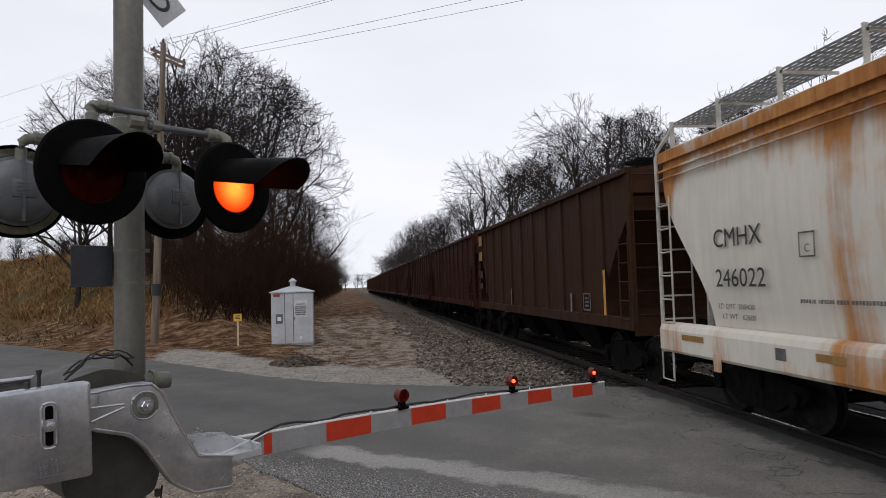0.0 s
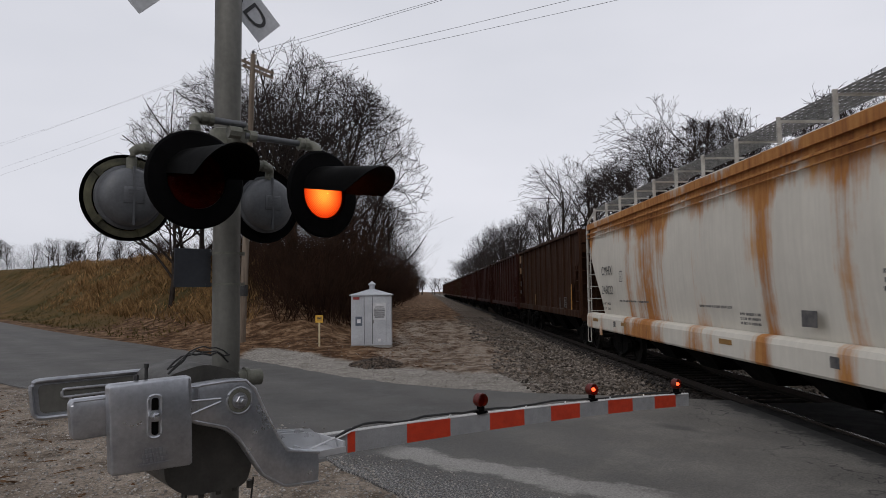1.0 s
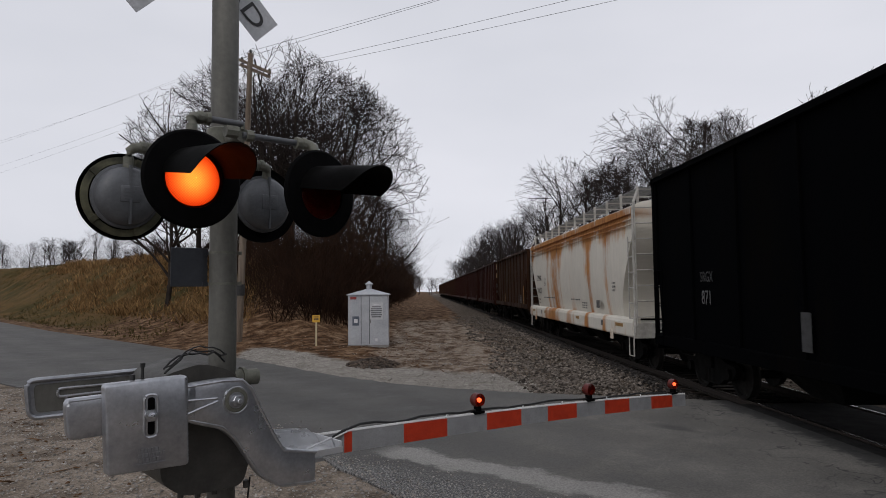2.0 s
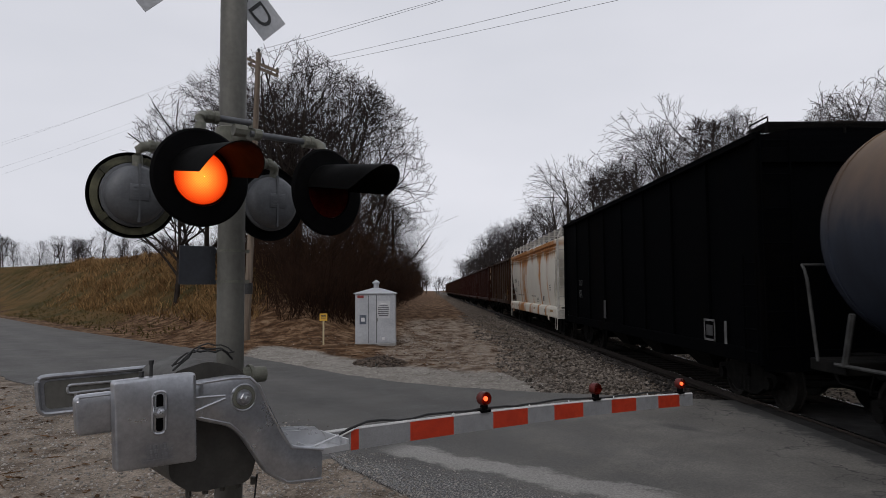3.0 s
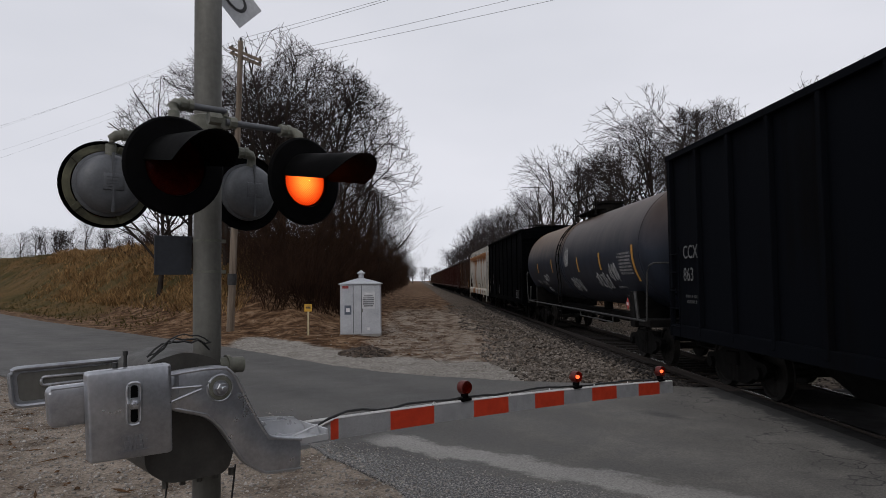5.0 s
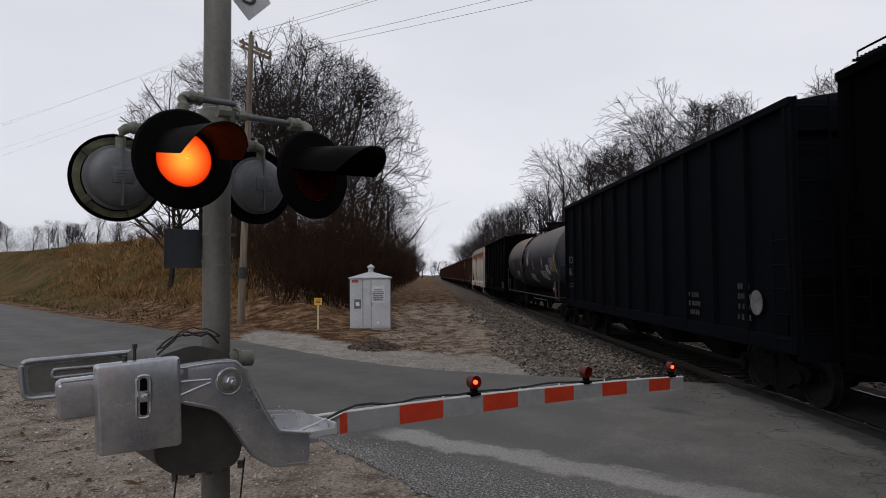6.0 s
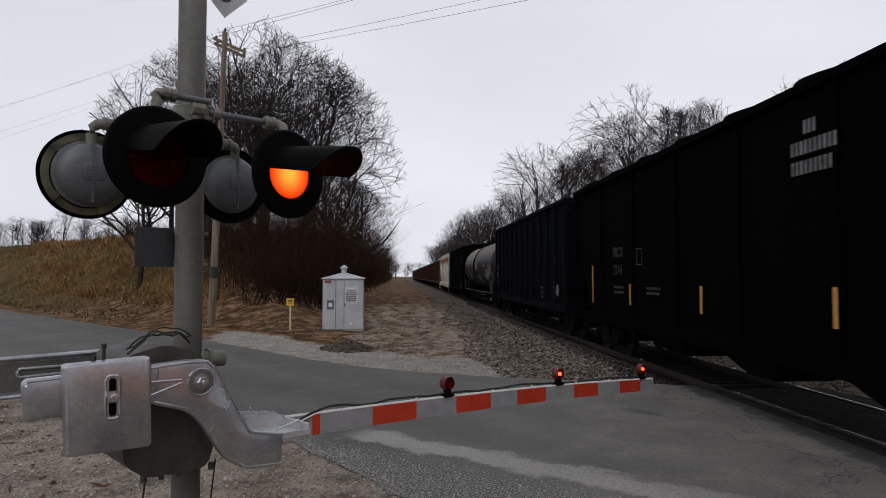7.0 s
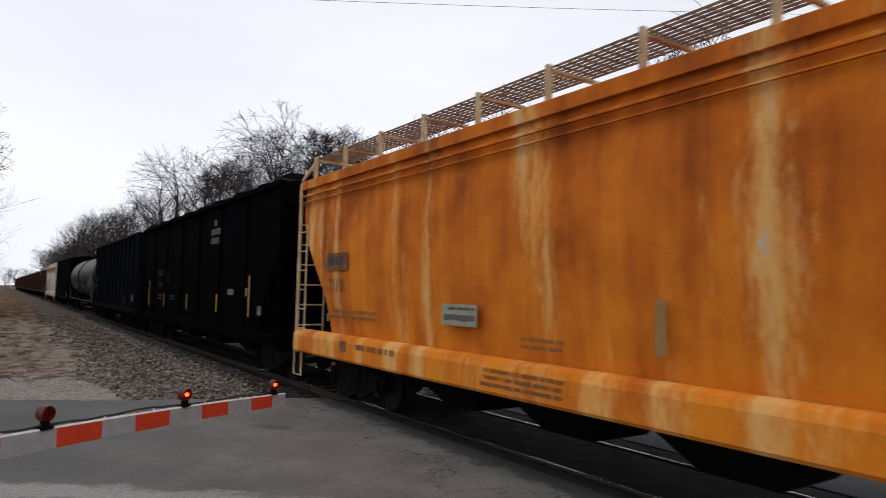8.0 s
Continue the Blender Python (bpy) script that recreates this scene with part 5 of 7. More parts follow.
    # arm with striped sheeting, drooping slightly towards its tip
    z_of = lambda x: 1.225 - 0.0012 * x - 0.0062 * (x - 0.6) ** 2 - 0.018 * (x - 0.6)
    edges = [0.60, 0.815, 0.876, 1.303, 1.706, 2.114, 2.506, 2.836, 3.224, 3.64, 4.03, 4.41, 4.80, 5.06]
    for k, (x0, x1) in enumerate(zip(edges, edges[1:])):
        bm = bmesh.new()
        h = 0.066 - 0.0016 * (x0 - 0.6)
        a, b = z_of(x0), z_of(x1)
        v = [bm.verts.new(p) for p in ((x0, -0.02, a - h), (x1, -0.02, b - h), (x1, 0.02, b - h), (x0, 0.02, a - h), (x0, -0.02, a + h), (x1, -0.02, b + h), (x1, 0.02, b + h), (x0, 0.02, a + h))]
        for q in ((0, 1, 5, 4), (2, 3, 7, 6), (0, 3, 2, 1), (4, 5, 6, 7), (0, 4, 7, 3), (1, 2, 6, 5)):
            bm.faces.new([v[i] for i in q])
        red = k % 2 == 1
        part("arm_stripe", bm, RETRO_RED if red else RETRO_GREY, gate, "red reflective stripe" if red else "grey-white reflective stripe")
    bm = bmesh.new()
    tube(bm, [(x, -0.008, z_of(x) + 0.07 - 0.0016 * (x - 0.6)) for x in edges], 0.012, 6)
    part("arm_cap", bm, ARM_WHITE, gate, "white channel along the top of the arm")
    # cable clipped along the top
    rng = random.Random(2)
    pts = [(0.45, -0.05, 1.28), (0.66, -0.03, 1.245), (0.80, -0.02, 1.295)]
    x = 0.95
    while x < 4.8:
        pts.append((x, 0.004, z_of(x) + 0.085 + rng.uniform(-0.004, 0.018)))
        x += 0.13
    bm = bmesh.new()
    tube(bm, pts, 0.009, 6)
    part("arm_cable", bm, CABLE, gate, "black cable clipped to the arm", True)
    bm = bmesh.new()
    tube(bm, [(0.60, -0.03, 1.20), (0.70, -0.035, 1.255), (0.83, -0.03, 1.29)], 0.006, 6)
    part("lead_wire", bm, ARM_WHITE, gate, "white lead wire")
    for x in (0.86, 1.72, 2.55, 3.05, 3.7, 4.25):
        bm = bmesh.new()
        tube(bm, [(x - 0.03, -0.02, z_of(x) + 0.074), (x, 0.0, z_of(x) + 0.088), (x + 0.03, 0.02, z_of(x) + 0.076)], 0.005, 5)
        part("cable_clip", bm, ARM_WHITE, gate, "white cable clip")
    # three red arm lamps
    for k, x in enumerate((2.03, 3.42, 4.84)):
        z = z_of(x) + 0.068
        lamp = new("arm_lamp")
        lamp.parent, lamp.matrix_basis = gate, pose(x, -0.005, z, 0, 0, 0)
        bm = bmesh.new()
        box(bm, -0.05, 0.05, -0.03, 0.03, 0.0, 0.022, 0.004)
        box(bm, -0.018, 0.018, -0.028, 0.028, 0.02, 0.06, 0.006)
        part("lamp_base", bm, BACKING, lamp, "black lamp base")
        bm = bmesh.new()
        lathe(bm, [(0.05, -0.03), (0.053, -0.026), (0.053, 0.026), (0.05, 0.03)], 24, Matrix.Translation((0, 0, 0.105)), False)
        part("lamp_rim", bm, LAMP_RED, lamp, "dark red lamp rim", True)
        for s in (-1, 1):
            bm = bmesh.new()
            lathe(bm, [(0.05, 0.028 * s), (0.044, 0.04 * s), (0.028, 0.05 * s), (0.002, 0.054 * s)], 24, Matrix.Translation((0, 0, 0.105)), False)
            part("lamp_lens", bm, LENS, lamp, "red lamp lens", True)
        bm = bmesh.new()
        bmesh.ops.create_uvsphere(bm, u_segments=16, v_segments=10, radius=0.018)
        element = part("lit_element", bm, TIP_GLOW, lamp, "glowing red lamp element", True)
        element.matrix_basis = pose(0, -0.02, 0.105)
        GATE_ELEMENTS.append((element, k))
        bm = bmesh.new()
        lathe(bm, [(0.046, 0.0), (0.002, 0.004)], 20, Matrix.Translation((0, 0, 0.105)), False)
        part("lamp_divider", bm, LAMP_RED, lamp, "dark red divider")
    # loose cables over the machine
    for seed, r in ((4, 0.006), (5, 0.005), (6, 0.004)):
        rng = random.Random(seed)
        p0, p1 = Vector((-0.40, -0.22, 1.80)), Vector((-0.03, -0.12, 1.82 + 0.02 * seed - 0.08))
        pts = [p0.lerp(p1, f / 9) + Vector((0, rng.uniform(-0.02, 0.02), 0.07 * math.sin(math.pi * f / 9) + rng.uniform(-0.012, 0.02))) for f in range(10)]
        bm = bmesh.new()
        tube(bm, pts, r, 6)
        part("loose_cable", bm, CABLE, gate, "black looped cable", True)
    for x in (-0.26, 0.12):
        bm = bmesh.new()
        tube(bm, [(x, -0.12, 1.15), (x - 0.03, -0.1, 0.8), (x - 0.08, -0.05, 0.4), (x - 0.05, 0.0, 0.08)], 0.005, 6)
        part("earth_wire", bm, CABLE, gate, "thin black hanging wire")


build_gate()


# ---- cabinet, marker, poles and wires ----
def build_cabinet():
    cab = base_empty("relay_cabinet", pose(-2.12, 25.55, 0.2, 0, 0, 2), "silver-grey steel railway relay cabinet with a vented roof", "cabinet")
    bm = bmesh.new()
    box(bm, -0.74, 0.74, -0.72, 0.72, 0.03, 1.87, 0.012)
    part("body", bm, CABINET, cab)
    bm = bmesh.new()
    box(bm, -0.76, 0.76, -0.74, 0.74, -0.15, 0.05, 0.01)
    part("plinth", bm, plain("concrete plinth", (0.2, 0.19, 0.18), (0.33, 0.32, 0.3), 6, 0.9), cab, "concrete plinth")
    bm = bmesh.new()
    v = [bm.verts.new(p) for p in ((-0.8, -0.78, 1.87), (0.8, -0.78, 1.87), (0.8, 0.78, 1.87), (-0.8, 0.78, 1.87), (-0.8, -0.78, 1.9), (0.8, -0.78, 1.9), (0.8, 0.78, 1.9), (-0.8, 0.78, 1.9), (-0.12, -0.12, 2.1), (0.12, -0.12, 2.1), (0.12, 0.12, 2.1), (-0.12, 0.12, 2.1))]
    for q in ((0, 1, 2, 3), (0, 1, 5, 4), (1, 2, 6, 5), (2, 3, 7, 6), (3, 0, 4, 7), (4, 5, 9, 8), (5, 6, 10, 9), (6, 7, 11, 10), (7, 4, 8, 11), (8, 9, 10, 11)):
        bm.faces.new([v[i] for i in q])
    part("roof", bm, CABINET, cab, "hipped sheet roof")
    bm = bmesh.new()
    up = Matrix.Rotation(radians(90), 4, "X")
    lathe(bm, [(0.1, 2.08), (0.1, 2.27)], 18, up)
    lathe(bm, [(0.15, 2.27), (0.15, 2.30), (0.02, 2.40)], 18, up)
    part("roof_vent", bm, CABINET, cab, "round roof vent", True)
    for x0, x1 in ((-0.72, -0.27), (-0.25, 0.03), (0.05, 0.56)):
        bm = bmesh.new()
        box(bm, x0, x1, -0.735, -0.72, 0.08, 1.83, 0.006)
        part("door_panel", bm, CABINET, cab)
    for x in (-0.26, 0.04):
        bm = bmesh.new()
        box(bm, x - 0.012, x + 0.012, -0.728, -0.722, 0.08, 1.83)
        part("door_gap", bm, DARK_GAP, cab, "dark door gap")
    bm = bmesh.new()
    box(bm, -0.58, -0.33, -0.745, -0.735, 0.76, 1.10, 0.004)
    pocket = part("vent_grille", bm, plain("dark blue-grey label", (0.06, 0.08, 0.11), (0.12, 0.14, 0.17), 9, 0.6), cab, "dark blue-grey notice")
    bm = bmesh.new()
    box(bm, -0.52, -0.39, -0.749, -0.745, 0.86, 1.0)
    part("label_mark", bm, NOTICE, pocket)
    bm = bmesh.new()
    box(bm, -0.66, -0.43, -0.742, -0.735, 1.72, 1.82)
    part("red_label", bm, RED_LABEL, cab, "dark red label")
    bm = bmesh.new()
    box(bm, 0.06, 0.54, -0.742, -0.7355, 0.97, 1.6)
    notice = part("notice", bm, plain("grey-white notice", (0.46, 0.47, 0.48), (0.55, 0.56, 0.57), 9, 0.6, 0, 0), cab, "grey-white printed notice")
    for k in range(7):
        bm = bmesh.new()
        w = (0.10, 0.16, 0.20, 0.21, 0.19, 0.2, 0.17)[k]
        box(bm, 0.3 - w, 0.3 + w, -0.746, -0.742, 1.50 - k * 0.075, 1.535 - k * 0.075 + (0.012 if k > 2 else 0))
        part("print_bar", bm, NOTICE_TEXT if k else NOTICE, notice)
    bm = bmesh.new()
    box(bm, 0.06, 0.09, -0.765, -0.735, 0.86, 0.98, 0.006)
    part("door_handle", bm, FITTING, cab, "door handle")
    bm = bmesh.new()
    box(bm, 0.25, 0.34, -0.742, -0.735, 0.18, 0.28)
    part("small_label", bm, NOTICE, cab, "small white label")


build_cabinet()


def build_marker():
    mk = base_empty("cable_marker", pose(-3.99, 24.75, 0.2), "yellow warning marker on a pale post", "marker post")
    bm = bmesh.new()
    box(bm, -0.03, 0.03, -0.02, 0.02, -0.2, 1.0, 0.004)
    part("post", bm, plain("pale post", (0.4, 0.33, 0.2), (0.55, 0.46, 0.3), 5, 0.8), mk, "pale yellow post")
    bm = bmesh.new()
    box(bm, -0.14, 0.14, -0.03, -0.02, 0.9, 1.17, 0.003)
    plate = part("plate", bm, MARKER_YELLOW, mk, "yellow plate")
    for z in (1.10, 1.05, 1.0):
        bm = bmesh.new()
        box(bm, -0.09, 0.09, -0.034, -0.03, z - 0.012, z + 0.012)
        part("print_bar", bm, BLACK_PAINT, plate)


build_marker()


def build_poles():
    pole = base_empty("utility_pole", None, "leaning weathered wooden utility pole with a crossarm", "utility pole")
    bm = bmesh.new()
    tube(bm, [(-7.54, 27.3, -0.2), (-7.25, 27.0, 5.5), (-6.95, 26.65, 11.85)], 0.155, 14, 0.10)
    part("pole", bm, POLE_WOOD, pole, "weathered wooden pole", True)
    bm = bmesh.new()
    tube(bm, [(-7.43, 27.19, 2.1), (-7.42, 27.18, 2.55)], 0.176, 14, 0.175)
    part("dark_band", bm, CABLE, pole, "dark band")
    ends = []
    for z, x0, x1, y0, y1 in ((11.42, -7.55, -6.0, 26.95, 26.3), (11.25, -7.5, -6.05, 26.95, 26.45)):
        bm = bmesh.new()
        m = Matrix.Translation(((x0 + x1) / 2, (y0 + y1) / 2, z - 0.1)) @ Matrix.Rotation(math.atan2(y1 - y0, x1 - x0), 4, "Z") @ Matrix.Rotation(radians(26), 4, "Y")
        ln = math.hypot(x1 - x0, y1 - y0) / 2
        box(bm, -ln, ln, -0.05, 0.05, -0.06, 0.06, 0.008, m)
        part("crossarm", bm, POLE_WOOD, pole, "wooden crossarm")
        ends += [m @ Vector((-ln + 0.1, 0, 0.1)), m @ Vector((ln - 0.1, 0, 0.1))]
    bm = bmesh.new()
    tube(bm, [(-7.35, 26.9, 11.4), (-7.05, 26.7, 10.85)], 0.02, 6)
    tube(bm, [(-6.4, 26.45, 11.15), (-7.0, 26.7, 10.75)], 0.02, 6)
    part("brace", bm, FITTING, pole, "steel crossarm brace")
    ends += [Vector((-6.95, 26.65, 11.95))]
    for e in ends:
        bm = bmesh.new()
        lathe(bm, [(0.035, -0.1), (0.05, -0.04), (0.05, 0.02), (0.02, 0.05)], 10, Matrix.Translation(e) @ Matrix.Rotation(radians(90), 4, "X"))
        part("insulator", bm, DARK_GAP, pole, "dark insulator", True)
    away = Vector((44, -30.5, 0.8))
    for k, (e, dz) in enumerate(((ends[0], 0.2), (ends[4], 0.0), (ends[1], -0.2), (ends[3], -0.35))):
        for name, way, f1 in (("overhead_wire", away, 1.0), ("overhead_wire", Vector((-45, 32, -1)), 1.0)):
            bm = bmesh.new()
            pts = [e + way * f + Vector((0, 0, -2.0 * f * (1 - f) + 4 * dz * f)) for f in [i / 24 for i in range(25)]]
            tube(bm, pts, 0.006 if way is away else 0.003, 5)
            tagged(solid(name, bm, CABLE), "thin grey overhead wire sagging between poles", "overhead wire", "overhead wires")
    thin = base_empty("line_pole", None, "thin dark wooden pole at the edge of the wood", "utility pole")
    bm = bmesh.new()
    z0 = float(height(-3.5, 59.8))
    tube(bm, [(-3.45, 59.8, z0 - 0.2), (-3.46, 59.8, 9.4)], 0.14, 10, 0.09)
    part("pole", bm, BARK, thin, "", True)
    bm = bmesh.new()
    box(bm, -3.5, -3.42, 59.6, 60.0, 8.9, 9.2, 0.01)
    part("pole_cap", bm, BARK, thin)


build_poles()


# ---- the train ----
# local frame of a car: x across, y along the track, z from the rail top; -x faces the road
CARS, WHEELSETS = [], []
WHEEL_R = 0.457


def rolled(t):
    """Metres that the train has gone; it gathers speed slowly."""
    return 10.95 * t + 0.05 * t * t


def make_wheels():
    bm = bmesh.new()
    side = Matrix.Rotation(radians(-90), 4, "Z")
    tube(bm, [(-0.98, 0, 0), (0.98, 0, 0)], 0.08, 10)
    for s in (-1, 1):
        lathe(bm, [(0.02, s * 0.83), (0.12, s * 0.83), (0.14, s * 0.79), (0.38, s * 0.78), (0.40, s * 0.815), (WHEEL_R, s * 0.815), (WHEEL_R + 0.003, s * 0.71), (WHEEL_R + 0.028, s * 0.70), (WHEEL_R + 0.02, s * 0.68), (0.38, s * 0.69), (0.02, s * 0.70)], 26, side)
    me = bpy.data.meshes.new("wheelset")
    bmesh.ops.recalc_face_normals(bm, faces=bm.faces)
    bm.to_mesh(me)
    bm.free()
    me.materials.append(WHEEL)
    return me


def make_truck():
    bm = bmesh.new()
    for s in (-1, 1):
        prof = rounded([(-1.15, 0.52), (-1.1, 0.62), (-0.7, 0.66), (-0.42, 0.78), (0.42, 0.78), (0.7, 0.66), (1.1, 0.62), (1.15, 0.52), (0.98, 0.36), (0.75, 0.38), (0.4, 0.2), (-0.4, 0.2), (-0.75, 0.38), (-0.98, 0.36)], 0.05, 2)
        a, b = [bm.verts.new((s * 0.92, y, z)) for y, z in prof], [bm.verts.new((s * 1.04, y, z)) for y, z in prof]
        bm.faces.new(a)
        bm.faces.new(b[::-1])
        for i in range(len(a)):
            bm.faces.new((a[i], b[i], b[(i + 1) % len(a)], a[(i + 1) % len(a)]))
        for y in (-0.16, 0, 0.16):
            tube(bm, [(s * 1.0, y, 0.24), (s * 1.0, y, 0.5)], 0.065, 8)
        for y in (-0.89, 0.89):
            tube(bm, [(s * 1.0, y, WHEEL_R), (s * 1.11, y, WHEEL_R)], 0.11, 10)
    box(bm, -1.1, 1.1, -0.22, 0.22, 0.5, 0.74, 0.03)
    me = bpy.data.meshes.new("side_frames")
    bmesh.ops.recalc_face_normals(bm, faces=bm.faces)
    bm.to_mesh(me)
    bm.free()
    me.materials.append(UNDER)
    return me


WHEEL_MESH, TRUCK_MESH = make_wheels(), make_truck()


def add_trucks(car, y, turning):
    for s in (-1, 1):
        truck = new("truck", TRUCK_MESH)
        truck.parent, truck.matrix_basis = car, pose(0, s * y, 0)
        for a in (-0.89, 0.89):
            w = new("wheelset", WHEEL_MESH)
            w.parent, w.matrix_basis = truck, pose(0, a, WHEEL_R)
            if turning:
                WHEELSETS.append((w, a))


def add_underframe(car, length, outlets, z=0.95):
    bm = bmesh.new()
    box(bm, -0.25, 0.25, -length / 2 - 0.35, length / 2 + 0.35, z - 0.25, z, 0.01)
    for s in (-1, 1):
        y = s * (length / 2 + 0.35)
        box(bm, -0.13, 0.13, min(y, y + s * 0.35), max(y, y + s * 0.35), z - 0.3, z - 0.08, 0.03)
        tube(bm, [(-0.55, s * (length / 2 + 0.1), z - 0.15), (-0.5, s * (length / 2 + 0.3), z - 0.45), (-0.1, s * (length / 2 + 0.62), z - 0.55)], 0.022, 6)
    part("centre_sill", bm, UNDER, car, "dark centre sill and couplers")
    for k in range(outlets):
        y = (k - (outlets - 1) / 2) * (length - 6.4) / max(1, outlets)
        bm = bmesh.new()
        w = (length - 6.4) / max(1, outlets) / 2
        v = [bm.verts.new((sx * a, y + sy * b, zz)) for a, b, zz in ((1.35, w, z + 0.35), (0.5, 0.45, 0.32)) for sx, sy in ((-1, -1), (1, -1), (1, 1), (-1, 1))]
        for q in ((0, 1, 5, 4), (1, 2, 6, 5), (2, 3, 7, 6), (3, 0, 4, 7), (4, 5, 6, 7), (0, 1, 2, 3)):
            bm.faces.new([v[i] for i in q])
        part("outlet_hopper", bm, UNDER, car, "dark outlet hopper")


def rings_body(rows):
    """A closed body from rows of (height, half width, half length)."""
    bm = bmesh.new()
    rings = []
    for z, x, y in rows:
        ys = np.linspace(-y, y, 9)
        ring = [bm.verts.new((-x, float(t), z)) for t in ys] + [bm.verts.new((x, float(t), z)) for t in ys[::-1]]
        rings.append(ring)
    for a, b in zip(rings, rings[1:]):
        for i in range(len(a)):
            j = (i + 1) % len(a)
            bm.faces.new((a[i], a[j], b[j], b[i]))
    bm.faces.new(rings[0][::-1])
    bm.faces.new(rings[-1])
    return bm


def add_ladder(car, x, y0, y1, z0, z1, rungs, material, along="y", r=0.017, stiles=True):
    bm = bmesh.new()
    if along == "y":
        ends = [((x, y0, z), (x, y1, z)) for z in np.linspace(z0 + 0.2, z1 - 0.15, rungs)]
        posts = [((x, y0, z0), (x, y0, z1)), ((x, y1, z0), (x, y1, z1))]
    else:
        ends = [((y0, x, z), (y1, x, z)) for z in np.linspace(z0 + 0.2, z1 - 0.15, rungs)]
        posts = [((y0, x, z0), (y0, x, z1)), ((y1, x, z0), (y1, x, z1))]
    for a, b in ends + (posts if stiles else []):
        tube(bm, [a, b], r, 6)
    return part("ladder", bm, material, car, "steel ladder")


def centre_flow_hopper(length, paint, trim, grate, label, eave=4.2, sill=1.36, sill_paint=None, turning=True, post=0.014):
    """A smooth-sided covered hopper with curved ends, roof walks and end ladders."""
    car = base_empty("covered_hopper", None, label, "hopper car", "cars of the train")
    h = length / 2
    rows = []
    for k in range(25):
        f = k / 24
        z = 1.30 + (eave - 0.04 - 1.30) * f
        cut = 1.25 * (1 - smoothstep(0.0, 1.0, np.array((z - 1.45) / 2.35)))
        x = 1.475 + 0.055 * math.sin(math.pi * min(1, f * 1.05)) - 0.10 * (1 - f) ** 3
        rows.append((z, x, h - 0.12 - float(cut)))
    rows += [(eave, 1.475, h - 0.12), (eave + 0.07, 1.40, h - 0.13), (eave + 0.13, 1.25, h - 0.15), (eave + 0.18, 0.95, h - 0.18), (eave + 0.2, 0.5, h - 0.2)]
    part("body", rings_body(rows), paint, car, "smooth curved steel body", True)
    for s in (-1, 1):
        # eave rail with two ribs below it
        x = s * 1.525
        for name, z0, z1, o in (("side_rib", -0.46, -0.44, 0.02), ("side_rib", -0.34, -0.30, 0.028), ("eave_rail", -0.18, 0.0, 0.016)):
            bm = bmesh.new()
            box(bm, min(x, x + s * o) - 0.02, max(x, x + s * o), -h + 0.06, h - 0.06, eave + z0, eave + z1, 0.006)
            part(name, bm, paint, car, "raised rail along the side")
        # side sill
        bm = bmesh.new()
        prof = [(1.40, sill), (1.50, sill), (1.58, sill - 0.04), (1.61, sill - 0.12), (1.61, 0.92), (1.58, 0.88), (1.45, 0.88), (1.45, 0.95), (1.40, 0.95)]
        prism(bm, [(s * a, b) for a, b in prof], -h, h)
        part("side_sill", bm, sill_paint or paint, car, "deep side sill with a rounded top")
        # roof walk
        bm = bmesh.new()
        x0, x1 = 0.62, 1.30
        for k in range(9):
            a = s * (x0 + (x1 - x0) * k / 8)
            box(bm, a - 0.003, a + 0.003, -h + 0.15, h - 0.15, eave + 0.48, eave + 0.51)
        n = int(length / 0.17)
        for k in range(n):
            y = -h + 0.15 + (length - 0.3) * k / (n - 1)
            box(bm, min(s * x0, s * x1), max(s * x0, s * x1), y - 0.006, y + 0.006, eave + 0.48, eave + 0.505)
        part("roof_walk", bm, grate, car, "open steel grating roof walk")
        m = int(length / 1.45)
        for k in range(m + 1):
            y = -h + 0.2 + (length - 0.4) * k / m
            bm = bmesh.new()
            box(bm, s * 1.33 - 0.035, s * 1.33 + 0.035, y - post, y + post, eave + 0.02, eave + 0.53, 0.003)
            box(bm, min(s * 0.5, s * 1.33), max(s * 0.5, s * 1.33), y - post, y + post, eave + 0.44, eave + 0.48)
            part("walk_bracket", bm, trim, car, "painted walk bracket")
    for e in (-1, 1):
        y = e * (h + 0.02)
        for s in (-1, 1):
            bm = bmesh.new()
            tube(bm, [(s * 1.54, y, 0.95), (s * 1.54, y, eave - 0.05), (s * 1.50, y - e * 0.05, eave + 0.1), (s * 1.30, y - e * 0.25, eave + 0.48)], 0.034, 8)
            part("corner_post", bm, trim, car, "painted corner post bent in at the roof", True)
            add_ladder(car, s * 1.55, y, y - e * 0.42, 1.15, 3.45, 6, trim, r=0.016)
            bm = bmesh.new()
            tube(bm, [(s * 1.58, y - e * 0.02, 0.95), (s * 1.58, y - e * 0.02, 0.42), (s * 1.58, y - e * 0.4, 0.42), (s * 1.58, y - e * 0.4, 0.95)], 0.018, 6)
            part("stirrup_step", bm, trim, car, "bent stirrup step")
        add_ladder(car, y + e * 0.04, -1.5, -0.95, 1.2, eave + 0.1, 8, trim, along="x")
        bm = bmesh.new()
        box(bm, -1.58, 1.58, min(y - e * 0.06, y), max(y - e * 0.06, y), 0.86, 1.22, 0.01)
        box(bm, -1.5, 1.5, min(y - e * 1.6, y), max(y - e * 1.6, y), 1.2, 1.24)
        part("end_platform", bm, trim, car, "end platform")
        for x in (-0.75, 0.75):
            bm = bmesh.new()
            tube(bm, [(x, y - e * 0.15, 1.22), (x, y - e * 0.2, 4.0)], 0.06, 6)
            part("end_strut", bm, trim, car, "end strut", True)
    for k in range(5):
        bm = bmesh.new()
        y = (k - 2) * length / 5.6
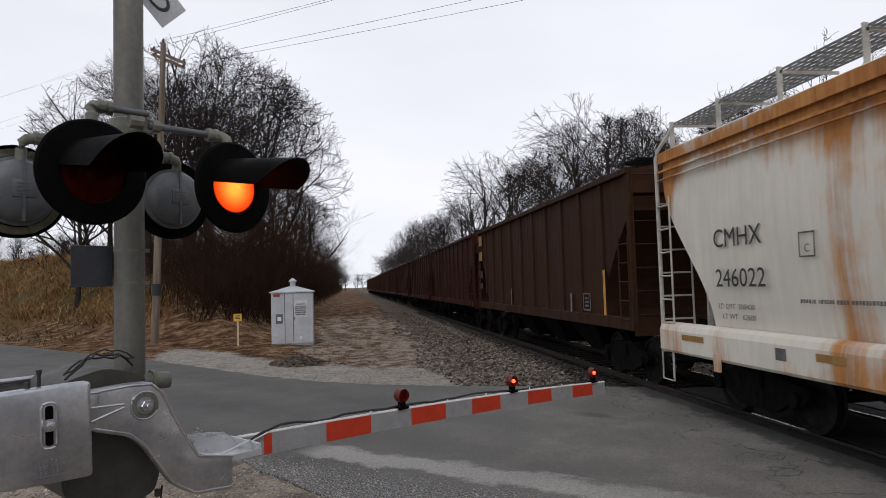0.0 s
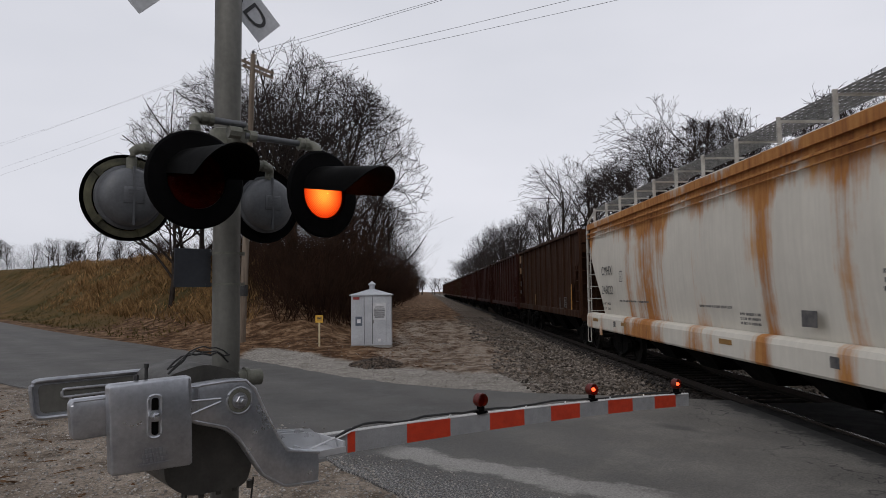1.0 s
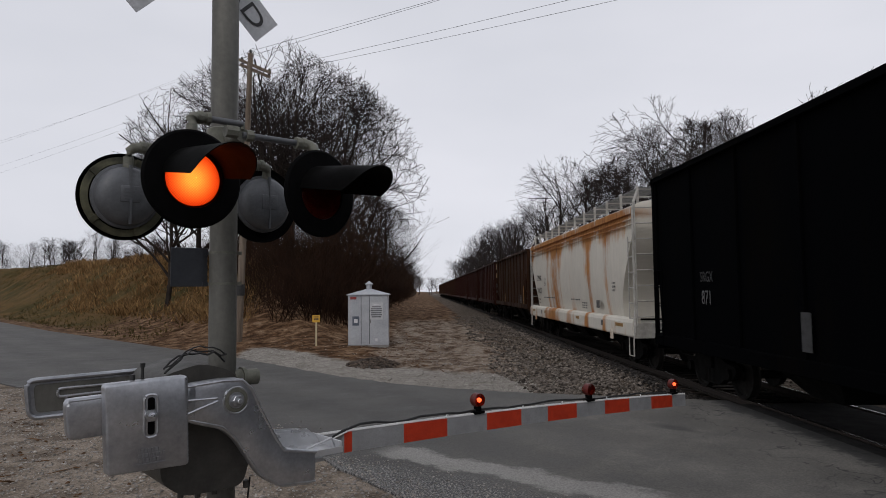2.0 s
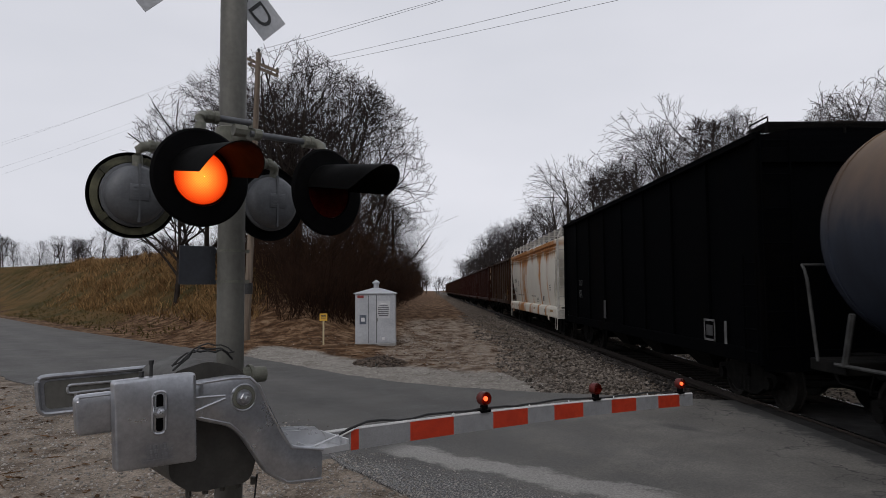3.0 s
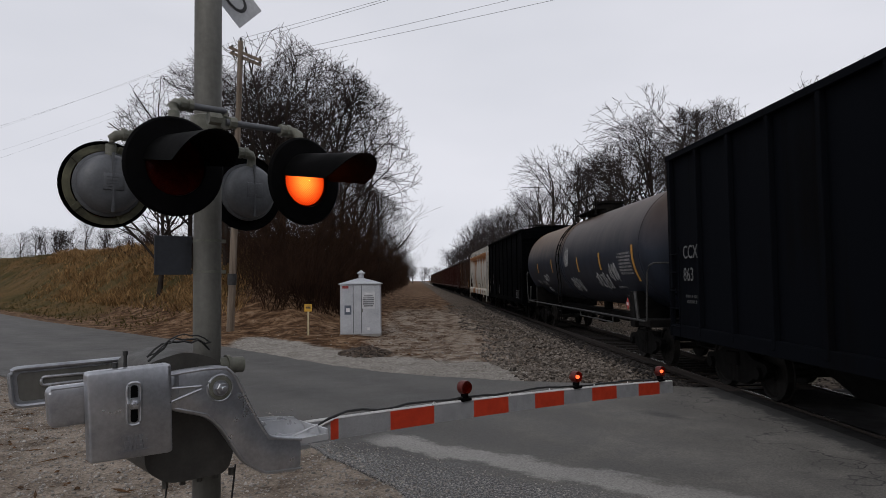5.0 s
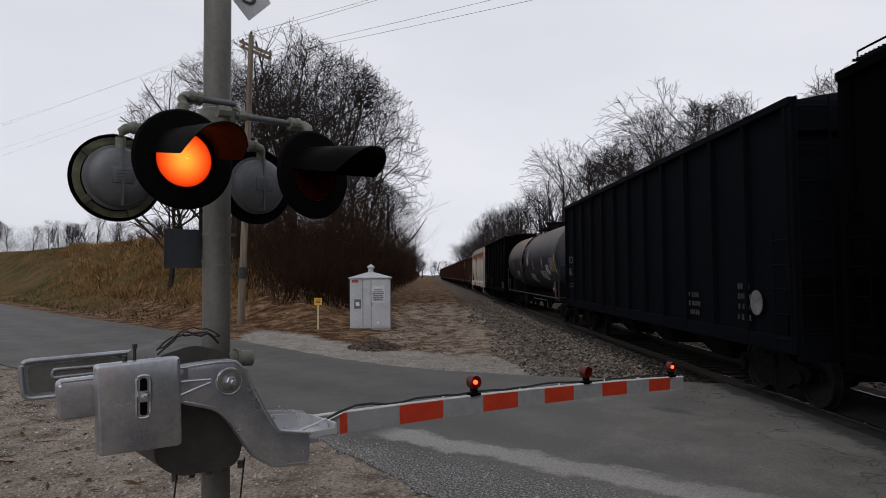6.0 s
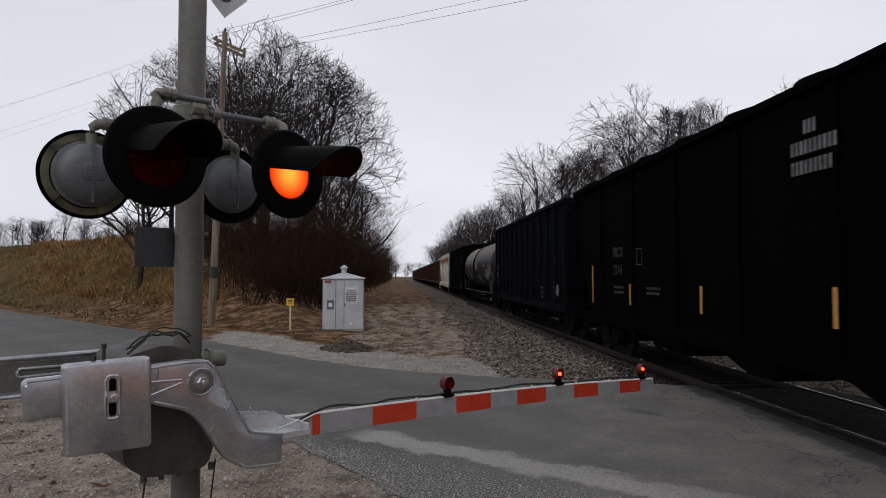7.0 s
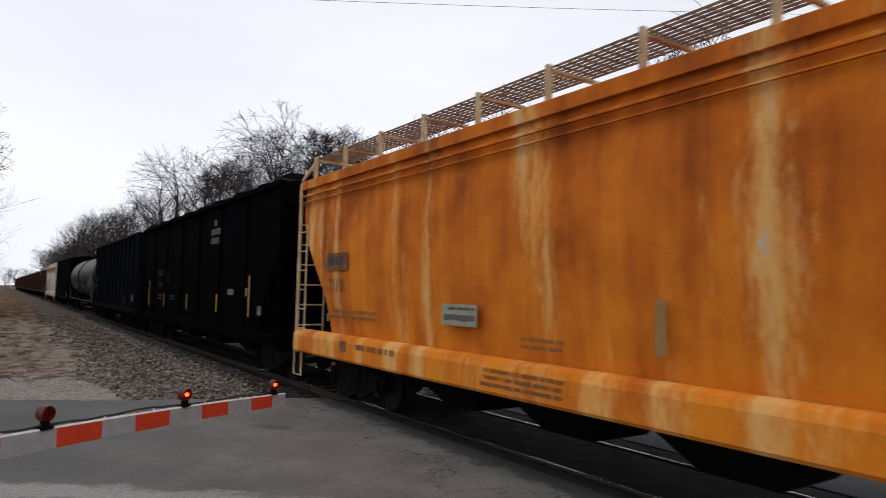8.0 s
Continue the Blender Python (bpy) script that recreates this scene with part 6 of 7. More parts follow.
        box(bm, -0.45, 0.45, y - 1.2, y + 1.2, eave + 0.18, eave + 0.28, 0.03)
        part("roof_hatch", bm, paint, car, "long roof hatch")
    add_underframe(car, length, 4)
    add_trucks(car, h - 1.75, turning)
    return car


def ribbed_hopper(length, low, top, ribs, paint, label, cut=1.4, cut_top=3.2, lumps=0, walk_end=True, turning=False, rib_deep=0.07):
    """A flat-sided hopper with outside posts, sloped ends and end ladders."""
    car = base_empty("hopper_car", None, label, "hopper car", "cars of the train")
    h = length / 2
    rows = [(low, 1.48, h - 0.1 - cut), (low + 0.25, 1.48, h - 0.1 - cut)]
    for k in range(9):
        f = (k + 1) / 9
        rows.append((low + 0.25 + (cut_top - low - 0.25) * f, 1.48, h - 0.1 - cut * (1 - f ** 1.5)))
    rows += [(top - 0.12, 1.48, h - 0.1), (top - 0.02, 1.40, h - 0.12), (top + 0.10, 0.8, h - 0.2), (top + 0.14, 0.2, h - 0.25)]
    part("body", rings_body(rows), paint, car, "flat steel side sheets")
    for s in (-1, 1):
        x = s * 1.48
        for k in range(ribs):
            f = k / (ribs - 1)
            y = (h - 0.16) * (2 * f - 1)
            # the posts near the ends stop at the sloped sheet
            over = max(0.0, abs(y) - (h - 0.1 - cut))
            z0 = low if over < 0.05 else low + 0.25 + (cut_top - low - 0.25) * min(1.0, over / cut) ** 0.7
            bm = bmesh.new()
            box(bm, min(x, x + s * rib_deep), max(x, x + s * rib_deep), y - 0.05, y + 0.05, z0, top - 0.1, 0.008)
            part("side_post", bm, paint, car)
        bm = bmesh.new()
        box(bm, min(x - s * 0.05, x + s * 0.1), max(x - s * 0.05, x + s * 0.1), -h, h, top - 0.12, top, 0.012)
        part("top_chord", bm, paint, car, "top chord")
        bm = bmesh.new()
        box(bm, min(x - s * 0.05, x + s * 0.08), max(x - s * 0.05, x + s * 0.08), -h, h, low - 0.1, low + 0.14, 0.012)
        part("side_sill", bm, paint, car, "side sill")
        for e in (-1, 1):
            bm = bmesh.new()
            box(bm, min(x, x + s * 0.07), max(x, x + s * 0.07), min(e * h, e * (h - 0.14)), max(e * h, e * (h - 0.14)), low - 0.1, top - 0.05, 0.01)
            part("corner_post", bm, paint, car, "corner post")
            add_ladder(car, s * 1.56, e * (h - 0.1), e * (h - 0.55), low - 0.1, low + 1.7, 5, paint)
    for e in (-1, 1):
        y = e * h
        add_ladder(car, y + e * 0.03, -1.48, -1.0, low, top, 7, paint, along="x")
        bm = bmesh.new()
        box(bm, -1.5, 1.5, min(y - e * 0.08, y), max(y - e * 0.08, y), low - 0.2, low + 0.15, 0.01)
        part("end_sill", bm, paint, car, "end sill")
        bm = bmesh.new()
        box(bm, -1.5, 1.5, min(y - e * 0.06, y), max(y - e * 0.06, y), top - 0.5, top - 0.25, 0.01)
        part("end_sheet", bm, paint, car, "upper end sheet")
        if walk_end:
            bm = bmesh.new()
            for k in range(9):
                a = y - e * (0.02 + 0.08 * k)
                box(bm, -1.35, 1.35, a - 0.012, a + 0.012, top + 0.14, top + 0.17)
            for xx in (-1.3, 0, 1.3):
                tube(bm, [(xx, y - e * 0.1, top), (xx, y - e * 0.1, top + 0.15)], 0.015, 6)
            tube(bm, [(-1.3, y - e * 0.66, top + 0.15), (-1.3, y - e * 0.66, top + 0.26), (-1.3, y - e * 0.05, top + 0.26), (-1.3, y - e * 0.05, top + 0.15)], 0.014, 6)
            tagged(part("end_walk", bm, UNDER, car, "end running board"), kind="stuff")
    if lumps:
        for k in range(lumps):
            bm = bmesh.new()
            y = (k - (lumps - 1) / 2) * (length - 1.2) / lumps
            w = (length - 1.2) / lumps * 0.4
            lathe(bm, [(0.84, top - 0.06), (0.8, top + 0.08), (0.6, top + 0.15), (0.1, top + 0.18)], 20, Matrix.Translation((-0.72, y, 0)) @ Matrix.Rotation(radians(90), 4, "X"))
            part("hatch_cover", bm, paint, car, "round hatch cover")
    add_underframe(car, length, 3, low + 0.1)
    add_trucks(car, h - 1.7, turning)
    return car


def side_plate(car, y0, y1, z0, z1, material, name="reflector_strip", x=-1.56, label=""):
    bm = bmesh.new()
    box(bm, x - 0.003, x, min(y0, y1), max(y0, y1), z0, z1)
    return part(name, bm, material, car, label)


def side_text(car, text, y_left, z, size, material, x=-1.56, stretch=1.0):
    """Lettering on the side that faces the road; y_left is where it begins, to run towards -y."""
    m = Matrix(((0, 0, -1, x), (-1, 0, 0, y_left), (0, 1, 0, z), (0, 0, 0, 1)))
    return lettering(text, size, material, car, m, stretch=stretch)


def text_bars(car, y_left, y_right, z_top, lines, size, material, x=-1.56, seed=1):
    """Lines of print too small to read, as short bars."""
    rng = random.Random(seed)
    bm = bmesh.new()
    for k in range(lines):
        y, z = y_left - rng.uniform(0, 0.1) * (y_left - y_right), z_top - k * size * 1.7
        while y > y_right:
            w = size * rng.uniform(0.45, 0.75)
            box(bm, x - 0.002, x, y - w, y, z - size * rng.uniform(0.85, 1.0), z)
            y -= w + size * (0.3 if rng.random() < 0.8 else 0.9)
    return tagged(part("print", bm, material, car, "small faded print"), kind="stuff")


def build_white():
    car = centre_flow_hopper(16.2, WHITE_HOPPER, WHITE_TRIM, GRATE, "dirty white covered hopper car streaked with rust")
    x = -1.545
    side_text(car, "CMHX", 6.42, 2.51, 0.27, BLACK_PAINT, x, 1.05)
    side_text(car, "246022", 6.4, 1.95, 0.26, BLACK_PAINT, x, 1.1)
    side_text(car, "LD LMT  200400", 6.35, 1.64, 0.075, FADED_BLACK, x, 1.2)
    side_text(car, "LT WT   62600", 6.25, 1.50, 0.075, FADED_BLACK, x, 1.2)
    bm = bmesh.new()
    for a, b, c, d in ((4.55, 4.27, 2.57, 2.59), (4.55, 4.27, 2.29, 2.31), (4.55, 4.53, 2.29, 2.59), (4.29, 4.27, 2.29, 2.59)):
        box(bm, x - 0.003, x, b, a, c, d)
    part("stencil_frame", bm, FADED_BLACK, car, "stencilled square")
    side_text(car, "C", 4.46, 2.35, 0.1, FADED_BLACK, x)
    text_bars(car, 4.6, 2.2, 1.80, 1, 0.05, FADED_BLACK, x, 1)
    text_bars(car, -0.7, -2.2, 1.78, 1, 0.05, FADED_BLACK, x, 2)
    text_bars(car, -2.5, -3.2, 1.68, 3, 0.045, FADED_BLACK, x, 3)
    text_bars(car, -6.1, -7.0 + 0.6, 2.3, 3, 0.06, FADED_BLACK, x, 4)
    side_plate(car, -4.37, -4.75, 1.54, 1.77, FADED_BLACK, "data_panel", x, "black data panel")
    for a, b in ((7.35, 6.7), (4.27, 3.8), (-1.8, -2.3), (-6.6, -7.3)):
        side_plate(car, a, b, 1.11, 1.2, TAPE_FADED, "reflector_strip", -1.614, "faded orange reflector strip")
    side_plate(car, 5.0, 4.8, 1.05, 1.2, FADED_BLACK, "jacking_mark", -1.613)
    side_plate(car, -5.1, -5.3, 1.05, 1.2, FADED_BLACK, "jacking_mark", -1.613)
    for y in (6.3, -6.3):
        bm = bmesh.new()
        prism(bm, rounded([(-1.66, 1.0), (-1.61, 1.0), (-1.61, 0.74), (-1.66, 0.74)], 0.01), y - 0.06, y + 0.06)
        part("roping_lug", bm, WHITE_HOPPER, car, "roping lug")
    return car


def build_yellow():
    car = centre_flow_hopper(16.0, YELLOW_HOPPER, YELLOW_TRIM, RUST_GRATE, "yellow covered hopper car almost covered in orange rust", 4.36, 1.33, YELLOW_SILL, post=0.032)
    x = -1.545
    side_plate(car, 6.6, 5.7, 2.50, 2.82, RUST_PRINT, "painted_panel", x, "blacked-out patch of paint")
    text_bars(car, 6.55, 5.8, 2.75, 1, 0.18, BLACK_PAINT, x - 0.004, 3)
    side_text(car, "7110", 6.5, 2.10, 0.25, BLACK_PAINT, x, 0.95)
    text_bars(car, 6.4, 4.6, 1.78, 2, 0.06, RUST_PRINT, x, 5)
    side_plate(car, 2.6, 1.78, 1.68, 1.97, plain("pale green-grey sticker", (0.25, 0.24, 0.17), (0.36, 0.34, 0.25), 9, 0.6, 0, 0), "notice_panel", x, "pale rectangular notice")
    text_bars(car, 2.5, 1.85, 1.93, 1, 0.04, BLACK_PAINT, x - 0.004, 6)
    text_bars(car, 2.55, 1.83, 1.83, 1, 0.09, BLACK_PAINT, x - 0.004, 7)
    text_bars(car, 0.9, 0.2, 1.62, 2, 0.05, RUST_PRINT, x, 8)
    text_bars(car, 1.6, 0.1, 1.20, 3, 0.05, RUST_PRINT, -1.614, 9)
    text_bars(car, 5.2, 3.8, 1.22, 1, 0.1, RUST_PRINT, -1.614, 10)
    side_plate(car, 5.75, 5.5, 1.06, 1.24, RUST_PRINT, "jacking_mark", -1.613)
    side_plate(car, -1.04, -1.16, 1.57, 2.1, TAPE_FADED, "reflector_strip", x, "faded upright reflector strip")
    side_plate(car, 6.5, 6.4, 1.55, 1.7, TAPE_FADED, "reflector_strip", x, "faded upright reflector strip")
    return car


def build_tank():
    car = base_empty("tank_car", None, "black tank car with a dusty brown crown and chalk scrawls", "tank car", "cars of the train")
    r, zc, h = 1.54, 2.80, 8.775
    bm = bmesh.new()
    prof = [(0.02, -h)] + [(r * math.sin(a), -h + 0.85 * (1 - math.cos(a))) for a in [radians(10 * k) for k in range(1, 10)]]
    prof += [(r, y) for y in np.linspace(-h + 1.1, h - 1.1, 9)]
    prof += [(r * math.cos(a), h - 0.85 * (1 - math.sin(a))) for a in [radians(10 * k) for k in range(0, 9)]] + [(0.02, h)]
    lathe(bm, prof, 56, Matrix.Translation((0, 0, zc)))
    part("tank_shell", bm, TANK, car, "long cylindrical tank shell", True)
    for y in (-h + 0.87, h - 0.87, 0.85, 0.55):
        bm = bmesh.new()
        lathe(bm, [(r, y - 0.03), (r + 0.012, y - 0.025), (r + 0.012, y + 0.025), (r, y + 0.03)], 56, Matrix.Translation((0, 0, zc)), False)
        part("weld_band", bm, TANK, car, "shell band", True)
    # dome and top platform
    up = Matrix.Rotation(radians(90), 4, "X")
    bm = bmesh.new()
    shift = Matrix.Translation((0, -0.3, 0)) @ up
    lathe(bm, [(0.5, zc + r - 0.1), (0.5, zc + r + 0.32), (0.56, zc + r + 0.34), (0.56, zc + r + 0.42), (0.1, zc + r + 0.46)], 28, shift)
    part("dome", bm, UNDER, car, "round dark dome", True)
    bm = bmesh.new()
    for x in (-0.62, 0.62):
        box(bm, x - 0.2, x + 0.2, -1.5, 1.5, zc + r + 0.06, zc + r + 0.10)
    box(bm, -0.8, 0.8, 0.6, 1.5, zc + r + 0.06, zc + r + 0.10)
    part("platform", bm, UNDER, car, "top platform grating")
    for s in (-1, 1):
        bm = bmesh.new()
        z0, z1 = zc + r - 0.15, zc + r + 0.58
        tube(bm, [(s * 0.85, 1.5, z0), (s * 0.85, 1.5, z1 - 0.1), (s * 0.85, 1.3, z1), (s * 0.85, -1.5, z1), (s * 0.85, -1.7, z1 - 0.15), (s * 0.85, -1.7, z0)], 0.024, 8)
        tube(bm, [(s * 0.85, 1.5, z0 + 0.4), (s * 0.85, -1.7, z0 + 0.4)], 0.016, 6)
        for y in (1.05, -0.6):
            tube(bm, [(s * 0.85, y, z0), (s * 0.85, y, z1)], 0.02, 6)
        part("railing", bm, UNDER, car, "dark pipe railing")
        bm = bmesh.new()
        for y in (0.88, 1.32):
            pts = [(s * (r + 0.05) * math.sin(a), y, zc + (r + 0.05) * math.cos(a)) for a in [radians(30 + 10 * k) for k in range(8)]]
            tube(bm, pts + [(s * 1.5, y, 1.9), (s * 1.5, y, 0.55)], 0.022, 6)
        for k in range(7):
            a = radians(35 + 12 * k)
            tube(bm, [(s * (r + 0.06) * math.sin(a), 0.88, zc + (r + 0.06) * math.cos(a)), (s * (r + 0.06) * math.sin(a), 1.32, zc + (r + 0.06) * math.cos(a))], 0.016, 6)
        for z in np.linspace(0.6, 1.8, 5):
            tube(bm, [(s * 1.5, 0.88, float(z)), (s * 1.5, 1.32, float(z))], 0.016, 6)
        part("ladder", bm, UNDER, car, "curved side ladder")
        bm = bmesh.new()
        tube(bm, [(s * 1.5, -8.2, 1.08), (s * 1.5, 7.9, 1.08)], 0.025, 8)
        tube(bm, [(s * 1.5, -5.6, 0.9), (s * 1.5, -2.0, 0.9)], 0.02, 6)
        for y in (-5.6, -4.0, -2.0):
            tube(bm, [(s * 1.5, y, 1.08), (s * 1.5, y, 0.9)], 0.018, 6)
        for e in (-1, 1):
            tube(bm, [(s * 1.5, e * 7.7, 1.08), (s * 1.5, e * 7.5, 1.75)], 0.04, 6)
            tube(bm, [(s * 1.5, e * 8.3, 1.08), (s * 1.52, e * 8.45, 2.2), (s * 1.5, e * 8.55, 2.36), (s * 1.45, e * 8.7, 2.42), (s * 1.0, e * 8.7, 2.42)], 0.022, 6)
        part("side_rail", bm, SHADOW_GREY, car, "dark grey pipe rail along the tank")
    for e in (-1, 1):
        bm = bmesh.new()
        box(bm, -1.5, 1.5, e * 8.1 - 0.4, e * 8.1 + 0.4, 0.95, 1.12, 0.02)
        box(bm, -1.35, 1.35, e * 6.8 - 0.2, e * 6.8 + 0.2, 0.85, 1.75, 0.03)
        part("end_frame", bm, UNDER, car, "dark end frame and saddle")
    bm = bmesh.new()
    tube(bm, [(0, 0, 1.25), (0, 0, 0.6)], 0.16, 12)
    box(bm, -0.3, 0.3, -0.3, 0.3, 0.55, 0.75, 0.03)
    part("outlet_valve", bm, UNDER, car, "bottom outlet valve")
    add_underframe(car, 16.9, 0, 1.0)
    add_trucks(car, 6.8, True)

    def on_shell(ob):
        """Bend a flat side marking onto the shell."""
        flat = sum((ob.matrix_basis @ v.co).x for v in ob.data.vertices) / len(ob.data.vertices)
        for v in ob.data.vertices:
            w = ob.matrix_basis @ v.co
            out = w.x - flat
            drop = max(-0.98, min(0.98, (w.z - zc) / r))
            w.x = -math.sqrt(1 - drop * drop) * r - 0.008 + out
            v.co = w
        ob.matrix_basis = Matrix.Identity(4)

    marks = [side_text(car, "SHPX", 6.5, 1.84, 0.2, CHALK), side_text(car, "210885", 5.4, 1.82, 0.2, CHALK)]
    for a, z0, z1 in ((5.49, 2.33, 2.75), (2.46, 2.33, 2.84), (-1.77, 2.3, 2.77), (-4.45, 2.33, 2.82), (-7.45, 2.0, 2.9)):
        bm = bmesh.new()
        for k in range(5):
            box(bm, -1.5, -1.497, a - 0.07, a + 0.07, z0 + (z1 - z0) * k / 5, z0 + (z1 - z0) * (k + 1) / 5)
        marks.append(part("reflector_strip", bm, TAPE_YELLOW, car, "yellow reflector strip"))
    for k in range(7):
        marks.append(text_bars(car, -6.15, -7.25, 2.74 - k * 0.085, 1, 0.055, CHALK, seed=20 + k))
    # chalk scrawls: loops and strokes of a hurried hand
    rng = random.Random(8)
    for y0, y1, z0, z1, n in ((4.6, 3.7, 1.95, 2.3, 5), (5.2, 4.7, 1.45, 1.75, 4), (0.1, -0.5, 2.5, 3.2, 6), (-0.15, -1.35, 1.6, 2.15, 10), (-3.62, -4.9, 1.75, 2.25, 10), (-5.2, -5.9, 2.0, 2.5, 6)):
        bm = bmesh.new()
        wide = (y0 - y1) / n
        for k in range(n):
            c, half = y0 - wide * (k + 0.5), (z1 - z0) / 2 * rng.uniform(0.6, 1.0)
            mid, turn0, sweep, lean = (z0 + z1) / 2, rng.uniform(0, 6.28), rng.choice((2.4, 3.6, 5.4)), rng.uniform(-0.3, 0.3)
            pts = [(-1.5, c + wide * 0.62 * math.cos(turn0 + sweep * q / 9) + lean * half * math.sin(turn0 + sweep * q / 9), mid + half * math.sin(turn0 + sweep * q / 9)) for q in range(10)]
            tube(bm, pts, 0.012, 4)
            if k % 2:
                tube(bm, [(-1.5, c - wide * 0.3, mid - half), (-1.5, c + wide * 0.1, mid), (-1.5, c + wide * 0.35, mid + half)], 0.012, 4)
        marks.append(tagged(part("chalk_scrawl", bm, CHALK, car, "white spray-painted scrawl"), kind="stuff"))
    bm = bmesh.new()
    for a, b, c, d in ((-5.3, -6.0, 1.58, 1.61), (-5.3, -6.0, 1.83, 1.86), (-5.3, -5.34, 1.58, 1.86), (-5.96, -6.0, 1.58, 1.86)):
        box(bm, -1.5, -1.497, b, a, c, d)
    marks.append(part("stencil_frame", bm, CHALK, car, "white stencilled frame"))
    bm = bmesh.new()
    prism(bm, [(0, 0.17), (0.15, 0), (0, -0.17), (-0.15, 0)], -0.002, 0.002)
    placard = part("placard", bm, plain("red placard", (0.35, 0.02, 0.02), (0.5, 0.05, 0.04), 9, 0.5, 0, 0), car, "red diamond placard")
    placard.matrix_basis = pose(-1.35, -6.45, 1.42, 0, 0, 90)
    for ob in marks:
        on_shell(ob)
    bm = bmesh.new()
    box(bm, -1.36, -1.355, -6.52, -6.38, 1.38, 1.46)
    part("placard_mark", bm, NOTICE, placard).matrix_basis = placard.matrix_basis.inverted()
    return car


def build_black_first():
    car = ribbed_hopper(15.8, 0.95, 4.62, 9, BLACK_HOPPER, "black covered hopper car with outside posts", cut=0.15, cut_top=2.6, lumps=0, walk_end=True, turning=True, rib_deep=0.05)
    side_text(car, "SRGX", 5.34, 2.22, 0.2, PALE_WHITE, -1.535, 0.8)
    side_text(car, "871", 5.3, 1.80, 0.27, STENCIL_WHITE, -1.535, 0.8)
    side_plate(car, 1.95, 1.7, 1.2, 1.75, PALE_WHITE, "stencil_block", -1.535, "faded white stencil block")
    bm = bmesh.new()
    for a, b, c, d in ((-5.6, -6.1, 1.47, 1.51), (-5.6, -6.1, 1.1, 1.14), (-5.6, -5.64, 1.1, 1.51), (-6.06, -6.1, 1.1, 1.51)):
        box(bm, -1.537, -1.533, b, a, c, d)
    part("stencil_frame", bm, STENCIL_WHITE, car, "white stencilled square")
    side_plate(car, -5.7, -6.0, 1.2, 1.4, PALE_WHITE, "stencil_block", -1.535)
    side_plate(car, -6.5, -6.6, 1.0, 1.5, STENCIL_WHITE, "reflector_strip", -1.535, "white upright strip")
    return car


def build_ribbed_black():
    car = ribbed_hopper(15.8, 1.0, 4.6, 13, BLUE_BLACK, "blue-black hopper car with closely spaced side posts", cut=0.25, cut_top=2.0, walk_end=False, turning=True, rib_deep=0.09)
    side_text(car, "CCX", 7.1, 2.45, 0.26, STENCIL_WHITE, -1.57, 0.9)
    side_text(car, "863", 7.1, 2.02, 0.26, STENCIL_WHITE, -1.57, 0.9)
    text_bars(car, 7.0, 6.5, 1.75, 2, 0.06, PALE_WHITE, -1.57, 31)
    text_bars(car, -4.0, -4.5, 1.7, 3, 0.1, PALE_WHITE, -1.535, 32)
    text_bars(car, -6.1, -6.5, 1.9, 4, 0.1, PALE_WHITE, -1.535, 33)
    bm = bmesh.new()
    lathe(bm, [(0.2, -0.002), (0.2, 0.002)], 16)
    part("round_mark", bm, STENCIL_WHITE, car, "round white mark").matrix_basis = pose(-1.54, -6.75, 1.6, 0, 0, 90)
    return car


def build_black_last():
    car = ribbed_hopper(17.1, 0.95, 4.6, 8, BLACK_HOPPER, "black covered hopper car with hatch covers and white stencils", cut=1.3, cut_top=3.0, lumps=8, turning=True, rib_deep=0.05)
    x = -1.537
    side_text(car, "SRCX", 4.9, 2.55, 0.24, PALE_WHITE, x, 0.9)
    side_text(car, "2114", 4.85, 2.12, 0.24, PALE_WHITE, x, 0.9)
    text_bars(car, 4.85, 4.1, 1.85, 2, 0.07, PALE_WHITE, x, 41)
    text_bars(car, 2.7, 1.9, 1.85, 2, 0.06, PALE_WHITE, x, 42)
    for k, (a, n) in enumerate(((-3.0, 3), (-2.72, 10), (-2.72, 9))):
        bm = bmesh.new()
        for q in range(n):
            y = a - q * 0.098
            box(bm, x - 0.002, x, y - 0.062, y, 3.93 - k * 0.26, 4.11 - k * 0.26)
        tagged(part("print", bm, STENCIL_WHITE, car, "faded white print"), kind="stuff")
    for y, z0, z1 in ((6.65, 1.37, 2.37), (3.68, 1.42, 1.9), (0.05, 1.42, 1.91), (-3.57, 1.45, 1.95), (-6.5, 1.43, 2.45)):
        side_plate(car, y + 0.045, y - 0.045, z0, z1, TAPE_YELLOW, "reflector_strip", x, "yellow upright reflector strip")
    for a, b, z0, z1 in ((-4.65, -5.2, 1.95, 2.11), (-6.2, -6.36, 1.93, 2.14), (-7.2, -7.45, 1.5, 1.72)):
        side_plate(car, a, b, z0, z1, STENCIL_WHITE, "white_plate", x, "white plate")
    bm = bmesh.new()
    for a, b, c, d in ((3.25, 2.9, 2.68, 2.7), (3.25, 2.9, 2.33, 2.35), (3.25, 3.23, 2.33, 2.7), (2.92, 2.9, 2.33, 2.7)):
        box(bm, x - 0.003, x, b, a, c, d)
    part("stencil_frame", bm, PALE_WHITE, car, "pale stencilled square")
    return car


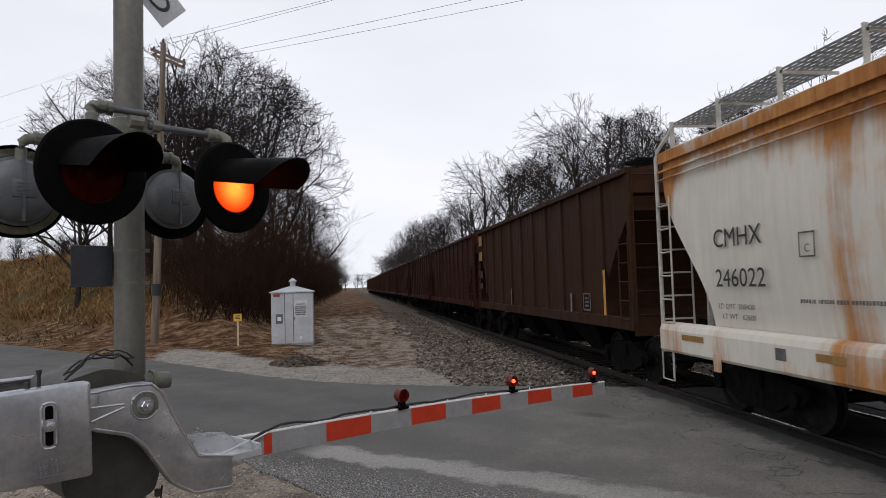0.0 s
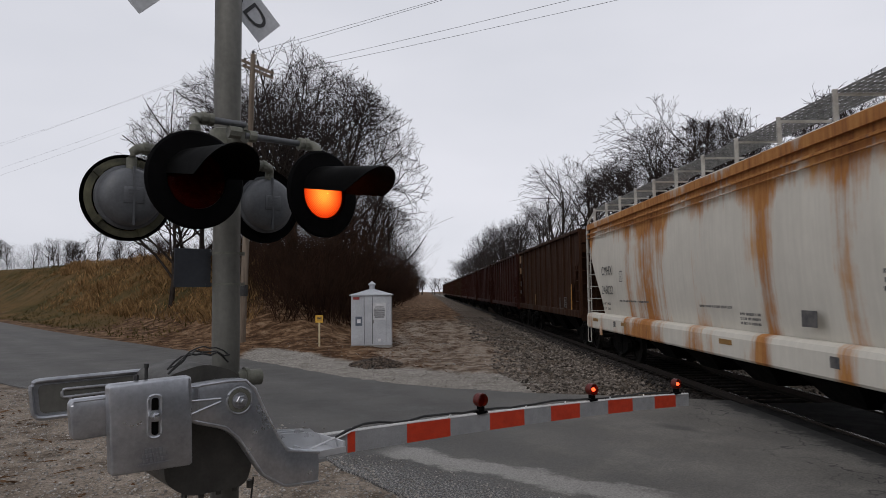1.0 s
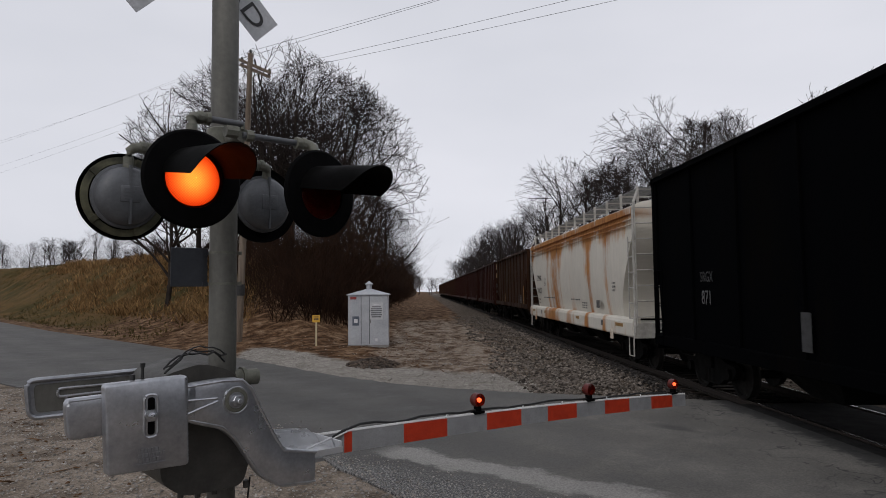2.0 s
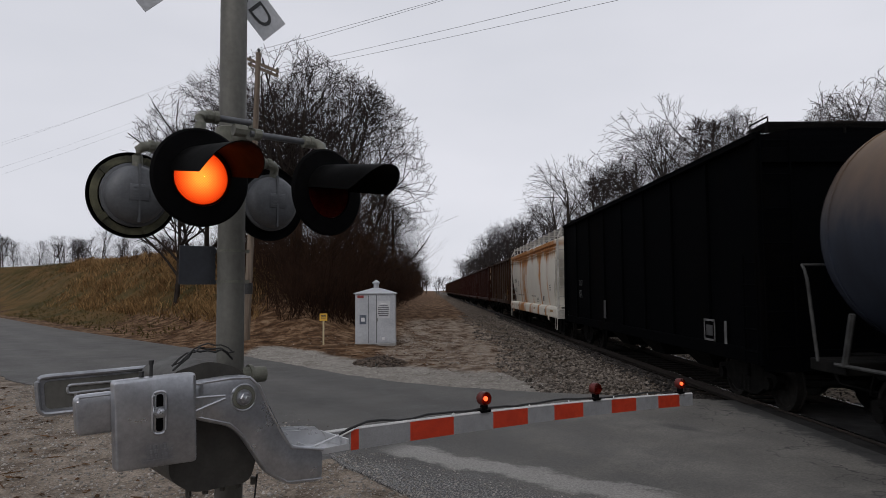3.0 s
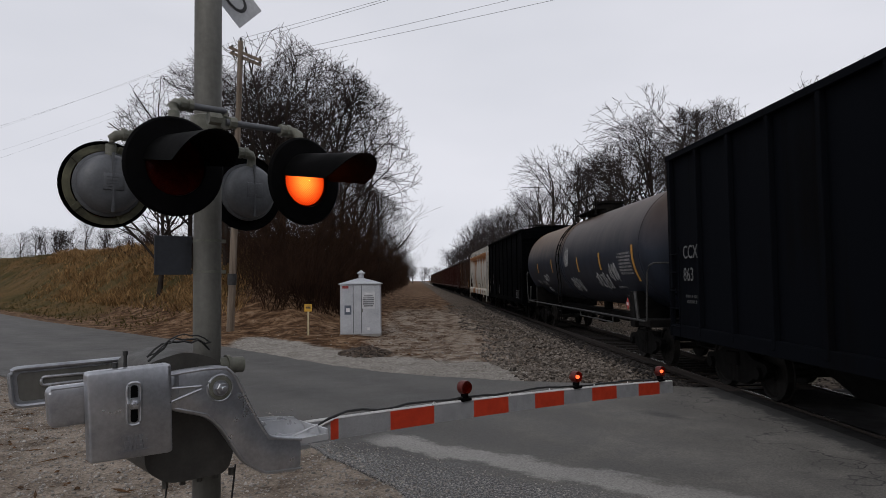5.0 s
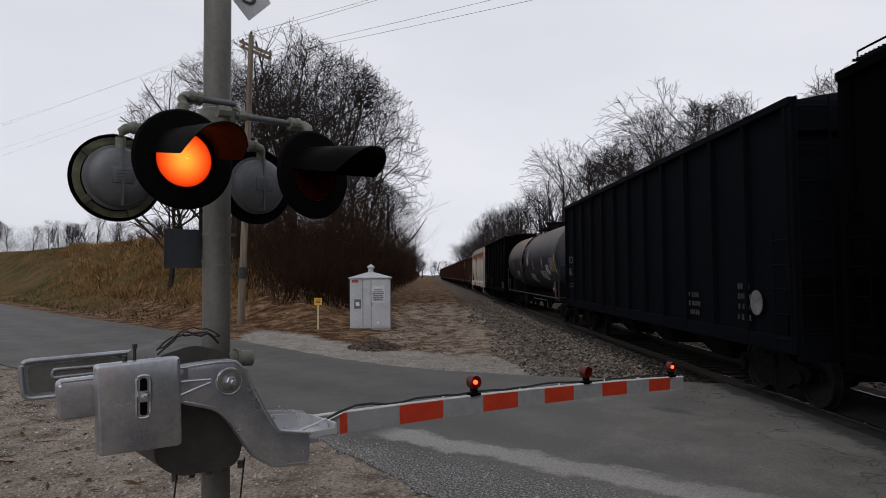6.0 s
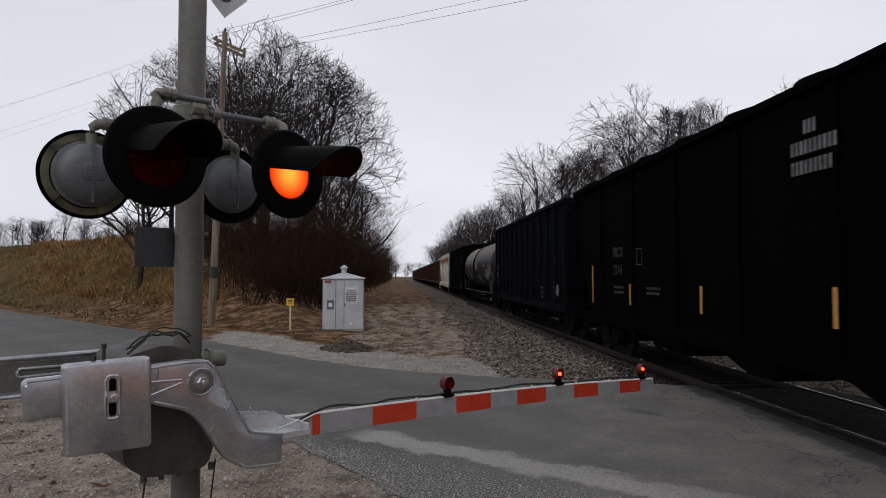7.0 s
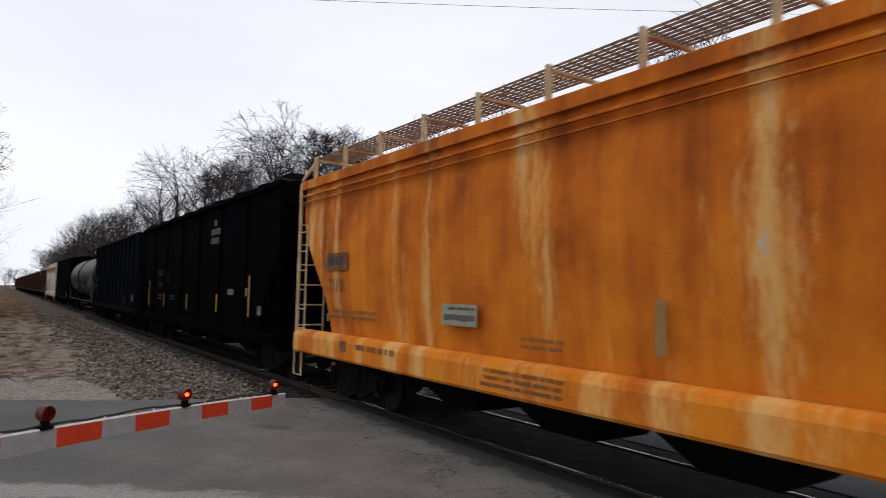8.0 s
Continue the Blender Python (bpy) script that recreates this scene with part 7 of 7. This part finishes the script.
def build_brown():
    car = ribbed_hopper(15.2, 1.22, 4.22, 12, BROWN_HOPPER, "rusty brown covered hopper car with outside posts", cut=1.5, cut_top=3.4, turning=True, rib_deep=0.06)
    side_plate(car, -6.15, -6.27, 1.2, 2.3, TAPE_YELLOW, "reflector_strip", -1.55, "orange upright reflector strip")
    side_plate(car, 2.0, 1.9, 1.35, 1.9, TAPE_FADED, "reflector_strip", -1.55, "faded reflector strip")
    side_plate(car, -4.0, -4.12, 1.35, 1.8, STENCIL_WHITE, "reflector_strip", -1.55, "pale reflector strip")
    bm = bmesh.new()
    for a, b, c, d in ((-4.9, -5.35, 1.78, 1.81), (-4.9, -5.35, 1.42, 1.45), (-4.9, -4.93, 1.42, 1.81), (-5.32, -5.35, 1.42, 1.81)):
        box(bm, -1.55, -1.545, b, a, c, d)
    part("stencil_frame", bm, STENCIL_WHITE, car, "white stencilled square")
    text_bars(car, -5.0, -5.25, 1.72, 3, 0.05, STENCIL_WHITE, -1.55, 61)
    for k, (z0, z1) in enumerate(((3.6, 4.0), (3.0, 3.35), (2.3, 2.6), (1.9, 2.1))):
        side_plate(car, 7.3, 6.7, z0, z1, TAPE_FADED if k < 2 else PALE_WHITE, "faded_emblem", -1.55, "faded yellow emblem patch")
    return car


def build_train():
    for make, front, back in ((build_brown, 27.2, 12.0), (build_white, 10.8, -5.4), (build_black_first, -6.85, -22.7), (build_tank, -23.65, -41.2),
                              (build_ribbed_black, -42.3, -58.1), (build_black_last, -59.2, -76.3), (build_yellow, -77.55, -93.55)):
        CARS.append((make(), (front + back) / 2))
    red = ribbed_hopper(15.4, 1.2, 4.25, 12, RED_HOPPER, "dull red covered hopper car with outside posts", cut=1.5, cut_top=3.4)
    brown = ribbed_hopper(15.4, 1.2, 4.25, 10, BROWN_HOPPER, "dull brown covered hopper car with outside posts", cut=1.4, cut_top=3.2)
    y = 36.1
    for k in range(12):
        model = red if k in (0, 1, 2, 3, 6) else brown
        CARS.append((model if k in (0, 4) else copy_thing(model, Matrix.Identity(4)), y))
        y += 16.5


build_train()


def motions():
    # the train rolls away along the track
    for car, y in CARS:
        walk(car, [(k / 2, pose(TRACK_X, y + rolled(k / 2), RAIL_TOP)) for k in range(17)])
    # wheels roll with it
    for wheel, a in WHEELSETS:
        walk(wheel, [(k / 15, pose(0, a, WHEEL_R, math.degrees(-rolled(k / 15) / WHEEL_R))) for k in range(121)])
    # the flashers alternate: a lamp's element stands behind its lens while lit, and draws back into the housing while dark
    changes = [0.10, 0.75, 1.45, 2.17, 2.87, 3.57, 4.30, 5.00, 5.70, 6.40, 7.10, 7.78]
    for elements, lit, dark in ((SIGNAL_ELEMENTS, (0, 0.004, 0), (0, 0.03, 0)), (GATE_ELEMENTS, (0, -0.02, 0.105), (0, -0.006, 0.03))):
        for element, phase in elements:
            on = phase == 1
            rows = [(0.0, on)]
            for t in changes:
                rows += [(t - 0.034, on), (t, not on)]
                on = not on
            rows.append((8.0, on))
            if phase == 2:
                rows = [(0.0, True), (8.0, True)]
            walk(element, [(t, pose(*(lit if state else dark))) for t, state in rows])


motions()
